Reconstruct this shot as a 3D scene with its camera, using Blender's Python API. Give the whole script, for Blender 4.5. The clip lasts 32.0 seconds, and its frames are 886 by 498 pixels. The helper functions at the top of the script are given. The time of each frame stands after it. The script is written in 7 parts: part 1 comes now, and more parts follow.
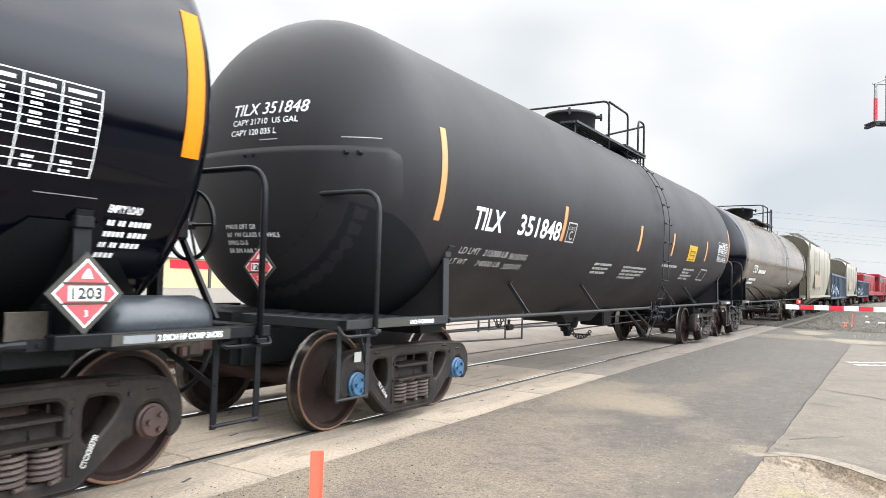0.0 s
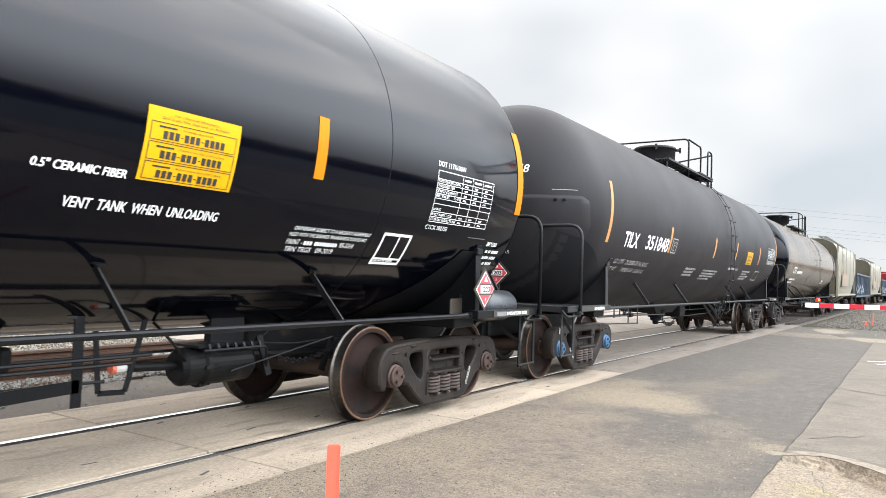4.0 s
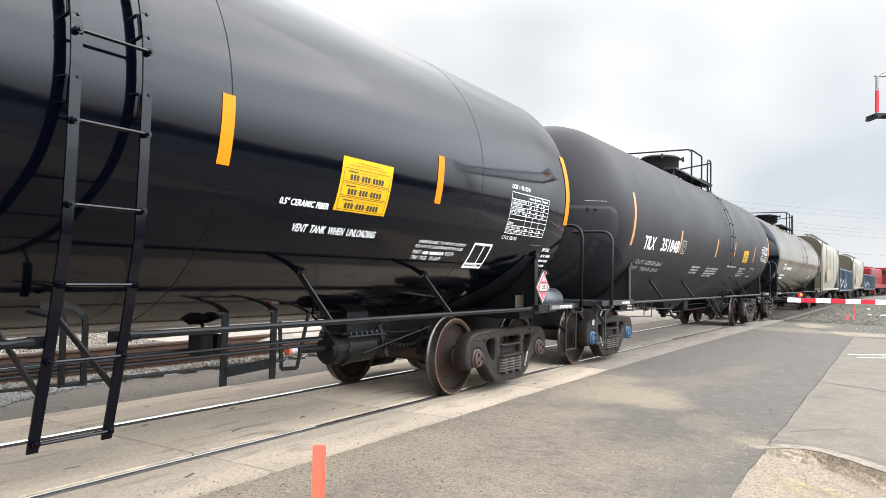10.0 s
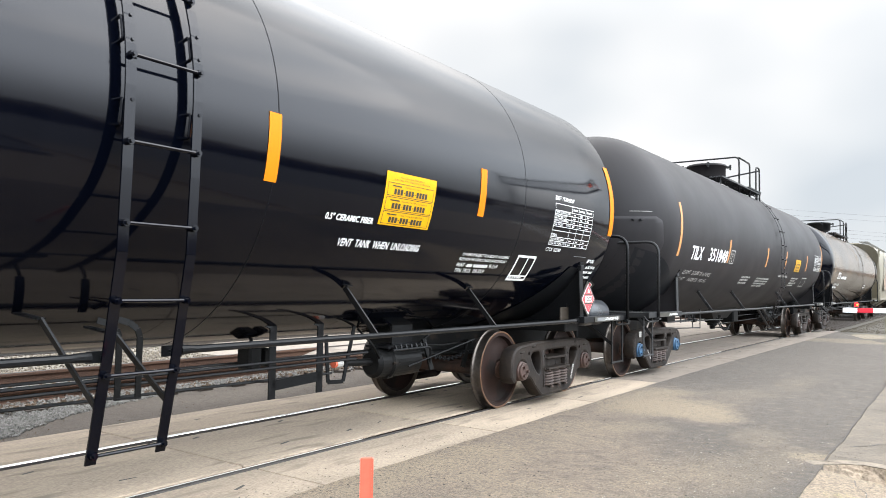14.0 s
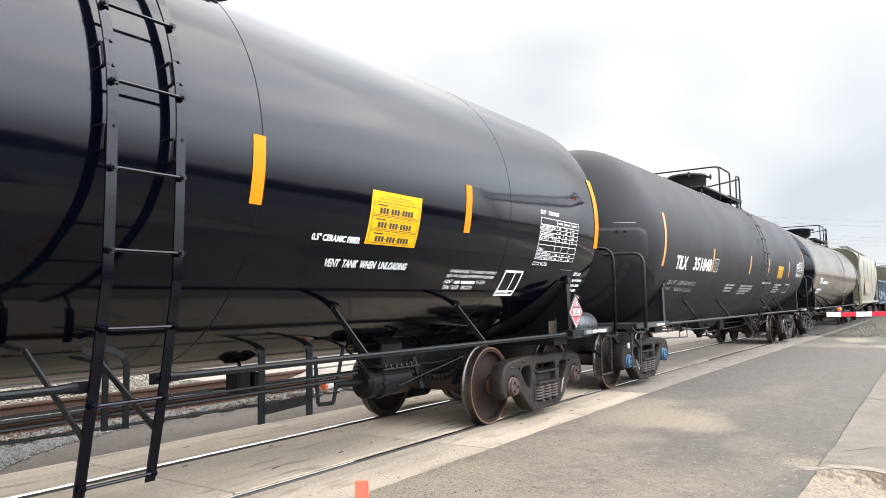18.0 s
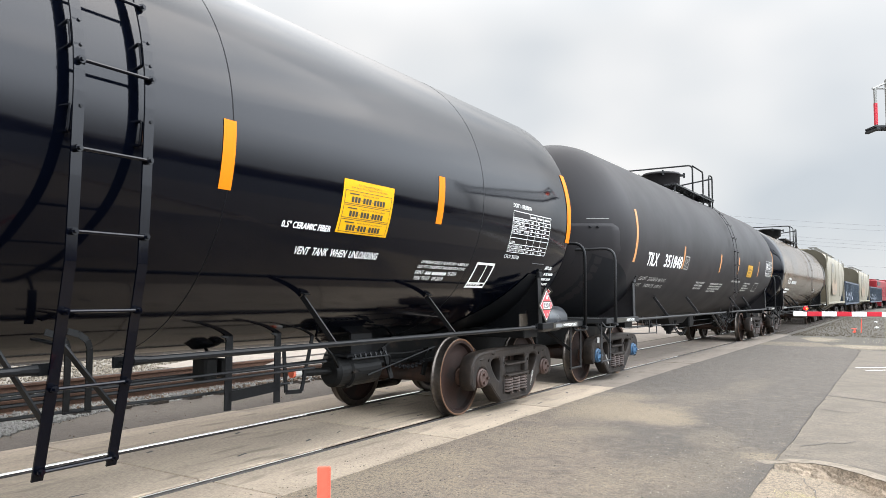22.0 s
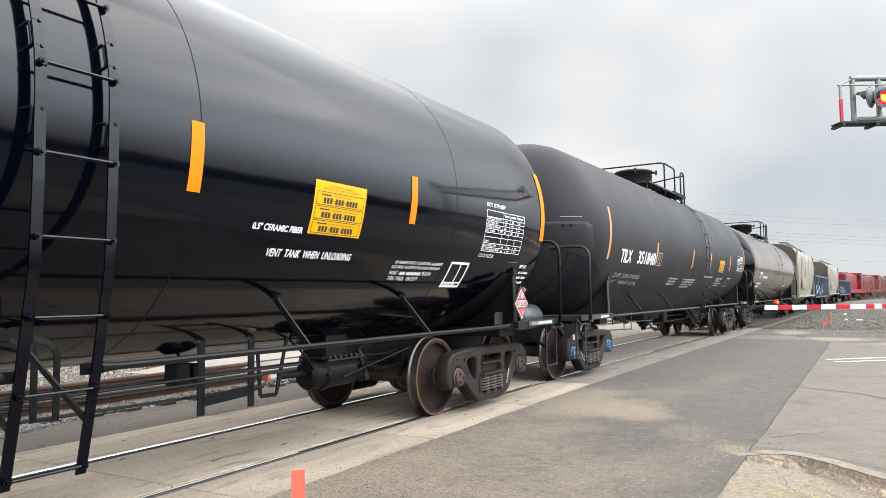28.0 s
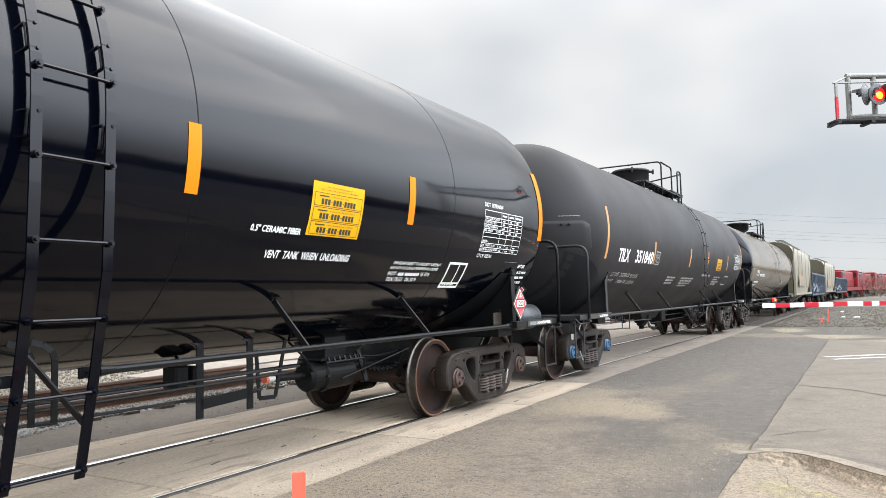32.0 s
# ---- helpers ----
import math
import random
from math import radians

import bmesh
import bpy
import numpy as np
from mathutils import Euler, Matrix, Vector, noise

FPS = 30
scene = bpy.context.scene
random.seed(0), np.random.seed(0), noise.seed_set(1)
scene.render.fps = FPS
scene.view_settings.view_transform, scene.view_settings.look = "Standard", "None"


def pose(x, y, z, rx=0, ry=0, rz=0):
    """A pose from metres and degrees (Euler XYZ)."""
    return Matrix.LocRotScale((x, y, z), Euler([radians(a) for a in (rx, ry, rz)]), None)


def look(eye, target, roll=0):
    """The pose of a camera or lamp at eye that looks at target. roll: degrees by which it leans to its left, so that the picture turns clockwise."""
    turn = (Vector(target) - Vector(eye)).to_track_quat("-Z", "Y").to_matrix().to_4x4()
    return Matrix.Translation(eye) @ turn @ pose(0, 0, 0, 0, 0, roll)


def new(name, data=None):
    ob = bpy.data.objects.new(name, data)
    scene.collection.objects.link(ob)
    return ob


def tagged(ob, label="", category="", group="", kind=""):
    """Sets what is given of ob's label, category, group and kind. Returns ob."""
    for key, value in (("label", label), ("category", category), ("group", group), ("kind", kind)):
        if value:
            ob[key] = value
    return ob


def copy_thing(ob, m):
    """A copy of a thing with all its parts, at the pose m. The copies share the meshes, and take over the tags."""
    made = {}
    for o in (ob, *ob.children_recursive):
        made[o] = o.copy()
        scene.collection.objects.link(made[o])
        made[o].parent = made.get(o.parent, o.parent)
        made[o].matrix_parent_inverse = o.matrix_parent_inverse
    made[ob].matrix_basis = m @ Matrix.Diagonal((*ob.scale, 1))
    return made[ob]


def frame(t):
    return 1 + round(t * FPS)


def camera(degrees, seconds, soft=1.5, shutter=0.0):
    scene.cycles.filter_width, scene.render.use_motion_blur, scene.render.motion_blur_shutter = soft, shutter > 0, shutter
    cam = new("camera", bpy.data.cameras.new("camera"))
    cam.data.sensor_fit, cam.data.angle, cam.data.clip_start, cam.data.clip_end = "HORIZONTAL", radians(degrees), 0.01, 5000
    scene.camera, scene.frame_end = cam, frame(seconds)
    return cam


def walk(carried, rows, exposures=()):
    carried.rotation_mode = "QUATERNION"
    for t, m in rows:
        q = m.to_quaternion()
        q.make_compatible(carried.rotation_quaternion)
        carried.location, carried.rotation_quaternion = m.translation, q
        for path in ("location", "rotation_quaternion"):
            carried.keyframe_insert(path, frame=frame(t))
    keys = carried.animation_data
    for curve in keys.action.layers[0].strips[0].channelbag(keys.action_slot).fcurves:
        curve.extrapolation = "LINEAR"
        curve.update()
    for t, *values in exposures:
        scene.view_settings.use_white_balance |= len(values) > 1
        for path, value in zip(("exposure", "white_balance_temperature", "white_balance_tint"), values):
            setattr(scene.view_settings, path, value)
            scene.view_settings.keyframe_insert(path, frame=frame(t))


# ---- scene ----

# The camera: hand-held at one spot beside the crossing, turning and swaying a little.
cam = camera(63.54, 32.0, 0.65, 0.45)
EYE = (5.233, 0.0, 1.435)
# seconds, degrees turned to the left of the track's line, degrees up, degrees of lean to the left, metres of sway from the spot
TURNS = [
    (0, 31.48, 2.42, 1.74, -0.012, 0.003, 0.01), (0.5, 31.33, 2.69, 1.76, -0.016, 0.008, 0.008), (1, 31.34, 2.67, 1.96, -0.015, 0.008, 0.004),
    (1.5, 31.48, 2.48, 2.19, -0.023, 0.008, 0.004), (2, 31.84, 2.49, 2.03, -0.019, 0.004, 0.006), (2.5, 32, 2.42, 2.05, -0.017, 0.006, 0.006),
    (3, 32.06, 2.34, 2.16, -0.018, 0.004, 0.006), (3.5, 32.45, 2.13, 2.13, -0.016, 0.004, 0.003), (4, 32.73, 2.11, 1.99, -0.015, -0.002, 0.005),
    (4.5, 32.75, 2.35, 1.89, -0.014, -0.004, 0.005), (6.5, 32.65, 2.07, 1.96, -0.011, -0.008, 0.004), (7, 32.86, 2.14, 1.79, -0.006, -0.017, 0.005),
    (7.5, 32.67, 2.26, 1.77, -0.007, -0.014, 0.008), (8, 32.4, 2.19, 1.72, -0.005, -0.006, 0.007), (8.5, 32.02, 2.08, 1.79, -0.004, 0, 0.007),
    (9, 31.77, 1.99, 1.69, -0.005, -0.001, 0.006), (9.5, 31.68, 2.01, 1.49, -0.009, 0.003, 0.006), (10, 31.59, 2.05, 1.4, -0.005, 0.002, 0.003),
    (10.5, 31.6, 2.19, 1.13, -0.005, -0, 0.007), (11, 32.38, 2.49, 0.79, -0, -0.01, 0.004), (11.5, 33.46, 2.59, 0.65, 0.001, -0.009, 0.003),
    (12, 33.86, 2.52, 0.72, 0, -0.01, 0.005), (12.5, 33.87, 2.45, 0.74, -0.001, -0.012, 0.005), (13, 34.01, 2.71, 0.57, -0.004, -0.013, 0.006),
    (13.5, 34.27, 3.15, 0.64, -0.011, -0.007, 0.006), (14, 35.02, 2.98, 0.9, -0.009, -0.012, 0.007),
    (14.5, 36.45, 1.72, -0.19, -0.019, -0.012, 0.001), (16.5, 36.98, 5.67, 1.11, -0.045, -0.021, 0.017),
    (17, 36.61, 4.35, 1.03, -0.051, -0.026, 0.018), (17.5, 35.11, 4.43, -0.1, -0.043, -0.021, 0.015), (18, 33.78, 4.34, -0.92, -0.034, -0.017, 0.01),
    (18.5, 32.79, 4.18, -1.08, -0.023, -0.012, 0.009), (19, 32.14, 4.21, -1.35, -0.014, 0.005, 0.002),
    (19.5, 31.53, 4.21, -1.45, -0.004, 0.011, -0.002), (20, 31.15, 4.12, -0.89, 0.007, 0.014, -0.006),
    (20.5, 30.76, 4.02, -0.53, 0.018, 0.01, -0.007), (21, 31.03, 3.73, -0.65, 0.019, 0.003, -0.002), (21.5, 31.63, 3.67, -0.16, 0.018, 0.003, -0.003),
    (22, 31.92, 3.74, 0.25, 0.019, -0.006, -0.008), (22.5, 32, 3.93, 0.12, 0.016, -0.005, -0.006), (23, 31.97, 4.42, 0.02, 0.016, -0.007, -0.004),
    (23.5, 31.86, 4.52, 0.11, 0.016, -0.002, -0.003), (24, 31.61, 4.33, 0.12, 0.017, -0, -0.004), (24.5, 31.5, 4.07, 0.03, 0.021, 0, -0.006),
    (26.5, 31.23, 3.79, -0.77, 0.028, -0.002, -0.005), (27, 30.65, 3.73, -0.61, 0.033, 0.001, -0.009),
    (27.5, 30.01, 3.74, -0.62, 0.036, 0.007, -0.014), (28, 30.03, 3.76, -0.78, 0.038, 0.012, -0.014),
    (28.5, 29.98, 3.77, -0.88, 0.031, 0.017, -0.015), (29, 29.9, 3.84, -1.08, 0.029, 0.019, -0.018), (29.5, 29.82, 3.84, -1.2, 0.022, 0.023, -0.018),
    (30, 29.71, 3.83, -1.13, 0.021, 0.019, -0.017), (30.5, 29.72, 3.74, -1.04, 0.022, 0.015, -0.016), (31, 29.84, 3.69, -1.06, 0.021, 0.014, -0.016),
    (31.5, 29.88, 3.77, -1.27, 0.018, 0.014, -0.012), (32, 29.79, 3.82, -1.25, 0.018, 0.019, -0.017),
]
EXPOSURES = [(0.0, -0.02), (4.5, -0.03), (14.0, -0.03), (16.5, 0.10), (19.0, -0.05), (23.0, -0.21), (32.0, -0.23)]
walk(cam, [(t, pose(EYE[0] + dx, EYE[1] + dy, EYE[2] + dz, 90 + up, 0, left) @ pose(0, 0, 0, 0, 0, lean)) for t, left, up, lean, dx, dy, dz in TURNS], EXPOSURES)

# ---- light: an overcast sky, the sun a broad glow through the clouds behind the viewer ----
SUN_EL, SUN_AZ = 48.0, 42.0        # degrees up; degrees from the track's line, to its right


def sky_and_sun():
    world = bpy.data.worlds.new("overcast_sky")
    scene.world = world
    world.use_nodes = True
    nt = world.node_tree
    n, l = nt.nodes, nt.links
    n.clear()
    out, bg = n.new("ShaderNodeOutputWorld"), n.new("ShaderNodeBackground")
    sky = n.new("ShaderNodeTexSky")
    sky.sky_type, sky.sun_disc = "NISHITA", False
    sky.sun_elevation, sky.sun_rotation = radians(SUN_EL), radians(SUN_AZ)
    dim = n.new("ShaderNodeMix")
    dim.data_type, dim.blend_type = "RGBA", "MULTIPLY"
    dim.inputs["Factor"].default_value = 1.0
    dim.inputs["B"].default_value = (0.09, 0.09, 0.09, 1)
    l.new(sky.outputs["Color"], dim.inputs["A"])
    co, mp = n.new("ShaderNodeTexCoord"), n.new("ShaderNodeMapping")
    mp.inputs["Scale"].default_value = (1.0, 1.0, 1.7)
    l.new(co.outputs["Generated"], mp.inputs["Vector"])
    big, fine = n.new("ShaderNodeTexNoise"), n.new("ShaderNodeTexNoise")
    big.inputs["Scale"].default_value, big.inputs["Detail"].default_value, big.inputs["Roughness"].default_value = 2.8, 2.0, 0.40
    fine.inputs["Scale"].default_value, fine.inputs["Detail"].default_value = 5.5, 2.0
    big.inputs["Distortion"].default_value = 0.0
    for t in (big, fine):
        l.new(mp.outputs["Vector"], t.inputs["Vector"])
    add = n.new("ShaderNodeMath")
    add.operation = "MULTIPLY_ADD"
    add.inputs[1].default_value = 0.26
    l.new(fine.outputs["Fac"], add.inputs[0])
    l.new(big.outputs["Fac"], add.inputs[2])
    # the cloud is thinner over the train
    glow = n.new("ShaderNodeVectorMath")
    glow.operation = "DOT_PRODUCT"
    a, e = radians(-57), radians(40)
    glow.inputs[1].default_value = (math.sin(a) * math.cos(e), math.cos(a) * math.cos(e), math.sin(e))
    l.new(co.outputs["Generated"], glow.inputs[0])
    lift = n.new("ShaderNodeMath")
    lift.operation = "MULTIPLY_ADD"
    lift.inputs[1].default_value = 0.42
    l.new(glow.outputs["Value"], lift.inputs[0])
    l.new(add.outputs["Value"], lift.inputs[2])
    ramp = n.new("ShaderNodeValToRGB")
    els = ramp.color_ramp.elements
    els[0].position, els[0].color = 0.50, (0.66, 0.71, 0.76, 1)
    els[1].position, els[1].color = 0.88, (1.05, 1.04, 1.03, 1)
    mid = els.new(0.69)
    mid.color = (0.86, 0.882, 0.90, 1)
    thin = n.new("ShaderNodeMath")
    thin.operation = "MULTIPLY"
    thin.inputs[1].default_value = 0.75
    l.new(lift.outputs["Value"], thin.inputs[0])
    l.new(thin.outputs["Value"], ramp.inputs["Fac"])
    mix = n.new("ShaderNodeMix")
    mix.data_type = "RGBA"
    mix.inputs["Factor"].default_value = 0.93
    l.new(dim.outputs["Result"], mix.inputs["A"])
    l.new(ramp.outputs["Color"], mix.inputs["B"])
    # an overcast sky is several times as bright overhead as at the horizon
    sep, up, gain = n.new("ShaderNodeSeparateXYZ"), n.new("ShaderNodeMapRange"), n.new("ShaderNodeMath")
    l.new(co.outputs["Generated"], sep.inputs["Vector"])
    gain.operation, up.interpolation_type = "ADD", "SMOOTHSTEP"
    up.inputs["From Min"].default_value, up.inputs["From Max"].default_value, up.inputs["To Max"].default_value = 0.33, 0.9, 4.6
    l.new(sep.outputs["Z"], up.inputs["Value"])
    gain.inputs[1].default_value = 1.10
    l.new(up.outputs["Result"], gain.inputs[0])
    # the broad bright part of the cloud round the hidden sun
    near, edge, power, halo = n.new("ShaderNodeVectorMath"), n.new("ShaderNodeMath"), n.new("ShaderNodeMath"), n.new("ShaderNodeMath")
    near.operation, edge.operation, power.operation, halo.operation = "DOT_PRODUCT", "MAXIMUM", "POWER", "MULTIPLY_ADD"
    a, e = radians(SUN_AZ), radians(SUN_EL)
    near.inputs[1].default_value = (math.sin(a) * math.cos(e), math.cos(a) * math.cos(e), math.sin(e))
    edge.inputs[1].default_value, power.inputs[1].default_value, halo.inputs[1].default_value = 0.0, 9.0, 1.8
    l.new(co.outputs["Generated"], near.inputs[0])
    l.new(near.outputs["Value"], edge.inputs[0])
    l.new(edge.outputs["Value"], power.inputs[0])
    l.new(power.outputs["Value"], halo.inputs[0])
    # and thinner, brighter cloud down the line behind the viewer
    back, tail = n.new("ShaderNodeMapRange"), n.new("ShaderNodeMath")
    back.interpolation_type, tail.operation = "SMOOTHSTEP", "ADD"
    back.inputs["From Min"].default_value, back.inputs["From Max"].default_value, back.inputs["To Max"].default_value = 0.1, -0.8, 1.2
    l.new(sep.outputs["Y"], back.inputs["Value"])
    l.new(back.outputs["Result"], tail.inputs[0])
    l.new(gain.outputs["Value"], tail.inputs[1])
    side, both = n.new("ShaderNodeMapRange"), n.new("ShaderNodeMath")
    side.interpolation_type, both.operation = "SMOOTHSTEP", "ADD"
    side.inputs["From Min"].default_value, side.inputs["From Max"].default_value, side.inputs["To Max"].default_value = 0.03, 0.9, 11.4
    l.new(sep.outputs["X"], side.inputs["Value"])
    # the cloud over there is dull along the horizon and brightens upwards
    rise, above = n.new("ShaderNodeMapRange"), n.new("ShaderNodeMath")
    rise.interpolation_type, above.operation = "SMOOTHSTEP", "MULTIPLY"
    rise.inputs["From Min"].default_value, rise.inputs["From Max"].default_value = -0.05, 0.38
    rise.inputs["To Min"].default_value = 0.1
    l.new(sep.outputs["Z"], rise.inputs["Value"])
    l.new(side.outputs["Result"], above.inputs[0])
    l.new(rise.outputs["Result"], above.inputs[1])
    l.new(above.outputs["Value"], both.inputs[0])
    l.new(tail.outputs["Value"], both.inputs[1])
    l.new(both.outputs["Value"], halo.inputs[2])
    l.new(halo.outputs["Value"], bg.inputs["Strength"])
    l.new(mix.outputs["Result"], bg.inputs["Color"])
    l.new(bg.outputs["Background"], out.inputs["Surface"])
    lamp = bpy.data.lights.new("sun", "SUN")
    lamp.energy, lamp.angle, lamp.color = 0.4, radians(40), (1.0, 0.95, 0.88)
    a, e = radians(SUN_AZ), radians(SUN_EL)
    d = Vector((math.sin(a) * math.cos(e), math.cos(a) * math.cos(e), math.sin(e)))
    new("sun", lamp).matrix_world = look(d * 60, (0, 0, 0))


sky_and_sun()


# ---- materials ----
def material(name, base, rough=0.6, metal=0.0, vary=0.15, scale=1.5, fine=40.0, bump=0.0, spots=None, spot_scale=3.0, spot_at=0.55,
             spot_soft=0.12, rough_vary=0.1, per_object=0.0, glow=0.0, stretch=(1, 1, 1), spec=0.5, coat=0.0):
    """A surface with two scales of variation, and optional stains of a second colour."""
    m = bpy.data.materials.new(name)
    m.use_nodes = True
    nt = m.node_tree
    n, l = nt.nodes, nt.links
    b = n["Principled BSDF"]
    co, mp = n.new("ShaderNodeTexCoord"), n.new("ShaderNodeMapping")
    mp.inputs["Scale"].default_value = stretch
    l.new(co.outputs["Object"], mp.inputs["Vector"])

    def tex(s, detail=4.0):
        t = n.new("ShaderNodeTexNoise")
        t.inputs["Scale"].default_value, t.inputs["Detail"].default_value = s, detail
        l.new(mp.outputs["Vector"], t.inputs["Vector"])
        return t.outputs["Fac"]

    def mix(fac, a, c, mode="MIX"):
        x = n.new("ShaderNodeMix")
        x.data_type, x.blend_type = "RGBA", mode
        for key, v in (("Factor", fac), ("A", a), ("B", c)):
            s = x.inputs[key]
            if isinstance(v, (int, float)):
                s.default_value = v
            elif isinstance(v, tuple):
                s.default_value = (*v[:3], 1)
            else:
                l.new(v, s)
        return x.outputs["Result"]

    def ramp(fac, lo, hi):
        r = n.new("ShaderNodeMapRange")
        r.interpolation_type = "SMOOTHSTEP"
        r.inputs["From Min"].default_value, r.inputs["From Max"].default_value = lo, hi
        l.new(fac, r.inputs["Value"])
        return r.outputs["Result"]

    coarse, grain = tex(scale), tex(fine, 3.0)
    dark, light = tuple(c * (1 - vary) for c in base), tuple(min(1.0, c * (1 + vary)) for c in base)
    col = mix(ramp(coarse, 0.3, 0.7), dark, light)
    col = mix(0.5, col, mix(ramp(grain, 0.36, 0.64), tuple(c * (1 - vary) for c in base), tuple(min(1.0, c * (1 + vary)) for c in base)))
    if spots:
        col = mix(ramp(tex(spot_scale, 6.0), spot_at, spot_at + spot_soft), col, spots)
    if per_object:
        info = n.new("ShaderNodeObjectInfo")
        v = n.new("ShaderNodeMapRange")
        v.inputs["To Min"].default_value, v.inputs["To Max"].default_value = 1 - per_object, 1 + per_object
        l.new(info.outputs["Random"], v.inputs["Value"])
        hsv = n.new("ShaderNodeHueSaturation")
        l.new(v.outputs["Result"], hsv.inputs["Value"])
        l.new(col, hsv.inputs["Color"])
        col = hsv.outputs["Color"]
    l.new(col, b.inputs["Base Color"])
    rr = n.new("ShaderNodeMapRange")
    rr.inputs["To Min"].default_value, rr.inputs["To Max"].default_value = max(0.03, rough - rough_vary), min(1.0, rough + rough_vary)
    l.new(coarse, rr.inputs["Value"])
    l.new(rr.outputs["Result"], b.inputs["Roughness"])
    b.inputs["Metallic"].default_value = metal
    b.inputs["Specular IOR Level"].default_value = spec
    b.inputs["Coat Weight"].default_value = coat
    b.inputs["Coat Roughness"].default_value = 0.06
    if bump:
        bp = n.new("ShaderNodeBump")
        bp.inputs["Strength"].default_value, bp.inputs["Distance"].default_value = 1.0, bump
        l.new(grain, bp.inputs["Height"])
        l.new(bp.outputs["Normal"], b.inputs["Normal"])
    if glow:
        b.inputs["Emission Color"].default_value = (*base, 1)
        b.inputs["Emission Strength"].default_value = glow
    return m


def tank_paint(name, base, rough, streaks, dust, wave=0.0, coat=0.0, spec=0.5, tint=(1, 1, 1)):
    """Paint on a tank: gloss or matt, thin dust, faint streaks that run down the side, slight waviness of the jacket."""
    m = bpy.data.materials.new(name)
    m.use_nodes = True
    n, l = m.node_tree.nodes, m.node_tree.links
    b = n["Principled BSDF"]
    co = n.new("ShaderNodeTexCoord")

    def tex(s, st, detail=5.0):
        mp, t = n.new("ShaderNodeMapping"), n.new("ShaderNodeTexNoise")
        mp.inputs["Scale"].default_value = st
        t.inputs["Scale"].default_value, t.inputs["Detail"].default_value = s, detail
        l.new(co.outputs["Object"], mp.inputs["Vector"])
        l.new(mp.outputs["Vector"], t.inputs["Vector"])
        return t.outputs["Fac"]

    run, cloud = tex(1.0, (0.6, 9.0, 0.35)), tex(0.8, (1, 1, 1))
    mix1, mix2 = n.new("ShaderNodeMix"), n.new("ShaderNodeMix")
    for x in (mix1, mix2):
        x.data_type = "RGBA"
    mr = n.new("ShaderNodeMapRange")
    mr.inputs["From Min"].default_value, mr.inputs["From Max"].default_value = 0.45, 0.8
    mr.inputs["To Max"].default_value = streaks
    l.new(run, mr.inputs["Value"])
    l.new(mr.outputs["Result"], mix1.inputs["Factor"])
    mix1.inputs["A"].default_value = (*base, 1)
    mix1.inputs["B"].default_value = (*dust, 1)
    mr2 = n.new("ShaderNodeMapRange")
    mr2.inputs["From Min"].default_value, mr2.inputs["From Max"].default_value = 0.4, 0.75
    mr2.inputs["To Max"].default_value = streaks * 1.2
    l.new(cloud, mr2.inputs["Value"])
    l.new(mr2.outputs["Result"], mix2.inputs["Factor"])
    l.new(mix1.outputs["Result"], mix2.inputs["A"])
    mix2.inputs["B"].default_value = (*dust, 1)
    l.new(mix2.outputs["Result"], b.inputs["Base Color"])
    rr = n.new("ShaderNodeMapRange")
    rr.inputs["To Min"].default_value, rr.inputs["To Max"].default_value = rough * 0.75, rough * 1.35
    l.new(cloud, rr.inputs["Value"])
    l.new(rr.outputs["Result"], b.inputs["Roughness"])
    b.inputs["Coat Weight"].default_value, b.inputs["Coat Roughness"].default_value = coat, 0.05
    b.inputs["Specular IOR Level"].default_value, b.inputs["Specular Tint"].default_value = spec, (*tint, 1)
    if wave:
        bp = n.new("ShaderNodeBump")
        bp.inputs["Distance"].default_value = wave
        l.new(tex(1.6, (0.4, 1.0, 1.0), 2.0), bp.inputs["Height"])
        l.new(bp.outputs["Normal"], b.inputs["Normal"])
    return m


GLOSS_BLACK = tank_paint("gloss_black_paint", (0.0007, 0.0011, 0.0028), 0.08, 0.012, (0.04, 0.042, 0.05), 0.002, 0.0, 0.24, (1.0, 0.985, 1.0))
# brown dust, raised in colour to stand in for the mirrored pale sky
DUSTY_SHEEN = tank_paint("dusty_gloss_with_sheen", (0.03818, 0.02988, 0.02241), 0.17, 0.42, (0.2324, 0.1577, 0.09545), 0.003, 0.0, 0.8)
MATT_BLACK = tank_paint("matt_black_paint", (0.01167, 0.01031, 0.0115), 0.50, 0.14, (0.03536, 0.03185, 0.02898), 0.002, 0.0, 0.20)
SADDLE_BLACK = tank_paint("black_saddle_paint", (0.004, 0.0045, 0.006), 0.55, 0.05, (0.03, 0.028, 0.026), 0.001, 0.0, 0.22)
SEAM_LINE = material("dark_jacket_seam", (0.003, 0.003, 0.004), 0.45, vary=0.2, spec=0.1)
WORN_STEEL = material("weathered_dark_steel", (0.0166, 0.01701, 0.01784), 0.5, vary=0.25, fine=50, bump=0.0004, spots=(0.02905, 0.02573, 0.02324), spot_scale=5, spot_at=0.62, spec=0.2)
BLACK_STEEL = material("black_steel", (0.006, 0.0063, 0.007), 0.36, vary=0.3, fine=60, bump=0.0004, spots=(0.022, 0.019, 0.017), spot_scale=5, spot_at=0.68, spec=0.13)
GREASY = material("greasy_underframe", (0.005, 0.005, 0.005), 0.5, vary=0.4, fine=30, spots=(0.022, 0.016, 0.012), spot_scale=4, spot_at=0.62, spec=0.09)
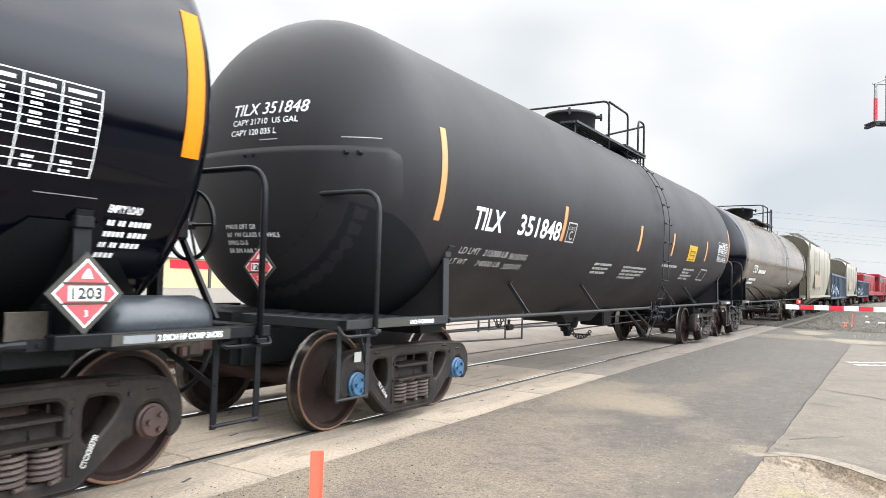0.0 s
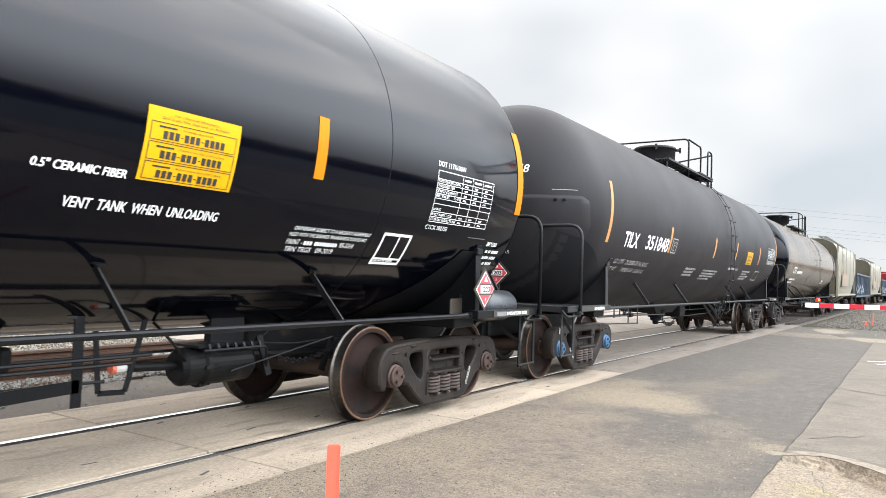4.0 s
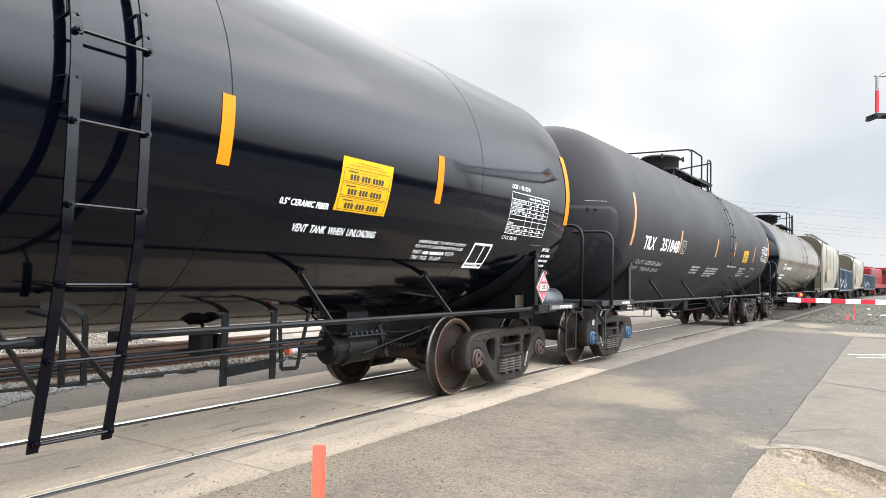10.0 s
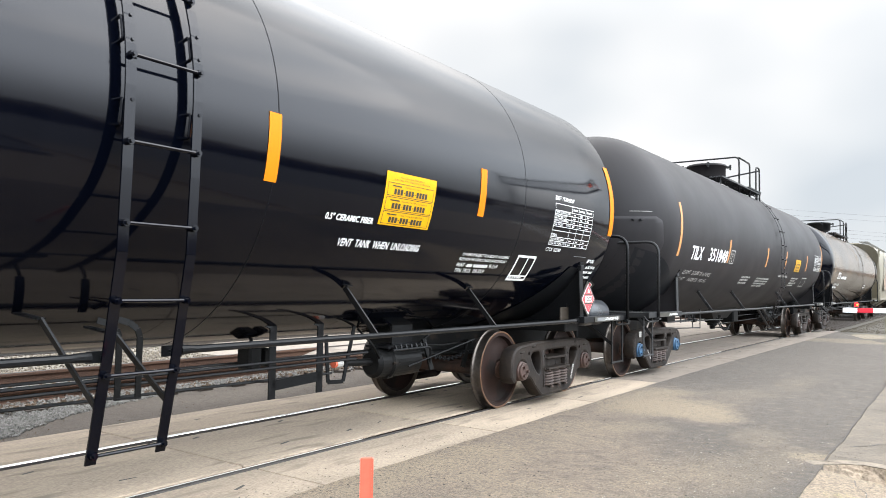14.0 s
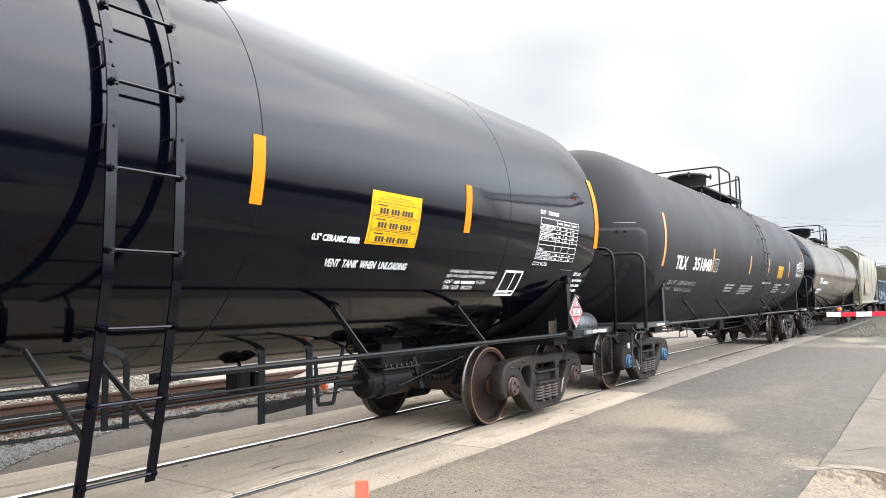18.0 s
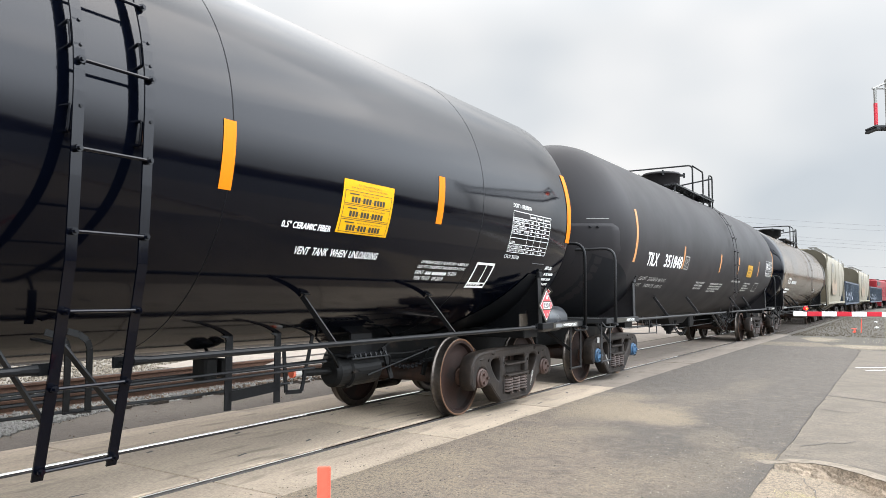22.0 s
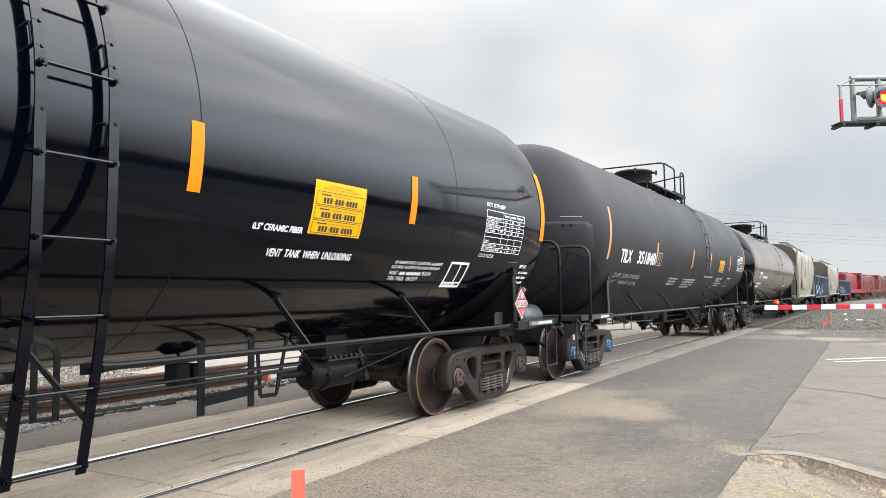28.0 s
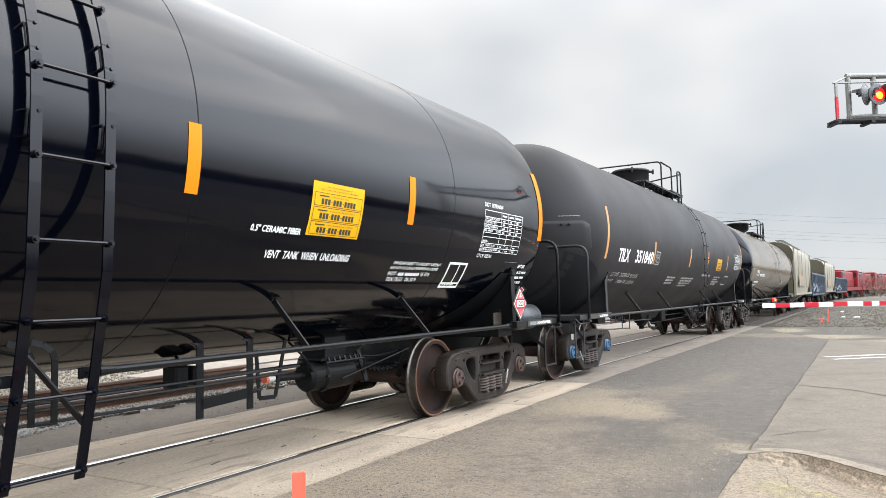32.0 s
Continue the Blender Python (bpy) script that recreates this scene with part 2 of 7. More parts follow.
TRUCK_DUST = material("dusty_cast_steel", (0.01409, 0.009583, 0.006808), 0.62, vary=0.45, scale=3, fine=24, bump=0.003, spots=(0.005396, 0.003678, 0.003031), spot_scale=3.2, spot_at=0.47, spot_soft=0.2, spec=0.25)
RUST = material("brown_rust", (0.04142, 0.01859, 0.01092), 0.8, vary=0.35, fine=70, bump=0.002, spots=(0.01824, 0.01008, 0.006986), spot_scale=3, spot_at=0.5)
WHEEL_FACE = material("rusty_wheel_plate", (0.01366, 0.004773, 0.002625), 0.75, vary=0.4, fine=50, bump=0.001, spots=(0.006282, 0.002759, 0.001759), spot_scale=4, spot_at=0.5, spec=0.3)
RIM_RUST = material("fresh_rust_rim", (0.08546, 0.03944, 0.01631), 0.5, vary=0.3, fine=40)
TREAD = material("polished_tread", (0.075, 0.0648, 0.057), 0.34, 0.9, vary=0.35, fine=25, rough_vary=0.12)
CAP_RUST = material("rusty_bearing_cap", (0.03219, 0.01449, 0.009723), 0.65, vary=0.4, fine=60, bump=0.001)
CAP_BLUE = material("blue_bearing_cap", (0.02092, 0.06903, 0.1338), 0.5, vary=0.3, fine=50, spots=(0.01255, 0.02092, 0.03347), spot_scale=16, spot_at=0.58)
SPRING_RUST = material("dusty_rusty_springs", (0.04233, 0.02681, 0.02116), 0.7, vary=0.35, fine=60, spots=(0.03528, 0.0254, 0.02116), spot_scale=9, spot_at=0.5)
AMBER = material("amber_reflective_tape", (0.5362, 0.1484, 0.00186), 0.5, vary=0.06, fine=80, spec=0.12)
PALE_TAPE = material("weathered_amber_tape", (0.415, 0.1826, 0.05395), 0.55, vary=0.15, fine=60)
LETTER = material("white_stencil_paint", (0.744, 0.744, 0.7254), 0.55, vary=0.05, fine=60)
LETTER_DULL = material("weathered_white_stencil", (0.3137, 0.3068, 0.2859), 0.6, vary=0.1, fine=30)
FADED = material("faint_stencil", (0.1162, 0.1162, 0.1162), 0.6, vary=0.3, fine=30)
YELLOW = material("yellow_sticker", (0.5593, 0.2898, 0.00279), 0.4, vary=0.05, fine=80, spec=0.2)
PRINT = material("black_print", (0.02, 0.018, 0.012), 0.5, vary=0.1)
PLACARD_RED = material("placard_red", (0.581, 0.04565, 0.05395), 0.4, vary=0.1, fine=60)
PLACARD_WHITE = material("placard_white", (0.80, 0.80, 0.78), 0.4, vary=0.05)
GREY_RESERVOIR = material("grey_black_reservoir", (0.0249, 0.02739, 0.03154), 0.3, vary=0.2, fine=30, spec=0.4)
BRASS_PLATE = material("weathered_brown_plate", (0.03528, 0.02614, 0.01784), 0.6, vary=0.25, fine=30)
PLATE_GREY = material("aluminium_plate", (0.1681, 0.1718, 0.1755), 0.45, 0.3, vary=0.1)
RAIL_TOP = material("bright_rail_head", (0.90, 0.88, 0.85), 0.09, 1.0, vary=0.12, fine=60, stretch=(1, 0.05, 1), rough_vary=0.05)
RAIL_DARK = material("greasy_dark_rail", (0.0249, 0.01992, 0.0166), 0.7, vary=0.3, fine=45, bump=0.001)
RAIL_SIDE = material("rusty_rail", (0.0747, 0.03735, 0.02241), 0.8, vary=0.3, fine=45, bump=0.001)
CONCRETE_PANEL = material("crossing_concrete", (0.2521, 0.1998, 0.1477), 0.85, vary=0.35, scale=1.6, fine=60, bump=0.004, spots=(0.1413, 0.1112, 0.0815), spot_scale=3.4, spot_at=0.52, spot_soft=0.2, per_object=0.10, stretch=(1.6, 0.35, 1))
DARKER_PANEL = material("darker_crossing_concrete", (0.1415, 0.1148, 0.09091), 0.85, vary=0.3, scale=1.6, fine=60, bump=0.004, spots=(0.09557, 0.07521, 0.0593), spot_scale=3.0, spot_at=0.52, spot_soft=0.2, per_object=0.08, stretch=(1.6, 0.35, 1))
PANEL_SLOT = material("dark_lifting_slot", (0.0415, 0.03735, 0.0332), 0.9, vary=0.3)
BED = material("dark_flangeway", (0.01826, 0.01494, 0.01245), 0.9, vary=0.4, fine=30)
UNSEEN_DARK = material("unseen_dark_ground", (0.03725, 0.03418, 0.03092), 0.85, vary=0.2, scale=1.5, fine=60, bump=0.004)
SECOND_SLAB = material("pale_dusty_concrete", (0.197, 0.1659, 0.1374), 0.9, vary=0.25, scale=1.2, fine=40, bump=0.004, spots=(0.1418, 0.1167, 0.09528), spot_scale=1.4, spot_at=0.55, spot_soft=0.2)
OLD_CONCRETE = material("old_road_concrete", (0.09211, 0.0742, 0.05566), 0.9, vary=0.26, scale=4.0, fine=36, bump=0.004, spots=(0.07577, 0.06144, 0.04577), spot_scale=1.6, spot_at=0.50, spot_soft=0.15)
GRAVEL_CONCRETE = material("gravelly_concrete", (0.1504, 0.1165, 0.08175), 0.92, vary=0.55, scale=34, fine=90, bump=0.006, spots=(0.08516, 0.06434, 0.04421), spot_scale=46, spot_at=0.57, spot_soft=0.08)
KERB_CONCRETE = material("worn_kerb", (0.1484, 0.1217, 0.09196), 0.9, vary=0.3, scale=6, fine=50, bump=0.004, spots=(0.1105, 0.08723, 0.06387), spot_scale=7, spot_at=0.52)
KERB_BREAK = material("broken_kerb_face", (0.2471, 0.1931, 0.1417), 0.95, vary=0.45, scale=14, fine=45, bump=0.008)
CRACK = material("dark_crack", (0.0498, 0.04565, 0.0415), 0.95, vary=0.3)
ASPHALT_CRACK = material("dusty_crack", (0.0498, 0.04316, 0.03652), 0.95, vary=0.3)
ROAD_WHITE = material("worn_road_paint", (0.4781, 0.4714, 0.4515), 0.7, vary=0.1, spots=(0.2656, 0.2523, 0.2324), spot_scale=6, spot_at=0.58)
YELLOW_SPRAY = material("yellow_spray_paint", (0.3154, 0.2822, 0.0747), 0.8, vary=0.3, spots=(0.2324, 0.2075, 0.0996), spot_scale=16, spot_at=0.45, spot_soft=0.1)
BALLAST = material("grey_ballast", (0.175, 0.1669, 0.155), 0.9, vary=0.5, per_object=0.0, scale=12, fine=50, bump=0.01)
BALLAST_DARK = material("dirty_ballast", (0.08516, 0.07155, 0.05177), 0.95, vary=0.4, scale=6, fine=30, bump=0.02)
TIE_WOOD = material("tie_timber", (0.0581, 0.04565, 0.03735), 0.9, vary=0.3, fine=20, stretch=(0.2, 1, 1))
BROWN_STONE = material("brown_track_stone", (0.09369, 0.06274, 0.04034), 0.9, vary=0.4, scale=9)
ORANGE_POST = material("orange_marker_plastic", (0.6975, 0.09114, 0.05115), 0.45, vary=0.06, fine=40)
GATE_WHITE = material("gate_white", (0.80, 0.80, 0.79), 0.45, vary=0.05)
GATE_RED = material("gate_red", (0.3818, 0.00996, 0.02158), 0.4, vary=0.08, spec=0.25)
LAMP_RED = material("lit_red_lens", (0.95, 0.004, 0.006), 0.3, glow=7.0, vary=0.02)
LAMP_HOT = material("lit_lamp_centre", (1.0, 0.24, 0.012), 0.3, glow=3.4, vary=0.02)
LENS_OFF = material("dark_red_lens", (0.1328, 0.0083, 0.00996), 0.25, vary=0.1)
SIGNAL_BLACK = material("signal_black", (0.022, 0.022, 0.023), 0.55, vary=0.15)
SIGNAL_GREY = material("signal_backing_grey", (0.06225, 0.06225, 0.06225), 0.5, vary=0.12)
GALVANISED = material("galvanised_steel", (0.1687, 0.1649, 0.1534), 0.5, 0.35, vary=0.12, fine=25)
BEIGE = material("beige_car_paint", (0.1679, 0.1487, 0.1086), 0.6, vary=0.10, scale=0.7, fine=20, spots=(0.1353, 0.1052, 0.0695), spot_scale=1.2, spot_at=0.6, stretch=(1, 1.5, 0.5))
GRAFFITI = material("orange_graffiti", (0.2158, 0.1369, 0.083), 0.6, vary=0.2, spots=(0.1743, 0.1494, 0.112), spot_scale=4, spot_at=0.5, spot_soft=0.05)
BLUE_CAR = material("dark_blue_car_paint", (0.02158, 0.0332, 0.0498), 0.6, vary=0.25, scale=1.5, spots=(0.0581, 0.05395, 0.0498), spot_scale=1.4, spot_at=0.6)
GRAFFITI_PALE = material("pale_graffiti", (0.2324, 0.2656, 0.3154), 0.6, vary=0.3)
LOCO_RED = material("locomotive_red", (0.1577, 0.00996, 0.01328), 0.45, vary=0.35, scale=0.8, spec=0.2)
GLASS_DARK = material("dark_cab_glass", (0.015, 0.018, 0.02), 0.08, vary=0.1)
TAN_WALL = material("tan_building_wall", (0.415, 0.2988, 0.1577), 0.85, vary=0.1, scale=0.6)
BRUSH = material("dry_brush", (0.09545, 0.07304, 0.05312), 0.95, vary=0.4, scale=3)
WIRE = material("power_wire", (0.083, 0.083, 0.0913), 0.6, vary=0.1)
POLE_WOOD = material("pole_timber", (0.0996, 0.0747, 0.05395), 0.9, vary=0.2)
RUBBISH = material("pale_litter", (0.5146, 0.5146, 0.498), 0.7, vary=0.2)
PEBBLE = material("loose_pebbles", (0.2579, 0.2343, 0.1983), 0.9, vary=0.4, scale=30)
PEBBLE_DARK = material("dark_grit", (0.0415, 0.03735, 0.0332), 0.9, vary=0.4, scale=30)
BROWN_GRIT = material("fine_brown_gravel", (0.1291, 0.1076, 0.08172), 0.9, vary=0.6, scale=9)
HOSE_MARK = material("orange_white_tag", (0.415, 0.07055, 0.02905), 0.5, vary=0.2)


def ground_blend(name, base, dusty, sandy, spots_of_sand, dust_from, dust_to, grit):
    """Asphalt that turns dusty towards the near end, with drifts of pale sand of their own shape."""
    m = bpy.data.materials.new(name)
    m.use_nodes = True
    n, l = m.node_tree.nodes, m.node_tree.links
    b = n["Principled BSDF"]
    geo = n.new("ShaderNodeNewGeometry")

    def tex(s, detail=6.0, rough=0.6):
        t = n.new("ShaderNodeTexNoise")
        t.inputs["Scale"].default_value, t.inputs["Detail"].default_value, t.inputs["Roughness"].default_value = s, detail, rough
        l.new(geo.outputs["Position"], t.inputs["Vector"])
        return t.outputs["Fac"]

    def mth(op, a, c):
        x = n.new("ShaderNodeMath")
        x.operation = op
        for i, v in enumerate((a, c)):
            if isinstance(v, (int, float)):
                x.inputs[i].default_value = v
            else:
                l.new(v, x.inputs[i])
        return x.outputs["Value"]

    def smooth(v, lo, hi, top=1.0):
        r = n.new("ShaderNodeMapRange")
        r.interpolation_type = "SMOOTHSTEP"
        r.inputs["From Min"].default_value, r.inputs["From Max"].default_value, r.inputs["To Max"].default_value = lo, hi, top
        l.new(v, r.inputs["Value"])
        return r.outputs["Result"]

    def mix(fac, a, c):
        x = n.new("ShaderNodeMix")
        x.data_type = "RGBA"
        for key, v in (("Factor", fac), ("A", a), ("B", c)):
            if isinstance(v, (int, float)):
                x.inputs[key].default_value = v
            elif isinstance(v, tuple):
                x.inputs[key].default_value = (*v, 1)
            else:
                l.new(v, x.inputs[key])
        return x.outputs["Result"]

    wob, grain, mottled, patch, gravel = tex(0.9), tex(70.0, 3.0, 0.7), tex(2.6), tex(0.45, 5.0), tex(26.0, 4.0, 0.7)
    sep = n.new("ShaderNodeSeparateXYZ")
    l.new(geo.outputs["Position"], sep.inputs["Vector"])
    col = mix(smooth(mottled, 0.3, 0.7), tuple(c * 0.86 for c in base), tuple(c * 1.12 for c in base))
    col = mix(smooth(patch, 0.46, 0.64, 0.5), col, tuple(c * 0.68 for c in base))
    yy = mth("ADD", mth("ADD", sep.outputs["Y"], mth("MULTIPLY", wob, 2.2)), mth("MULTIPLY", sep.outputs["X"], 1.5))
    dust = mth("MULTIPLY", smooth(yy, dust_to, dust_from), smooth(mottled, 0.16, 0.56))
    col = mix(dust, col, dusty)
    # scuffed blotches, worn thin along the line of traffic
    blot = tex(7.0, 7.0, 0.68)
    col = mix(smooth(blot, 0.49, 0.64, 0.62), col, tuple(c * 0.62 for c in base))
    col = mix(smooth(blot, 0.47, 0.34, 0.5), col, tuple(c * 1.3 for c in dusty))
    for cx, cy, rx, ry, amount in spots_of_sand:
        dx = mth("DIVIDE", mth("SUBTRACT", sep.outputs["X"], cx), rx)
        dy = mth("DIVIDE", mth("SUBTRACT", sep.outputs["Y"], cy), ry)
        r = mth("ADD", mth("SQRT", mth("ADD", mth("MULTIPLY", dx, dx), mth("MULTIPLY", dy, dy)), 0.0), mth("MULTIPLY", mth("SUBTRACT", wob, 0.5), 1.6))
        r = mth("ADD", r, mth("MULTIPLY", mth("SUBTRACT", gravel, 0.5), 0.9))
        col = mix(smooth(r, 1.15, 0.35, amount), col, sandy)
    col = mix(smooth(gravel, 0.48, 0.66, 0.68), col, tuple(c * 0.62 for c in base))
    speck = mth("GREATER_THAN", tex(110.0, 1.0), 0.68)
    col = mix(mth("MULTIPLY", speck, 0.25), col, grit)
    pits = mth("GREATER_THAN", tex(48.0, 2.0), 0.60)
    col = mix(mth("MULTIPLY", pits, 0.40), col, tuple(c * 0.45 for c in base))
    col = mix(smooth(grain, 0.42, 0.66, 0.7), col, tuple(c * 0.6 for c in base))
    l.new(col, b.inputs["Base Color"])
    b.inputs["Roughness"].default_value = 0.9
    bp = n.new("ShaderNodeBump")
    bp.inputs["Distance"].default_value = 0.014
    l.new(grain, bp.inputs["Height"])
    l.new(bp.outputs["Normal"], b.inputs["Normal"])
    return m


ASPHALT = ground_blend("worn_asphalt", (0.0758, 0.06227, 0.04981), (0.1533, 0.1147, 0.08096), (0.227, 0.1743, 0.1151),
                       [(1.95, 9.7, 0.60, 1.0, 0.7), (2.45, 8.9, 0.75, 1.05, 0.9), (3.0, 8.45, 0.5, 0.6, 0.75), (2.9, 10.6, 0.5, 1.0, 0.22), (3.3, 12.5, 0.35, 1.6, 0.18), (2.2, 6.6, 0.6, 1.2, 0.3), (2.1, 5.0, 0.5, 0.9, 0.45), (2.9, 4.5, 0.55, 0.6, 0.35), (3.4, 5.4, 0.4, 0.7, 0.3), (2.6, 7.4, 0.4, 0.5, 0.35), (3.7, 7.7, 0.3, 0.6, 0.25), (3.9, 6.3, 0.4, 1.3, 0.25), (1.75, 3.8, 0.4, 2.2, 0.7), (4.27, 7.02, 0.28, 0.25, 0.7), (3.0, 24.5, 2.2, 1.3, 0.5)], 11.2, 13.4, (0.4769, 0.4434, 0.382))
EARTH = ground_blend("dusty_ground", (0.1358, 0.1167, 0.09404), (0.148, 0.1269, 0.1023), (0.2391, 0.2126, 0.1707), [(4.6, 27.5, 3.0, 3.0, 0.8), (-9.0, 12.0, 4.0, 12.0, 0.5)], 11.0, 13.0, (0.2391, 0.2319, 0.221))
VERGE = ground_blend("gravel_verge", (0.06235, 0.05211, 0.03805), (0.06774, 0.05627, 0.04185), (0.271, 0.2199, 0.1522), [(3.2, 27.2, 0.9, 1.6, 0.8), (4.6, 23.9, 1.3, 1.3, 0.85), (7.0, 22.0, 2.4, 1.0, 0.8), (9.5, 38, 2.5, 5, 0.4)], 11.0, 13.0, (0.271, 0.2506, 0.214))
DIRT = ground_blend("dark_trackside_dirt", (0.08234, 0.06498, 0.05163), (0.08839, 0.06991, 0.0556), (0.1607, 0.1329, 0.1042), [(-2.4, 6.5, 0.5, 2.0, 0.4), (-2.6, 2.2, 0.5, 1.0, 0.7)], 11.0, 13.0, (0.2395, 0.2302, 0.2178))


# ---- mesh helpers ----
def part(name, bm, mat, parent=None, label="", smooth=False):
    """Links a bmesh as one mesh object, under a thing or a part."""
    me = bpy.data.meshes.new(name)
    bm.to_mesh(me)
    bm.free()
    me.materials.append(mat)
    if smooth:
        me.shade_smooth()
    ob = new(name, me)
    ob.parent = parent
    if label:
        tagged(ob, label)
    if name in ("stencil", "test_table", "table_entries", "print", "graffiti", "lifting_slot"):
        tagged(ob, kind="stuff")
    return ob


def holder(name, label, category, group="", kind=""):
    ob = new(name)
    ob.empty_display_size = 0.2
    return tagged(ob, label, category, group, kind)


def box(bm, x0, x1, y0, y1, z0, z1, bevel=0.0):
    r = bmesh.ops.create_cube(bm, size=1.0)
    vs = r["verts"]
    for v in vs:
        v.co = Vector(((x0 + x1) / 2 + v.co.x * (x1 - x0), (y0 + y1) / 2 + v.co.y * (y1 - y0), (z0 + z1) / 2 + v.co.z * (z1 - z0)))
    if bevel:
        es = list({e for v in vs for e in v.link_edges})
        bmesh.ops.bevel(bm, geom=es, offset=bevel, segments=1, affect="EDGES")
    return bm


def sorted_box(x0, x1, y0, y1, z0, z1):
    return (min(x0, x1), max(x0, x1), min(y0, y1), max(y0, y1), min(z0, z1), max(z0, z1))


def boxes(*dims, bevel=0.0):
    bm = bmesh.new()
    for d in dims:
        box(bm, *d, bevel=bevel)
    return bm


def rod(bm, a, b, r, seg=10, r2=None):
    a, b = Vector(a), Vector(b)
    d = b - a
    m = Matrix.Translation((a + b) / 2) @ d.to_track_quat("Z", "Y").to_matrix().to_4x4()
    bmesh.ops.create_cone(bm, cap_ends=True, segments=seg, radius1=r, radius2=r if r2 is None else r2, depth=d.length, matrix=m)
    return bm


def bar(bm, a, b, w, t, flat=(1, 0, 0)):
    """A flat bar from a to b: width w, thickness t, its face turned to 'flat'."""
    a, b = Vector(a), Vector(b)
    d = (b - a).normalized()
    n = Vector(flat)
    n = (n - n.dot(d) * d).normalized()
    s = d.cross(n)
    vs = [bm.verts.new(p + s * w / 2 * i + n * t / 2 * j) for p in (a, b) for i, j in ((-1, -1), (1, -1), (1, 1), (-1, 1))]
    for q in ((0, 1, 2, 3), (7, 6, 5, 4), (0, 4, 5, 1), (1, 5, 6, 2), (2, 6, 7, 3), (3, 7, 4, 0)):
        bm.faces.new([vs[i] for i in q])
    bmesh.ops.recalc_face_normals(bm, faces=bm.faces)
    return bm


def rounded(points, radius, steps=5):
    """A polyline with its inner corners rounded."""
    pts = [Vector(p) for p in points]
    out = [pts[0]]
    for a, b, c in zip(pts, pts[1:], pts[2:]):
        u, v = (a - b), (c - b)
        r = min(radius, u.length * 0.45, v.length * 0.45)
        p, q = b + u.normalized() * r, b + v.normalized() * r
        for i in range(steps + 1):
            t = i / steps
            out.append(p * (1 - t) ** 2 + b * 2 * t * (1 - t) + q * t * t)
    out.append(pts[-1])
    return out


def pipe(bm, points, r, seg=8, radius=0.0):
    pts = rounded(points, radius) if radius else [Vector(p) for p in points]
    rings = []
    ref = None
    for i, p in enumerate(pts):
        d = (pts[min(i + 1, len(pts) - 1)] - pts[max(i - 1, 0)]).normalized()
        if ref is None:
            ref = d.orthogonal().normalized()
        ref = (ref - ref.dot(d) * d).normalized()
        s = d.cross(ref)
        rings.append([bm.verts.new(p + (ref * math.cos(k * math.tau / seg) + s * math.sin(k * math.tau / seg)) * r) for k in range(seg)])
    for a, b in zip(rings, rings[1:]):
        for k in range(seg):
            bm.faces.new((a[k], a[(k + 1) % seg], b[(k + 1) % seg], b[k]))
    bm.faces.new(rings[0][::-1])
    bm.faces.new(rings[-1])
    return bm


def lathe(bm, profile, seg=48, axis="X", at=(0, 0, 0), closed=True):
    """Turns a profile of (along, radius) round an axis."""
    rings = []
    at = Vector(at)
    for a, r in profile:
        ring = []
        for k in range(seg):
            c, s = r * math.cos(k * math.tau / seg), r * math.sin(k * math.tau / seg)
            ring.append(bm.verts.new(at + Vector({"X": (a, c, s), "Y": (s, a, c), "Z": (c, s, a)}[axis])))
        rings.append(ring)
    for a, b in zip(rings, rings[1:]):
        for k in range(seg):
            bm.faces.new((a[k], a[(k + 1) % seg], b[(k + 1) % seg], b[k]))
    if closed:
        for ring, rev in ((rings[0], True), (rings[-1], False)):
            bm.faces.new(ring[::-1] if rev else ring)
    bmesh.ops.recalc_face_normals(bm, faces=bm.faces)
    return bm


def plate(outlines, depth, bevel=0.0, to=Matrix.Identity(4), corner=0.0):
    """A flat plate with holes: the first outline is the rim. Lies in x, y and is thick in z before it is moved by 'to'."""
    cu = bpy.data.curves.new("plate", "CURVE")
    cu.dimensions, cu.fill_mode, cu.extrude, cu.bevel_depth, cu.bevel_resolution = "2D", "BOTH", depth / 2, bevel, 1
    for o in outlines:
        pts = [Vector((*p, 0)) for p in o]
        if corner:
            ring = pts[-1:] + pts + pts[:1]
            smooth = []
            for a, b, c in zip(ring, ring[1:], ring[2:]):
                u, v = a - b, c - b
                r = min(corner, u.length * 0.4, v.length * 0.4)
                p, q = b + u.normalized() * r, b + v.normalized() * r
                smooth += [p * (1 - t) ** 2 + b * 2 * t * (1 - t) + q * t * t for t in (0, 0.33, 0.67, 1)]
            pts = smooth
        sp = cu.splines.new("POLY")
        sp.points.add(len(pts) - 1)
        for s, p in zip(sp.points, pts):
            s.co = (*p, 1)
        sp.use_cyclic_u = True
    return from_curve(cu, to)


def from_curve(cu, to=Matrix.Identity(4)):
    ob = bpy.data.objects.new("shape", cu)
    scene.collection.objects.link(ob)
    dg = bpy.context.evaluated_depsgraph_get()
    me = bpy.data.meshes.new_from_object(ob.evaluated_get(dg))
    bm = bmesh.new()
    bm.from_mesh(me)
    bpy.data.objects.remove(ob)
    bpy.data.curves.remove(cu)
    bpy.data.meshes.remove(me)
    bmesh.ops.transform(bm, matrix=to, verts=bm.verts)
    return bm


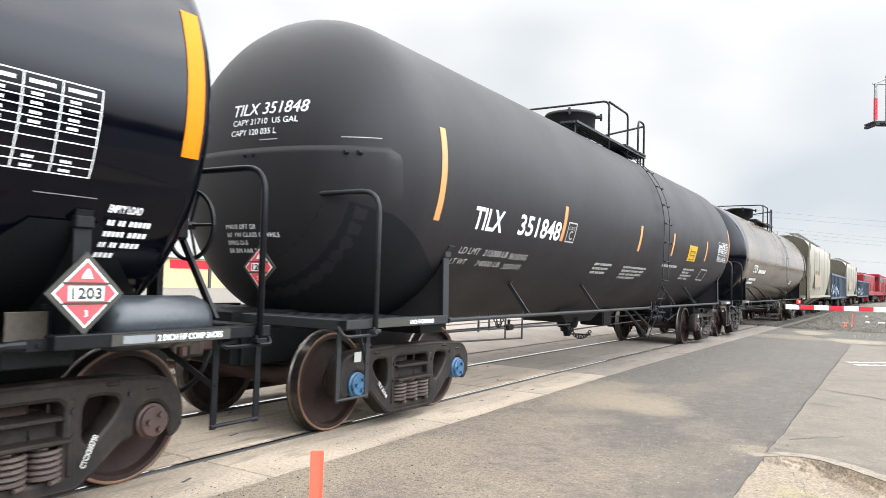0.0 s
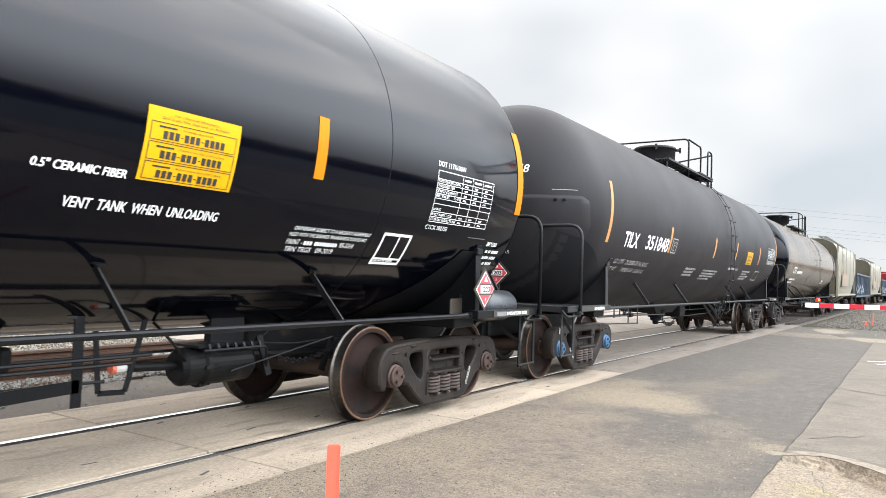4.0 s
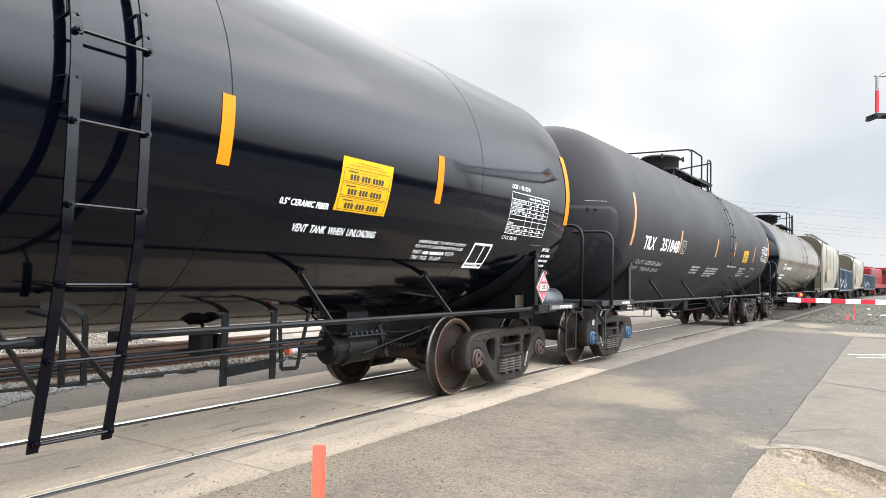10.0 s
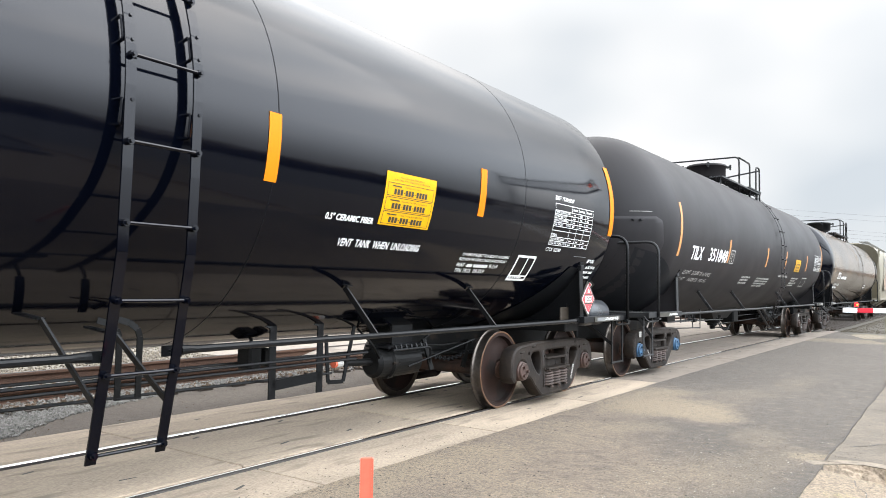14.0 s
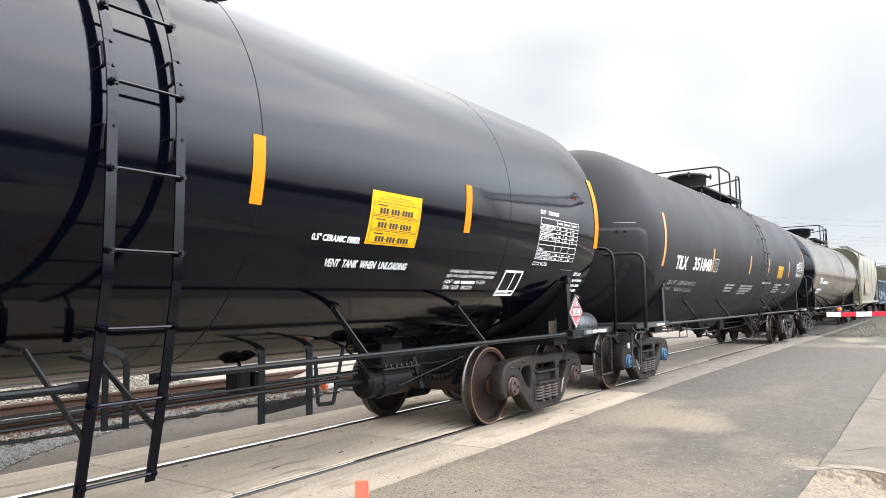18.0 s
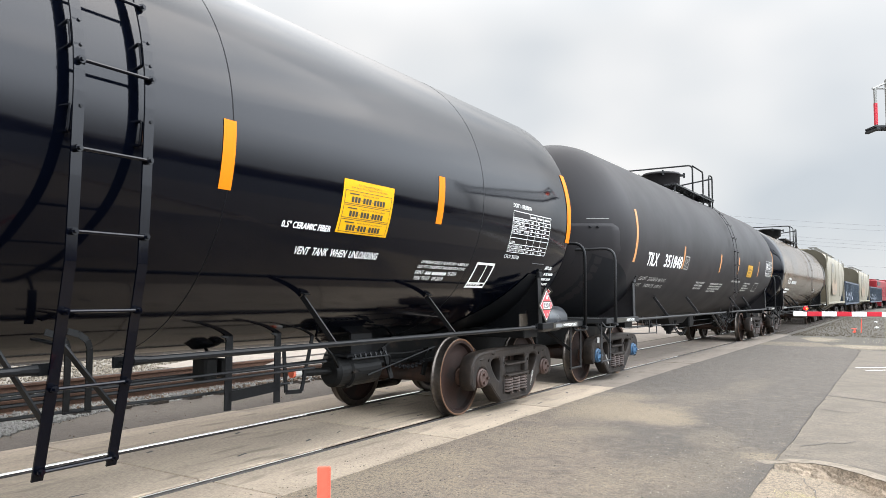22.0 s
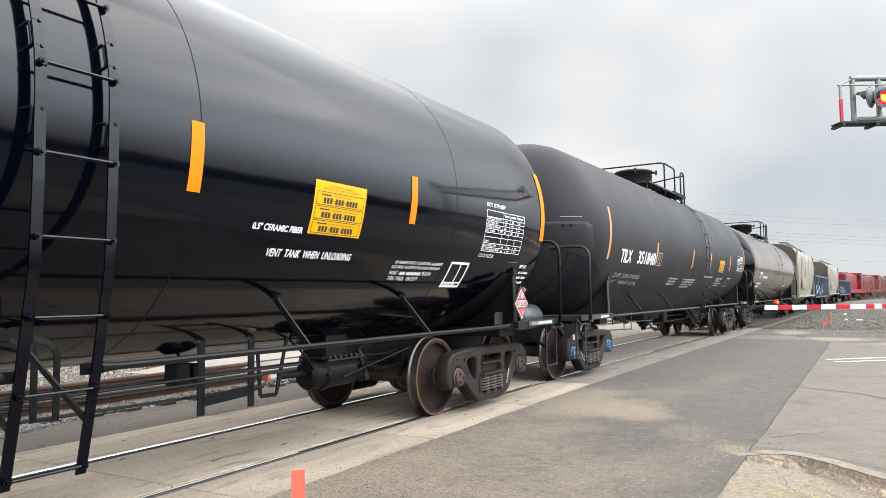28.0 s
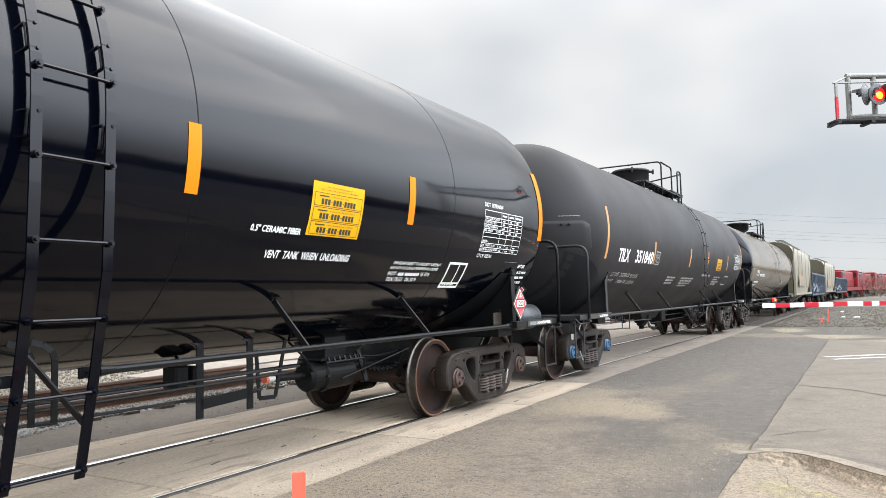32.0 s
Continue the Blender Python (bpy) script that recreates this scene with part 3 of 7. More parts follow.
def lettering(text, height, width=0.0, slant=0.0, bold=0.0):
    """Flat letters whose capitals are 'height' high; the left foot of the line is the origin. width: the line's length."""
    cu = bpy.data.curves.new("letters", "FONT")
    cu.body, cu.size, cu.shear, cu.offset, cu.resolution_u = text, height / 0.69, slant, bold, 3
    bm = from_curve(cu)
    if width and bm.verts:
        x0, x1 = min(v.co.x for v in bm.verts), max(v.co.x for v in bm.verts)
        for v in bm.verts:
            v.co.x = (v.co.x - x0) * width / (x1 - x0)
    return bm


def flat_boxes(*rects):
    """Flat rectangles or four-cornered shapes: (u0, v0, u1, v1), or four points."""
    bm = bmesh.new()
    for r in rects:
        pts = [(r[0], r[1]), (r[2], r[1]), (r[2], r[3]), (r[0], r[3])] if len(r) == 4 and not isinstance(r[0], tuple) else r
        bm.faces.new([bm.verts.new((*p, 0)) for p in pts])
    return bm


def wrapped(bm, y, angle, radius, height, proud=0.004):
    """Lays a flat shape (u along the car, v up) on the side of a tank, its origin at y and at 'angle' degrees above the middle."""
    v0, v1 = min(v.co.y for v in bm.verts), max(v.co.y for v in bm.verts)
    for i in range(1, int((v1 - v0) / 0.045) + 1):
        bmesh.ops.bisect_plane(bm, geom=bm.verts[:] + bm.edges[:] + bm.faces[:], plane_co=(0, v0 + i * 0.045, 0), plane_no=(0, 1, 0))
    for v in bm.verts:
        a = radians(angle) + v.co.y / radius
        v.co = Vector(((radius + proud) * math.cos(a), y + v.co.x, height + (radius + proud) * math.sin(a)))
    return bm


def facing_x(bm, x, y, z):
    """Stands a flat shape up to face +x."""
    for v in bm.verts:
        v.co = Vector((x, y + v.co.x, z + v.co.y))
    return bm


def bars_of_text(words, line_height, seed=1):
    """Bars in the place of writing that cannot be read; words: for each line, the lengths of its words."""
    rects, rnd = [], random.Random(seed)
    for i, line in enumerate(words):
        u = 0.0
        for w in line:
            letters = max(1, round(w / (line_height * 0.5)))
            step = w / letters
            for k in range(letters):
                rects.append((u + k * step, -i * line_height, u + k * step + step * 0.72, -i * line_height + line_height * 0.58))
            u += w + line_height * 0.35
    return flat_boxes(*rects)


# ---- the railway's line: straight past the crossing, then bearing right ----
def drift(y):
    if y < 8:
        return 0.0
    if y < 16:
        return 0.024 * (y - 8) ** 2 / 16
    d = 0.096 + 0.024 * (min(y, 40) - 16) + 0.014 * max(0.0, min(y, 58) - 40)
    if y > 58:
        d += 0.016 * (y - 58) + 0.0003 * (y - 58) ** 2 + 0.000004 * (y - 58) ** 3
    return d


def on_line(y0, y1):
    """The pose of a car whose trucks stand at y0 and y1."""
    a, b = Vector((drift(y0), y0, 0)), Vector((drift(y1), y1, 0))
    d, m = b - a, (a + b) / 2
    return Matrix.Translation(m) @ Matrix.Rotation(-math.atan2(d.x, d.y), 4, "Z")


def short_of(t):
    """Metres that the train has yet to go at t seconds: it slows evenly and stops at 9 s."""
    u = max(0.0, 9.0 - t)
    k = float(np.interp(u, [0, 1, 2.5, 4.5, 5.5, 9], [0.067, 0.069, 0.0722, 0.0758, 0.0766, 0.0764]))
    return k * u * u


# ---- ground ----
def strip(name, xs, ys, z0, z1, mat, label="", bend=1.0, jag=0.0, kind="structure", category="", seed=3):
    """A long slab between two edges that follow the line of the railway."""
    bm = bmesh.new()
    rnd = random.Random(seed)
    lows, tops = [], []
    for y in ys:
        a, b = (x(y) if callable(x) else x + bend * drift(y) for x in xs)
        a, b = a + rnd.uniform(-jag, jag), b + rnd.uniform(-jag, jag)
        lows.append((bm.verts.new((a, y, z0)), bm.verts.new((b, y, z0))))
        tops.append((bm.verts.new((a, y, z1)), bm.verts.new((b, y, z1))))
    for (a, b), (c, d), (e, f), (g, h) in zip(tops, tops[1:], lows, lows[1:]):
        for q in ((a, b, d, c), (e, a, c, g), (b, f, h, d)):
            bm.faces.new(q)
    bm.faces.new((lows[0][0], lows[0][1], tops[0][1], tops[0][0]))
    bm.faces.new((lows[-1][1], lows[-1][0], tops[-1][0], tops[-1][1]))
    bmesh.ops.recalc_face_normals(bm, faces=bm.faces)
    ob = part(name, bm, mat)
    return tagged(ob, label, category or name.split("_")[0], "", kind)


def span(a, b, step):
    n = max(1, round((b - a) / step))
    return [a + (b - a) * i / n for i in range(n + 1)]


def pavement_edge(y):
    return 4.375 + 0.012 * (y - 7) + 0.006 * math.sin(y * 1.7) + 0.005 * math.sin(y * 4.1) + 0.003 * math.sin(y * 11.3)


KERB = [(4.25, 6.77), (4.52, 6.95), (4.79, 6.93), (5.05, 6.72), (5.38, 6.36), (6.2, 5.65), (8.0, 4.75)]


def kerb_x(y):
    """Where the kerb's line stands at y, past its bend."""
    return float(np.interp(-y, [-6.95, -6.72, -6.36, -5.65, -4.75], [4.68, 5.05, 5.38, 6.2, 8.0]))


def ground():
    bm = bmesh.new()
    rim = [bm.verts.new((900 * math.cos(a), 900 * math.sin(a), -0.16)) for a in (k * math.tau / 48 for k in range(48))]
    bm.faces.new(rim)
    tagged(part("ground", bm, EARTH), "dusty tan open ground out to the horizon", "ground", "", "structure")
    strip("track_bed", (-1.9, 1.75), span(-14, 31, 2), -0.158, -0.045, BED, "dark bed under the crossing panels", category="track bed")
    strip("road", (lambda y: 1.552 + drift(y) - 0.009 * abs(math.sin(y * 1.9) + 0.7 * math.sin(y * 5.3) + 0.4 * math.sin(y * 13.1)), pavement_edge), span(-14, 31.5, 0.125), -0.157, 0.0, ASPHALT, "worn grey asphalt road with drifts of pale sand", category="road")
    strip("trackside_ground", (-3.05, -1.67), span(-14, 31, 1.5), -0.157, -0.015, DIRT, "dark gritty dirt beside the crossing panels", category="ground", jag=0.02)
    strip("far_apron", (-16.0, -8.0), span(11, 34, 3), -0.157, -0.02, OLD_CONCRETE, "pale concrete road beyond the second track", category="road", bend=0.3)
    # old concrete road beyond the apron, with the kerb return at its near end
    strip("pavement", (lambda y: pavement_edge(y) + 0.01 if y > 6.9 else kerb_x(y) + 0.06, lambda y: 26.0), span(4.8, 6.88, 0.26) + span(6.92, 31.0, 0.125), -0.157, 0.012, OLD_CONCRETE,
          "old cracked concrete road slab", category="pavement")
    bm = bmesh.new()
    rows = []
    for y in span(-14, 6.66, 0.3):
        right = kerb_x(y) - 0.02 if y > 4.8 else 8.0
        left = 4.30 + 0.025 * math.sin(y * 3)
        rows.append([bm.verts.new((left + (right - left) * u * u, y, -0.006 - 0.085 * min(1.0, (right - left) * u * u / 0.7))) for u in span(0, 1, 0.125)])
    for a, b in zip(rows, rows[1:]):
        for k in range(8):
            bm.faces.new((a[k], a[k + 1], b[k + 1], b[k]))
    low = [[bm.verts.new((r[0].co.x, r[0].co.y, -0.157)), r[0]] for r in rows]
    for a, b in zip(low, low[1:]):
        bm.faces.new((a[0], a[1], b[1], b[0]))
    bmesh.ops.recalc_face_normals(bm, faces=bm.faces)
    tagged(part("near_pavement", bm, GRAVEL_CONCRETE), "rough pale gravelly concrete that dips below the kerb", "pavement", "", "structure")
    # unseen dark strips behind the viewer, added to darken what the tanks mirror
    strip("street", (9.0, 22.5), span(-40, 60, 4), -0.157, 0.02, UNSEEN_DARK, "unseen dark ground added to darken what the tanks mirror", category="road", bend=0.0)
    strip("street_shoulder", (6.9, 9.0), span(-40, 4.6, 4), -0.157, 0.004, UNSEEN_DARK, "unseen dark strip added to darken the tanks' mirrored underside", category="road", bend=0.0)
    # gravel verge on the far side of the skewed road
    bm = bmesh.new()
    edge = [(1.9, 31.6), (2.3, 29.6), (2.9, 27.4), (3.45, 25.7), (4.1, 24.0), (4.8, 22.6), (6.0, 21.7), (7.6, 20.9), (8.8, 20.3), (8.8, 62.0), (60, 62.0), (60, 150), (14.0, 150), (3.5, 90), (2.3, 50)]
    top = [bm.verts.new((x, y, 0.016)) for x, y in edge]
    low = [bm.verts.new((x - 0.15, y - 0.45, -0.012) if k < 9 else (x, y, -0.155)) for k, (x, y) in enumerate(edge)]
    bm.faces.new(top)
    for i in range(len(edge)):
        bm.faces.new((top[i], low[i], low[(i + 1) % len(edge)], top[(i + 1) % len(edge)]))
    bmesh.ops.recalc_face_normals(bm, faces=bm.faces)
    tagged(part("verge", bm, VERGE), "grey-brown gravel verge strewn with stones", "ground", "", "structure")


ground()


def rails():
    profile = [(-0.036, -0.012), (-0.030, 0.0), (0.030, 0.0), (0.036, -0.012), (0.036, -0.040), (0.010, -0.055), (0.010, -0.14), (0.070, -0.155),
               (-0.070, -0.155), (-0.010, -0.14), (-0.010, -0.055), (-0.036, -0.040)]

    def rail(name, x, z, ys, label, bend=1.0):
        bm = bmesh.new()
        rings = [[bm.verts.new((x + bend * drift(y) + p, y, z + q)) for p, q in profile] for y in ys]
        for a, b in zip(rings, rings[1:]):
            for k in range(len(profile)):
                bm.faces.new((a[k], a[(k + 1) % len(profile)], b[(k + 1) % len(profile)], b[k]))
        bmesh.ops.recalc_face_normals(bm, faces=bm.faces)
        body = tagged(part(name, bm, RAIL_DARK if z == 0 else RAIL_SIDE), label, "rail", "rails", "structure")
        bm = bmesh.new()
        worn = ((-0.033, -0.001), (-0.026, 0.0015), (0.026, 0.0015), (0.033, -0.001)) if x < 0 else ((-0.031, -0.001), (-0.026, 0.0015), (-0.004, 0.0015), (0.0, 0.0006))
        rows = [[bm.verts.new((x + bend * drift(y) + p, y, z + q)) for p, q in worn] for y in ys]
        for a, b in zip(rows, rows[1:]):
            for k in range(3):
                bm.faces.new((a[k], a[k + 1], b[k + 1], b[k]))
        part("rail_head", bm, RAIL_TOP if z == 0 else RAIL_DARK, body, "worn bright running surface" if z == 0 else "dull brown running surface")

    ys = span(-14, 16, 1.5) + span(17.5, 160, 4)
    rail("rail", 0.7525, 0.0, ys, "polished steel rail set in the crossing panels")
    rail("rail", -0.7525, 0.0, ys, "polished steel rail set in the crossing panels")
    far = span(-14, 90, 6)
    rail("rail", -3.45, 0.20, far, "rusty raised rail of the second track", 0.4)
    rail("rail", -4.95, 0.20, far, "rusty raised rail of the second track", 0.4)


rails()


def second_crossing():
    """Pale concrete that fills the second track up to its rail heads, ramped at its near end and its sides."""
    bm = bmesh.new()
    sect = [(-7.6, -0.03), (-6.9, 0.15), (-6.3, 0.187), (-5.06, 0.190), (-3.34, 0.190), (-2.75, 0.150), (-1.74, -0.004)]
    rows = []
    for y in [9.35, 9.75, 10.3] + span(11.6, 31, 2):
        lift = min(1.0, (y - 9.35) / 0.95)
        row = []
        for x, z in sect:
            bend = 1.0 if x > -2.0 else 0.4
            slant = 1.7 * max(0.0, (x + 3.34) / 1.6) if y < 10.4 else 0.0
            row.append(bm.verts.new((x + bend * drift(y), y + slant + 0.05 * math.sin(7 * x), -0.03 + (z + 0.03) * lift if x < -1.8 else z)))
        rows.append(row)
    for a, b in zip(rows, rows[1:]):
        for k in range(len(sect) - 1):
            bm.faces.new((a[k], a[k + 1], b[k + 1], b[k]))
    bmesh.ops.recalc_face_normals(bm, faces=bm.faces)
    slab = tagged(part("second_crossing", bm, SECOND_SLAB), "pale dusty concrete crossing of the second track", "crossing surface", "", "structure")
    for x in (-3.545, -4.855):
        bm = bmesh.new()
        rows = [[bm.verts.new((x + d + 0.4 * drift(y), y, 0.1945)) for d in (-0.045, 0.045)] for y in span(10.35, 31, 2)]
        for a, b in zip(rows, rows[1:]):
            bm.faces.new((a[0], a[1], b[1], b[0]))
        part("flangeway", bm, BED, slab, "dark groove beside the rail")


second_crossing()


def ballast(name, centre, half, height, ys, count, size, mats, bend, seed, label):
    """A low bed of loose stones: the bed itself and its many stones."""
    rnd = random.Random(seed)
    bm = bmesh.new()
    sect = [(-half - 0.45, -0.156), (-half, height), (half, height), (half + 0.45, -0.156)]
    rings = [[bm.verts.new((centre + bend * drift(y) + x + rnd.uniform(-0.05, 0.05), y, z)) for x, z in sect] for y in ys]
    for a, b in zip(rings, rings[1:]):
        for k in range(3):
            bm.faces.new((a[k], a[k + 1], b[k + 1], b[k]))
    bmesh.ops.recalc_face_normals(bm, faces=bm.faces)
    bed = tagged(part(name, bm, mats[0]), label, "ballast", "", "stuff")
    for mat, share in zip(mats[1:], (0.85, 0.15)):
        verts, faces = [], []
        for _ in range(int(count * share)):
            y = ys[0] + (13 + 20 * rnd.random() ** 1.3 if ys[0] < 0 and rnd.random() < 0.85 else rnd.random() * min(60, ys[-1] - ys[0]))
            u = rnd.uniform(-half - 0.42, half + 0.42)
            z = height if abs(u) < half else height - (abs(u) - half) / 0.45 * (height + 0.156)
            c = Vector((centre + bend * drift(y) + u, y, z + size * 0.25))
            s = size * rnd.uniform(0.6, 1.5)
            e = Euler((rnd.uniform(0, 6), rnd.uniform(0, 6), rnd.uniform(0, 6))).to_matrix()
            o = len(verts)
            for p in ((1, 0, 0), (-1, 0, 0), (0, 0.8, 0), (0, -0.8, 0), (0.1, 0, 0.65), (0, 0.1, -0.65)):
                verts.append(c + e @ Vector((p[0] * rnd.uniform(0.7, 1.1), p[1] * rnd.uniform(0.7, 1.1), p[2])) * s)
            faces += [(o + i, o + j, o + k) for i, j, k in ((0, 2, 4), (2, 1, 4), (1, 3, 4), (3, 0, 4), (2, 0, 5), (1, 2, 5), (3, 1, 5), (0, 3, 5))]
        me = bpy.data.meshes.new("stones")
        me.from_pydata(verts, [], faces)
        me.materials.append(mat)
        ob = new("stones", me)
        ob.parent = bed
        tagged(ob, "loose broken stones", kind="stuff")


ballast("second_track_ballast", -4.2, 0.95, 0.03, span(-14, 80, 4), 22000, 0.030, (BALLAST, BALLAST, BROWN_STONE), 0.4, 5, "pale grey ballast under the second track")
ballast("far_ballast", 0.0, 1.7, -0.03, span(31.6, 150, 4), 7000, 0.032, (BALLAST_DARK, BALLAST_DARK, BALLAST), 1.0, 6, "dirty grey ballast under the track past the road")


def scattered(name, mat, spots, size, label, seed):
    """Loose broken stones lying at the given places."""
    rnd = random.Random(seed)
    verts, faces = [], []
    for x, y, z in spots:
        s = size * rnd.uniform(0.5, 1.6)
        e = Euler((rnd.uniform(0, 6), rnd.uniform(0, 6), rnd.uniform(0, 6))).to_matrix()
        o = len(verts)
        for p in ((1, 0, 0), (-1, 0, 0), (0, 0.8, 0), (0, -0.8, 0), (0.1, 0, 0.65), (0, 0.1, -0.65)):
            verts.append(Vector((x, y, z + s * 0.25)) + e @ Vector((p[0] * rnd.uniform(0.7, 1.1), p[1] * rnd.uniform(0.7, 1.1), p[2])) * s)
        faces += [(o + i, o + j, o + k) for i, j, k in ((0, 2, 4), (2, 1, 4), (1, 3, 4), (3, 0, 4), (2, 0, 5), (1, 2, 5), (3, 1, 5), (0, 3, 5))]
    me = bpy.data.meshes.new(name)
    me.from_pydata(verts, [], faces)
    me.materials.append(mat)
    tagged(new(name, me), label, "stones", "", "stuff")


def spills():
    rnd = random.Random(61)
    spots = []
    while len(spots) < 9000:
        y = 1.0 + 15 * rnd.random() ** 1.6
        edge = -3.32 + 1.25 * math.exp(-(y - 3.4) / 1.4)
        x = edge - abs(rnd.gauss(0, 0.30)) + rnd.gauss(0, 0.04)
        if -3.35 < x < -1.85:
            spots.append((x, y, -0.015 if x > -2.95 else -0.015 + (-2.95 - x) * 0.11))
    scattered("ballast_spill", BROWN_STONE, [(rnd.gauss(-3.22, 0.10), 1.5 + 9 * rnd.random(), 0.02) for _ in range(700)], 0.028, "brown stones heaped along the second track", 66)
    scattered("ballast_spill", BROWN_STONE, [(rnd.uniform(-3.0, -1.75), 1.5 + 8 * rnd.random() ** 1.3, -0.012) for _ in range(220)], 0.008, "brown stones strewn over the dirt", 67)
    scattered("ballast_spill", BALLAST, spots, 0.023, "pale grey stones spilled beside the second track", 62)
    scattered("far_side_stones", BROWN_GRIT, [(-5.5 - 5.5 * rnd.random() ** 1.3, rnd.uniform(0.5, 13), -0.15) for _ in range(9000)], 0.030, "tan stones strewn beyond the second track", 68)
    scattered("verge_stones", BALLAST_DARK, [(drift(29.5 + k) + 1.7 + 6.5 * rnd.random() ** 1.5, 29.5 + k, 0.022) for k in (rnd.random() ** 1.4 * 30 for _ in range(5500))], 0.024, "grey stones strewn over the verge", 63)
    scattered("verge_stones", PEBBLE, [(rnd.uniform(4.5, 16), 25.5 + 22 * rnd.random() ** 1.3, 0.022) for _ in range(1500)], 0.018, "pale stones strewn over the verge", 64)
    scattered("verge_clods", BRUSH, [(rnd.uniform(5.5, 20), 27.5 + 30 * rnd.random() ** 1.3, 0.022) for _ in range(3000)], 0.035, "brown clods strewn over the verge", 65)


spills()


def ties():
    for name, cx, z, y0, y1, bend, label in (("second_track_ties", -4.2, 0.022, -12, 40, 0.4, "weathered timber ties of the second track"),
                                             ("far_ties", 0.0, -0.155, 32, 80, 1.0, "weathered timber ties past the crossing")):
        bm = bmesh.new()
        for y in np.arange(y0, y1, 0.55):
            x = cx + bend * drift(float(y))
            box(bm, x - 1.25, x + 1.25, y - 0.11, y + 0.11, z - 0.12, z + 0.0 if z > 0 else z + 0.16)
        tagged(part(name, bm, TIE_WOOD), label, "ties", "", "stuff")


ties()


# ---- rolling stock ----
def tank_shell(radius, straight, head, zc, power, seg=96):
    """A tank with rounded ends, from -y to +y."""
    prof = []
    for i in range(13):
        a = math.pi / 2 * i / 12
        prof.append((-straight - head * math.cos(a), max(0.001, radius * math.sin(a) ** power)))
    for y in span(-straight, straight, 0.9)[1:-1]:
        prof.append((y, radius))
    prof += [(-a, r) for a, r in prof[12::-1]]
    return lathe(bmesh.new(), prof, seg, "Y", (0, 0, zc), closed=True)


def side_frame_mesh():
    """A cast truck side: arched jaws over the bearings, a window for the springs and two triangular ones."""
    def arc(r, a0, a1, n):
        return [(0.889 + r * math.cos(radians(a0 + (a1 - a0) * k / n)), 0.457 + r * math.sin(radians(a0 + (a1 - a0) * k / n))) for k in range(n + 1)]
    top = [(0.40, 0.748), (0.70, 0.738), (0.92, 0.722), (1.03, 0.690), (1.09, 0.62), (1.115, 0.52), (1.11, 0.40)]
    low = [(1.05, 0.345)] + arc(0.150, -18, 198, 9) + [(0.728, 0.39), (0.665, 0.375), (0.53, 0.255), (0.38, 0.135)]
    right_half = top + low
    rim = right_half + [(-a, b) for a, b in reversed(right_half)]
    mid = [(-0.31, 0.19), (-0.32, 0.64), (-0.26, 0.69), (0.26, 0.69), (0.32, 0.64), (0.31, 0.19)]
    left = [(-0.685, 0.60), (-0.65, 0.67), (-0.54, 0.69), (-0.425, 0.685), (-0.385, 0.60), (-0.385, 0.42), (-0.425, 0.35), (-0.51, 0.385), (-0.62, 0.495)]
    right = [(-a, b) for a, b in reversed(left)]
    to = Matrix(((0, 0, 1, 0), (1, 0, 0, 0), (0, 1, 0, 0), (0, 0, 0, 1)))
    bm = plate([rim, mid, left, right], 0.12, 0.030, to, 0.04)
    # raised flanges along the chords and round the windows
    over = [(-a, b) for a, b in reversed(top)] + top
    under = [(0.665, 0.375), (0.53, 0.255), (0.38, 0.140), (-0.38, 0.140), (-0.53, 0.255), (-0.665, 0.375)]
    for loop, r in ((over, 0.028), (under, 0.026), (mid + mid[:1], 0.020), (left + left[:1], 0.018), (right + right[:1], 0.018)):
        pipe(bm, [(0.066, *p) for p in loop], r, 6, 0.04)
    for s in (-1, 1):
        box(bm, -0.08, 0.100, s * 0.335 - 0.034, s * 0.335 + 0.034, 0.20, 0.68, 0.02)
        rod(bm, (0.04, s * 0.72, 0.655), (0.105, s * 0.72, 0.655), 0.020, 8)
        rod(bm, (0.04, s * 0.335, 0.60), (0.112, s * 0.335, 0.60), 0.018, 6)
        rod(bm, (0.04, s * 0.335, 0.44), (0.112, s * 0.335, 0.44), 0.018, 6)
        box(bm, 0.02, 0.098, s * 0.889 - 0.07, s * 0.889 + 0.07, 0.655, 0.695, 0.018)
        box(bm, 0.05, 0.104, s * 0.60 - 0.05, s * 0.60 + 0.05, 0.715, 0.745, 0.012)
    box(bm, -0.12, 0.09, -0.34, 0.34, 0.115, 0.205, 0.04)
    return bm


def wheel_meshes():
    disc = [(-0.055, 0.090), (0.050, 0.090), (0.052, 0.125), (0.030, 0.150), (0.002, 0.24), (-0.004, 0.33), (0.012, 0.385), (0.0625, 0.400), (0.0625, 0.452), (-0.0645, 0.452),
            (-0.0645, 0.395), (-0.030, 0.37), (-0.030, 0.24), (-0.020, 0.15), (-0.052, 0.125), (-0.055, 0.090)]
    face = lathe(bmesh.new(), disc, 56, "X", closed=False)
    tread = lathe(bmesh.new(), [(0.063, 0.449), (0.060, 0.4555), (-0.020, 0.459), (-0.032, 0.466), (-0.040, 0.481), (-0.052, 0.483), (-0.062, 0.474), (-0.066, 0.455), (-0.066, 0.400)], 72, "X", closed=False)
    ring = lathe(bmesh.new(), [(0.0635, 0.434), (0.0650, 0.436), (0.0650, 0.4515), (0.0635, 0.4545)], 64, "X", closed=False)
    return face, tread, ring


PROTO = {}


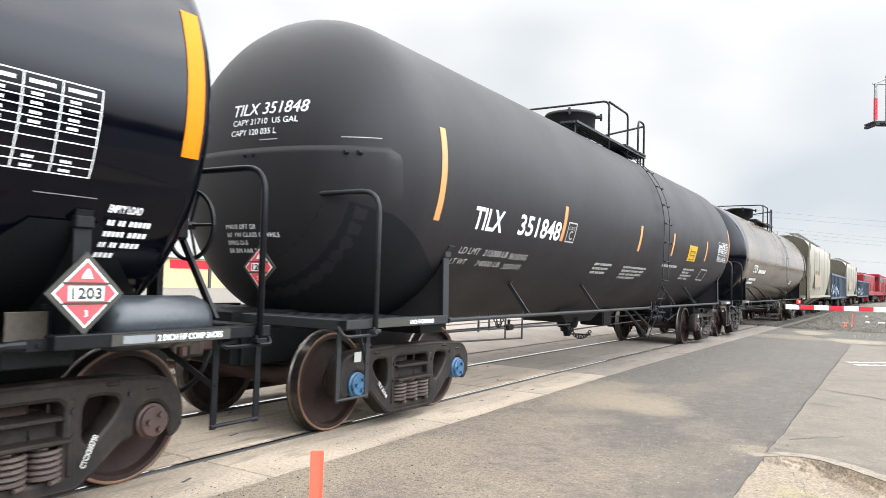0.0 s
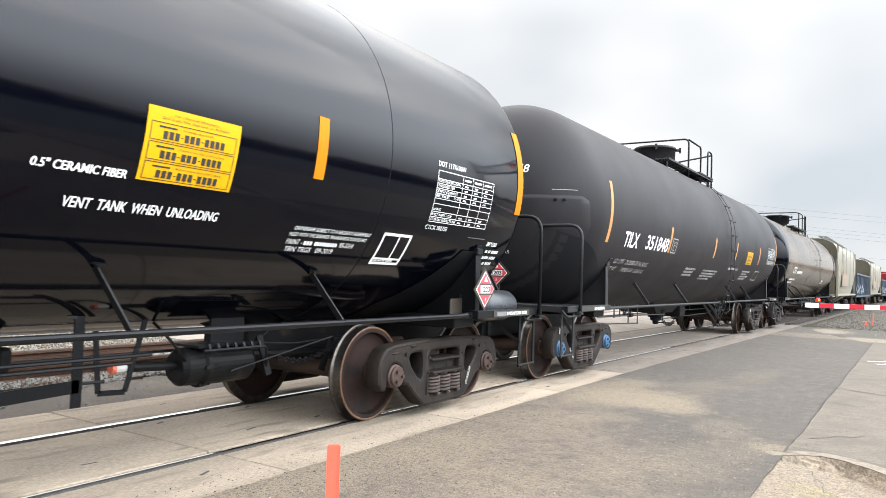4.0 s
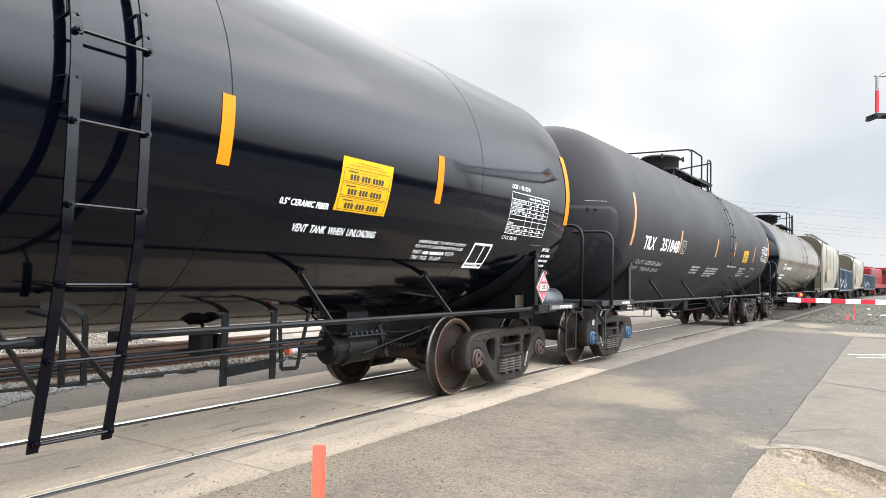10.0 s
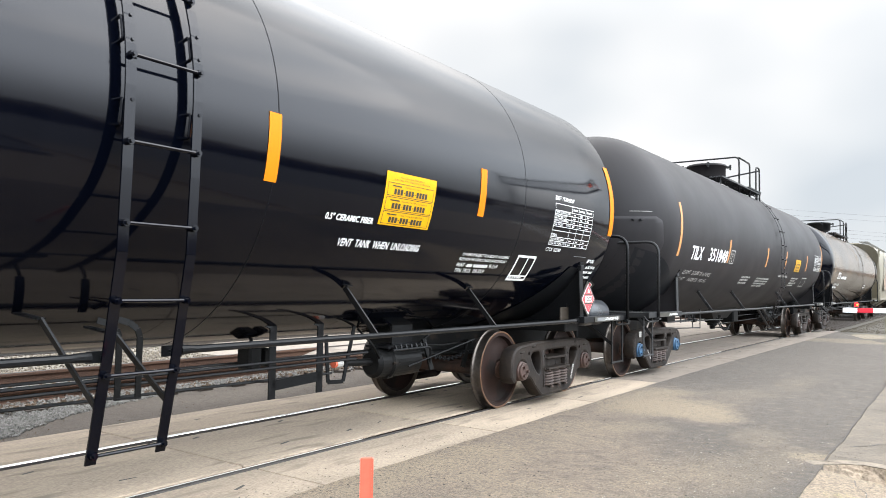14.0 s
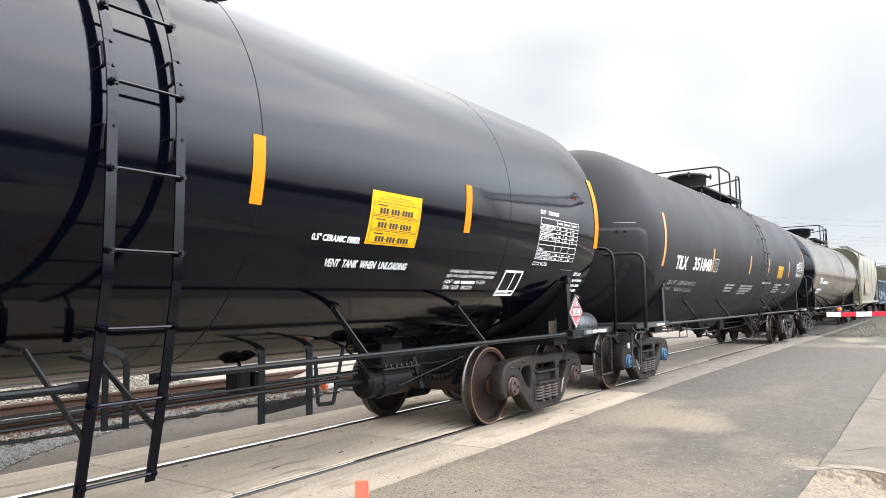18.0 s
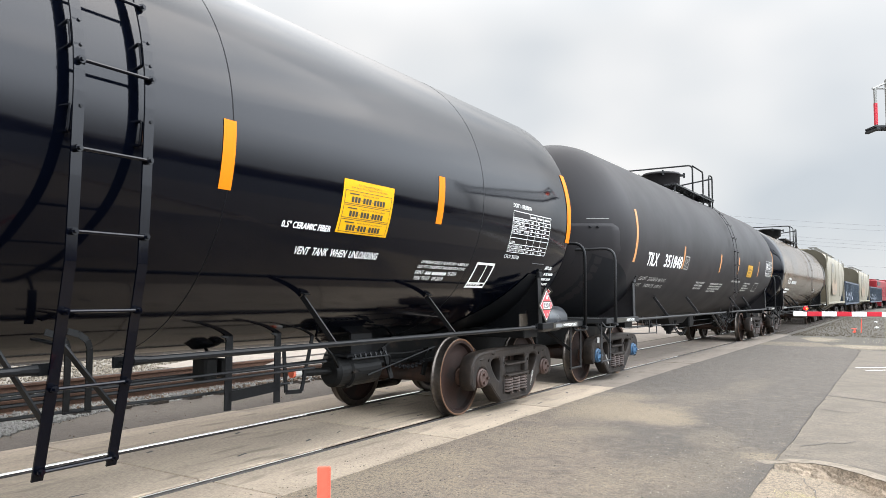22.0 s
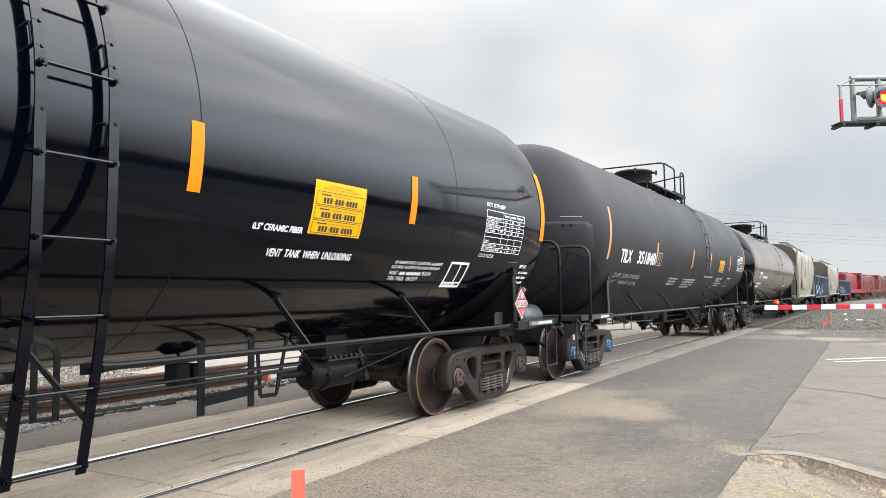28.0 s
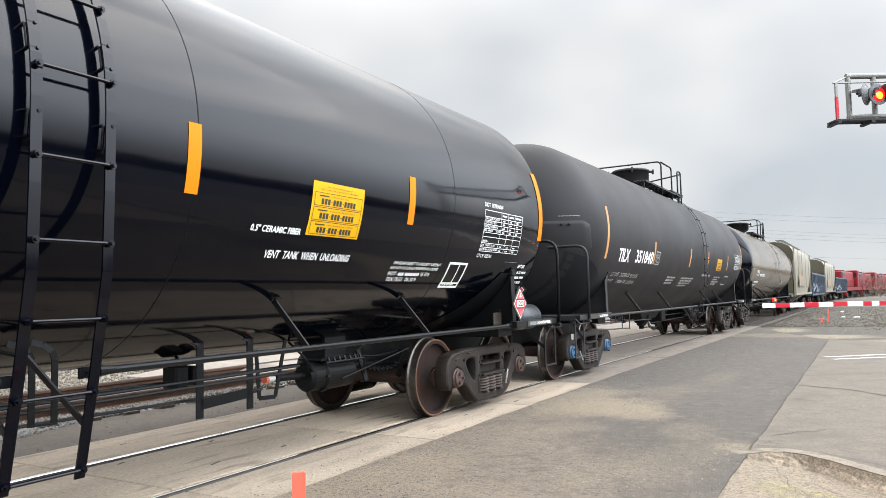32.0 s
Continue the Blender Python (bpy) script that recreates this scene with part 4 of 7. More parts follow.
def mesh_of(key, make, mat, smooth=True):
    """One mesh that alike parts share."""
    if key not in PROTO:
        me = bpy.data.meshes.new(key)
        bm = make()
        bm.to_mesh(me)
        bm.free()
        me.materials.append(mat)
        if smooth:
            me.shade_smooth()
            me.set_sharp_from_angle(angle=radians(38))
        PROTO[key] = me
    return PROTO[key]


def shared(name, me, parent, m=Matrix.Identity(4), label=""):
    ob = new(name, me)
    ob.parent = parent
    ob.matrix_basis = m
    return tagged(ob, label) if label else ob


def axle_mesh():
    return lathe(bmesh.new(), [(-1.0, 0.07), (-0.86, 0.08), (-0.85, 0.10), (-0.68, 0.105), (-0.5, 0.09), (0.5, 0.09), (0.68, 0.105), (0.85, 0.10), (0.86, 0.08), (1.0, 0.07)], 24, "X")


def cap_mesh():
    bm = lathe(bmesh.new(), [(-0.16, 0.105), (-0.02, 0.115), (0.0, 0.115), (0.012, 0.10), (0.030, 0.10), (0.038, 0.092), (0.038, 0.0)], 28, "X", closed=False)
    for k in range(3):
        a = k * math.tau / 3
        rod(bm, (0.035, 0.055 * math.cos(a), 0.055 * math.sin(a)), (0.062, 0.055 * math.cos(a), 0.055 * math.sin(a)), 0.019, 6)
    return bm


def spring_mesh():
    bm = bmesh.new()
    pts = [Vector((0.088 * math.cos(k * 0.52), 0.088 * math.sin(k * 0.52), 0.212 + 0.205 * k / 72)) for k in range(73)]
    return pipe(bm, pts, 0.0150, 6)


WHEELSETS = []


def truck(car, y, style):
    """A four-wheel truck under a car at y: two frames, springs, bolster, two wheelsets."""
    cap_mat = {"rust": CAP_RUST, "blue": CAP_BLUE}[style]
    frame_me = mesh_of("side_frame", side_frame_mesh, TRUCK_DUST)
    for s in (1, -1):
        fr = shared("side_frame", frame_me, car, pose(s * 1.05, y, 0, 0, 0, 0 if s > 0 else 180))
        if s < 0:
            continue
        for dy in (-0.20, 0.0, 0.20):
            shared("spring", mesh_of("spring", spring_mesh, SPRING_RUST), fr, pose(0.045, dy, 0))
        for dy in (-0.07, 0.07):
            shared("spring", mesh_of("spring", spring_mesh, SPRING_RUST), fr, pose(-0.06, dy, 0))

        def bolster_end():
            bm = boxes((-0.12, 0.150, -0.305, 0.305, 0.422, 0.452), (-0.12, 0.115, -0.275, 0.275, 0.55, 0.58), bevel=0.008)
            for dy in (-0.25, 0.0, 0.25):
                bar(bm, (0.0, dy, 0.44), (0.0, dy * 0.9, 0.56), 0.05, 0.23, (0, 1, 0))
            box(bm, -0.14, -0.06, -0.25, 0.25, 0.43, 0.57)
            return bm
        shared("bolster_end", mesh_of("bolster_end", bolster_end, TRUCK_DUST), fr)
        for e in (-1, 1):
            def adapter():
                return boxes((-0.09, 0.05, -0.13, 0.13, 0.50, 0.56), (-0.07, 0.04, -0.135, -0.10, 0.40, 0.56), (-0.07, 0.04, 0.10, 0.135, 0.40, 0.56), bevel=0.012)
            shared("bearing_adapter", mesh_of("bearing_adapter", adapter, TRUCK_DUST), fr, pose(0.02, e * 0.889, 0))

    def beam():
        bm = boxes((-0.95, 0.95, -0.20, 0.20, 0.40, 0.66), (-0.40, 0.40, -0.30, 0.30, 0.60, 0.72), bevel=0.03)
        return bm
    shared("truck_bolster", mesh_of("truck_bolster", beam, RUST), car, pose(0, y, 0))
    for e in (-1, 1):
        def brake_beam():
            bm = boxes((-0.70, 0.70, -0.05, 0.05, 0.33, 0.42), bevel=0.01)
            for s in (-1, 1):
                box(bm, s * 0.75 - 0.06, s * 0.75 + 0.06, -0.06, 0.02, 0.26, 0.52, 0.01)
            return bm
        shared("brake_beam", mesh_of("brake_beam", brake_beam, RUST), car, pose(0, y + e * 0.36, 0, 0, 0, 0 if e > 0 else 180))
        wheels = shared("wheelset", mesh_of("axle", axle_mesh, RUST), car, pose(0, y + e * 0.889, 0.457))
        WHEELSETS.append((wheels, y + e * 0.889))
        for s in (1, -1):
            turn = pose(s * 0.775, 0, 0, 0, 0, 0 if s > 0 else 180)
            if "wheel" not in PROTO:
                face, tread, ring = wheel_meshes()
                for key, bm, mat in (("wheel", face, WHEEL_FACE), ("tread", tread, TREAD), ("rim_edge", ring, RIM_RUST)):
                    mesh_of(key, lambda bm=bm: bm, mat)
            shared("wheel", PROTO["wheel"], wheels, turn)
            shared("tread", PROTO["tread"], wheels, turn, "polished steel running tread")
            shared("rim_edge", PROTO["rim_edge"], wheels, turn, "bright rusty rim edge")
            shared("bearing_cap", mesh_of("bearing_cap_" + style, cap_mesh, cap_mat), wheels, pose(s * 1.14, 0, 0, 0, 0, 0 if s > 0 else 180),
                   "blue bearing end cap" if style == "blue" else "rusty bearing end cap")


def frame_lettering(car, y, text, a, b, height):
    """White stencil painted up the diagonal of a side frame, from a to b (y, z)."""
    bm = lettering(text, height, math.dist(a, b), 0.0, 0.002)
    t = Matrix.Rotation(math.atan2(b[1] - a[1], b[0] - a[0]), 4, "Z")
    bmesh.ops.transform(bm, matrix=t, verts=bm.verts)
    part("stencil", facing_x(bm, 1.1600, y + a[0], a[1]), LETTER_DULL, car, "white number painted on the truck")


def coupler(car, y, s):
    """A coupler head with its shank at the end of a car; s: +1 at the +y end."""
    def make():
        bm = boxes((-0.075, 0.075, -0.75, -0.10, 0.74, 0.90), (-0.16, 0.13, -0.16, 0.02, 0.70, 0.96), (0.08, 0.20, -0.05, 0.10, 0.72, 0.94), (-0.21, -0.12, -0.04, 0.13, 0.71, 0.95), bevel=0.02)
        rod(bm, (0.10, 0.02, 0.68), (0.10, 0.02, 0.98), 0.035)
        return bm
    shared("coupler", mesh_of("coupler", make, RUST), car, pose(0, y, 0, 0, 0, 0 if s > 0 else 180))

    def hose():
        return pipe(bmesh.new(), [(-0.33, -0.35, 0.82), (-0.33, -0.10, 0.80), (-0.30, 0.0, 0.55), (-0.15, 0.05, 0.42), (0, 0.06, 0.40)], 0.022, 8, 0.15)
    shared("brake_hose", mesh_of("brake_hose", hose, GREASY), car, pose(0, y, 0, 0, 0, 0 if s > 0 else 180), "black rubber air hose")


def placard(parent, x, y, z, normal="x", size=0.20):
    """A red hazard diamond with its number in a black holder."""
    k = size

    def put(bm, off):
        for v in bm.verts:
            u, w = v.co.x, v.co.y
            o = off + v.co.z
            v.co = Vector((x + o, y + u, z + w)) if normal == "x" else Vector((x + u, y - o, z + w))
        return bm
    d = lambda r: [((-r, 0.0), (0.0, -r), (r, 0.0), (0.0, r))]
    bm = plate([d(k * 1.12)[0]], 0.012)
    frame = part("placard", put(bm, 0.0), PRINT, parent, "red hazard diamond in a black holder")
    part("diamond", put(flat_boxes(*d(k * 0.93)), 0.0090), PLACARD_WHITE, frame, "white border")
    part("diamond", put(flat_boxes(*d(k * 0.87)), 0.0115), PLACARD_RED, frame, "red diamond face")
    bar_h = k * 0.20
    part("number_panel", put(flat_boxes((-k * 0.50, -bar_h, k * 0.50, bar_h)), 0.0140), PLACARD_WHITE, frame, "white number panel")
    part("dividing_line", put(flat_boxes((-k * 0.66, bar_h + k * 0.03, k * 0.66, bar_h + k * 0.10), (-k * 0.66, -bar_h - k * 0.10, k * 0.66, -bar_h - k * 0.03)), 0.0142), PRINT, frame)
    t = lettering("1203", k * 0.28, k * 0.88, 0.0, k * 0.018)
    for v in t.verts:
        v.co += Vector((-k * 0.43, -k * 0.135, 0))
    part("number", put(t, 0.0165), PRINT, frame, "black number 1203")
    t = lettering("3", k * 0.17)
    for v in t.verts:
        v.co += Vector((-k * 0.06, -k * 0.62, 0))
    part("number", put(t, 0.0165), PLACARD_WHITE, frame, "white number 3")
    flame = flat_boxes(((-0.16 * k, 0.40 * k), (0.16 * k, 0.40 * k), (0.10 * k, 0.52 * k), (0.02 * k, 0.68 * k), (-0.09 * k, 0.54 * k)))
    part("flame_mark", put(flame, 0.0165), PLACARD_WHITE, frame)
    return frame


def ladder(car, y0, y1, radius, zc, steel, rungs, low, high, straps=True):
    """A side ladder: flat stiles that follow the tank's upper side and hang straight and inward below."""
    rr = radius + 0.075
    sect = []
    for a in range(int(high), -3, -4):
        sect.append((rr * math.cos(radians(a)), zc + rr * math.sin(radians(a))))
    x0, z0 = sect[-1]
    sect += [(x0 - 0.005, 2.05), (x0 - 0.02, 1.6), (1.53, 1.04), (1.40 if straps else 1.33, low)]
    for y in (y0, y1):
        bm = bmesh.new()
        for (xa, za), (xb, zb) in zip(sect, sect[1:]):
            bar(bm, (xa, y, za), (xb, y, zb), 0.062 if straps else 0.030, 0.012 if straps else 0.01, (za - zb, 0, xb - xa))
        part("stile", bm, steel, car)
        if straps:
            for a in (11.4, -5.2):
                reach = [(radius - 0.005, a + 2.5), (rr - 0.022, a + 2.5), (rr - 0.022, a - 2.5), (radius - 0.005, a - 2.5)]
                pts = [(r * math.cos(radians(b)), y - 0.026, zc + r * math.sin(radians(b))) for r, b in reach]
                bm = pipe(bmesh.new(), pts, 0.0105, 8, 0.02)
                for b in (2.5, -2.5):
                    c, d = math.cos(radians(a + b)), math.sin(radians(a + b))
                    rod(bm, (rr * c, y - 0.026, zc + rr * d), (rr * c, y + 0.012, zc + rr * d), 0.008, 6)
                    rod(bm, (rr * c, y + 0.012, zc + rr * d), ((rr + 0.014) * c, y + 0.012, zc + (rr + 0.014) * d), 0.011, 6)
                part("ladder_bracket", bm, steel, car)
    zs = [p[1] for p in sect]

    def at(z):
        return float(np.interp(-z, [-q for q in zs], [p[0] for p in sect]))
    for z in rungs:
        x = at(z) + 0.022
        bm = bmesh.new()
        rod(bm, (x, y0 - 0.02, z), (x, y1 + 0.02, z), 0.011 if straps else 0.009, 8)
        for y in (y0, y1):
            rod(bm, (x - 0.02, y, z), (x + 0.012, y, z), 0.021 if straps else 0.014, 10)
            rod(bm, (x, y, z), (x + 0.026, y, z), 0.012, 6)
        part("rung", bm, steel, car)
    braces = (((1.2, y0 - 0.20, 1.23), (1.45, y0, 0.742)), ((1.2, y1 - 0.195, 1.13), (1.45, y1, 0.74))) if straps else (((1.42, y0 - 1.35, 1.02), (1.36, y0, 0.56)), ((1.42, y1 - 1.35, 1.04), (1.37, y1, 0.64)))
    for a, b in braces:
        bm = bar(bmesh.new(), a, b, 0.05, 0.012, (0, 1, 0.3))
        if straps:
            bar(bm, (a[0] - 0.27, a[1] - 0.02, a[2] + 0.03), (a[0] + 0.01, a[1], a[2]), 0.05, 0.012, (0, 0, 1))
        part("ladder_brace", bm, BLACK_STEEL if straps else steel, car)


def pipe_sill(car, x, z, y0, y1, steel):
    bm = bmesh.new()
    pipe(bm, [(x, y0 + 0.12, z), (x, y1 - 0.12, z)], 0.024, 10)
    for y, d in ((y0, 1), (y1, -1)):
        bar(bm, (x, y - d * 0.02, z), (x, y + d * 0.12, z), 0.064, 0.018, (1, 0, 0))
        rod(bm, (x, y + d * 0.10, z), (x, y + d * 0.20, z), 0.031, 10, 0.024)
        rod(bm, (x, y + d * 0.03, z), (x + 0.025, y + d * 0.03, z), 0.014, 6)
    part("side_rail", bm, steel, car)


def side_brace(car, y, radius, zc, s, steel):
    """A flat bar from the tank's lower side to the side rail."""
    bm = bmesh.new()
    a = radians(-43)
    top = (s * (radius + 0.01) * math.cos(a), y - 0.05, zc + (radius + 0.01) * math.sin(a))
    bar(bm, top, (s * 1.46, y + 0.01, 1.04), 0.05, 0.014, (0, 1, 0.2))
    bar(bm, (top[0] - 0.03, top[1], top[2] + 0.03), (top[0] + 0.04, top[1] + 0.02, top[2] + 0.015), 0.09, 0.012, (0, 0, 1))
    part("rail_brace", bm, steel, car)


def car_end(car, e, radius, zc, steel, half, straight, head, plated=True):
    """The stub sill end: platform, bolster web, end rail, grab irons, placard, step. e: +1 for the +y end."""
    Y = lambda v: e * v

    def ybox(bm, x0, x1, a, b, z0, z1, bev=0.0):
        lo, hi = sorted((Y(a), Y(b)))
        return box(bm, x0, x1, lo, hi, z0, z1, bev)
    # stub sill and draft gear pocket
    bm = bmesh.new()
    ybox(bm, -0.30, 0.30, 4.75, half - 0.33, 0.62, 1.10, 0.01)
    ybox(bm, -0.25, 0.25, half - 0.50, half - 0.36, 0.62, 1.02, 0.01)
    part("stub_sill", bm, GREASY, car)
    # saddle web over the truck, cut to the tank, with its outer post; the truck's bolster under it
    tr = half - 1.975
    yw = Y(tr) + 0.19
    rim = [(1.38, 1.00), (1.38, 1.62)] + [(radius * math.cos(radians(a)), zc + radius * math.sin(radians(a))) for a in range(-28, -91, -6)] + [(0.0, 1.00)]
    for s in (1, -1):
        web = plate([[(s * x, z) for x, z in rim]], 0.02, to=Matrix(((1, 0, 0, 0), (0, 0, 1, yw), (0, 1, 0, 0), (0, 0, 0, 1))))
        web = part("bolster_web", web, steel if plated else MATT_BLACK, car)
        bm = bmesh.new()
        bar(bm, (s * 1.40, yw, 1.0), (s * 1.385, yw, 1.70), 0.105, 0.016, (1, 0, 0))
        bar(bm, (s * 1.385, yw, 1.70), (s * (radius - 0.17), yw, zc - radius * 0.46), 0.10, 0.014, (0.6, 0, 1))
        box(bm, s * 1.385 - 0.035, s * 1.385 + 0.035, yw - 0.055, yw + 0.055, 1.67, 1.74, 0.008)
        part("web_flange", bm, steel, web)
    bm = bmesh.new()
    ybox(bm, -1.36, 1.36, tr - 0.20, tr + 0.20, 0.90, 1.01, 0.01)
    part("body_bolster", bm, GREASY, car)
    # black doubler plate round the saddle on the shell
    bm = bmesh.new()
    grid = []
    for a in range(-90, -29, 6) if plated else range(0, 11):
        row = []
        w = 0.95 if not plated or a < -60 else 0.95 - (a + 60) * 0.025
        lo, hi = (tr + 0.1 * e - w, tr + 0.1 * e + w) if plated else (tr - 0.42, 7.92)
        for v in span(lo, hi, (hi - lo) / 12):
            out = max(0.0, v - straight) / head
            r = radius * math.sin(math.acos(min(1.0, out))) ** 0.9 + 0.012
            up = a if plated else -90 + a / 10 * (90 + float(np.interp(v, [6.4, 6.75, 7.1, 7.5, 8.0], [-40, -36, -28, -20, -20])))
            row.append(bm.verts.new((r * math.cos(radians(up)), Y(v), zc + r * math.sin(radians(up)))))
        grid.append(row)
    for p, q in zip(grid, grid[1:]):
        for k in range(12):
            bm.faces.new((p[k], p[k + 1], q[k + 1], q[k]))
    bmesh.ops.recalc_face_normals(bm, faces=bm.faces)
    part("saddle_plate", bm, steel if plated else SADDLE_BLACK, car, "black painted pad over the saddle", smooth=True)
    # end platform: angle irons round a grating
    bm = bmesh.new()
    ybox(bm, -1.53, 1.53, half - 0.62, half - 0.44, 1.00, 1.085, 0.006)
    for s in (1, -1):
        lo, hi = sorted((s * 1.43, s * 1.535))
        ybox(bm, lo, hi, tr - 0.02, half - 0.44, 1.005, 1.085, 0.006)
    part("end_platform", bm, steel, car)
    bm = bmesh.new()
    for k in range(9):
        y = tr + 0.35 + k * 0.14
        ybox(bm, -1.43, 1.43, y, y + 0.05, 1.045, 1.075)
    part("grating", bm, steel, car)
    # inverted U of the end rail, right across the car
    back = half - (0.565 if plated else 0.795)
    bm = pipe(bmesh.new(), [(1.555, Y(back), 0.98), (1.555, Y(back), 2.195), (-1.555, Y(back), 2.195), (-1.555, Y(back), 0.98)], 0.023, 10, 0.20)
    rail = part("end_rail", bm, steel, car, smooth=True)
    for s in (1, -1):
        bm = boxes(sorted_box(s * 1.50, s * 1.585, Y(back) - 0.045, Y(back) + 0.045, 0.97, 1.0), bevel=0.004)
        rod(bm, (s * 1.56, Y(back) - 0.03, 1.0), (s * 1.56, Y(back) - 0.03, 1.02), 0.012, 6)
        part("rail_foot", bm, steel, rail)
    bm = bmesh.new()
    bar(bm, (0.34, Y(back), 2.17), (0.34, Y(back), 2.05), 0.03, 0.012, (0, 1, 0))
    bar(bm, (0.34, Y(back) - 0.02, 2.27), (0.34, Y(back) - 0.02, 2.17), 0.05, 0.02, (0, 1, 0))
    bar(bm, (0.34, Y(back), 2.06), (0.46, Y(back), 2.03), 0.02, 0.012, (0, 1, 0))
    part("rail_clip", bm, steel, rail)
    # grab irons and sill step at each corner
    for s in (1, -1):
        bm = pipe(bmesh.new(), [(s * 1.46, Y(half - 0.86), 1.03), (s * 1.53, Y(half - 0.86), 0.95), (s * 1.53, Y(half - 0.42), 0.95), (s * 1.46, Y(half - 0.42), 1.03)], 0.014, 6, 0.04)
        part("grab_iron", bm, steel, car)
        bm = bmesh.new()
        for y in (half - 0.84, half - 0.46):
            bar(bm, (s * 1.44, Y(y), 1.02), (s * 1.44, Y(y), 0.40), 0.05, 0.012, (1, 0, 0))
        rod(bm, (s * 1.44, Y(half - 0.86), 0.42), (s * 1.44, Y(half - 0.44), 0.42), 0.014, 8)
        bar(bm, (s * 1.44, Y(half - 0.84), 0.68), (s * 1.10, Y(half - 1.10), 1.0), 0.045, 0.010, (0, 1, 0))
        part("corner_step", bm, steel, car)
    # plate with its stencilled line
    bm = boxes(sorted_box(1.536, 1.544, Y(tr + 0.30), Y(tr + 1.16), 1.010, 1.076))
    sign = part("stencil_plate", bm, PRINT, car)
    w = 0.49 if plated else 0.40
    y0 = Y(tr + 0.60) if e > 0 else Y(tr + 0.65)
    part("stencil", facing_x(lettering("2 INCH HF COMP SHOES", 0.036, w, 0, 0.0012), 1.5475, y0, 1.026), LETTER, sign, "white line 2 INCH HF COMP SHOES")
    if plated:
        part("tag_plate", facing_x(flat_boxes((0, 0, 0.21, 0.046)), 1.5475, Y(tr + 0.475) - 0.105, 1.020), PLATE_GREY, sign, "bare aluminium tag")
    coupler(car, Y(half), e)


def valve_housing(car, steel, radius, zc):
    top = zc + radius
    bm = lathe(bmesh.new(), [(-0.14, 0.30), (0.10, 0.30), (0.11, 0.37), (0.15, 0.385), (0.17, 0.44), (0.20, 0.465), (0.46, 0.475), (0.465, 0.495), (0.49, 0.495), (0.52, 0.48), (0.53, 0.45), (0.535, 0.0)], 40, "Z", (0, 0.06, top), closed=False)
    house = part("valve_housing", bm, MATT_BLACK if steel is WORN_STEEL else steel, car, "round dark bowl-shaped housing over the valves", smooth=True)
    for a in (20, 110, 200, 290):
        bm = bmesh.new()
        c, s = math.cos(radians(a)), math.sin(radians(a))
        bar(bm, (0.46 * c, 0.06 + 0.46 * s, top + 0.47), (0.60 * c, 0.06 + 0.60 * s, top + 0.47), 0.09, 0.05, (0, 0, 1))
        rod(bm, (0.58 * c, 0.06 + 0.58 * s, top + 0.40), (0.58 * c, 0.06 + 0.58 * s, top + 0.53), 0.025, 8)
        part("latch", bm, steel, house)
    # platform and rails
    for x0, x1 in ((-0.95, -0.62), (0.62, 0.95)):
        for k in range(5):
            x = x0 + (x1 - x0) * k / 5
            part("walkway_slat", boxes((x, x + 0.045, -1.9, 1.9, top - 0.10, top - 0.06)), steel, car)
    for y in (0.75, 1.15, 1.65):
        part("walkway_plate", boxes((-0.95, 0.95, y - 0.22, y + 0.2, top - 0.06, top - 0.025), bevel=0.004), steel, car)
    for s in (1, -1):
        for y in (-1.80, 1.80):
            part("walkway_leg", rod(bmesh.new(), (s * 0.85, y, top - 0.42), (s * 0.85, y, top - 0.06), 0.02, 6), steel, car)
    z = top + 0.62
    for pts in ([(0.90, -0.30, top - 0.36), (0.90, -0.30, z), (-0.95, -0.30, z), (-0.95, -0.30, top - 0.35)],
                [(0.90, -0.30, z - 0.02), (0.90, 0.78, z - 0.02), (0.90, 0.78, top - 0.34)],
                [(-0.90, -1.80, top - 0.35), (-0.90, -1.80, z - 0.3), (-0.90, 1.85, z - 0.3), (-0.90, 1.85, top - 0.35)],
                [(-0.90, 1.85, z - 0.3), (0.90, 1.80, z - 0.06)],
                [(0.90, 1.45, top - 0.34), (0.90, 1.45, z), (0.90, 1.85, z), (0.90, 1.85, top - 0.36)]):
        part("safety_rail", pipe(bmesh.new(), pts, 0.021, 8, 0.12), steel, car, smooth=True)


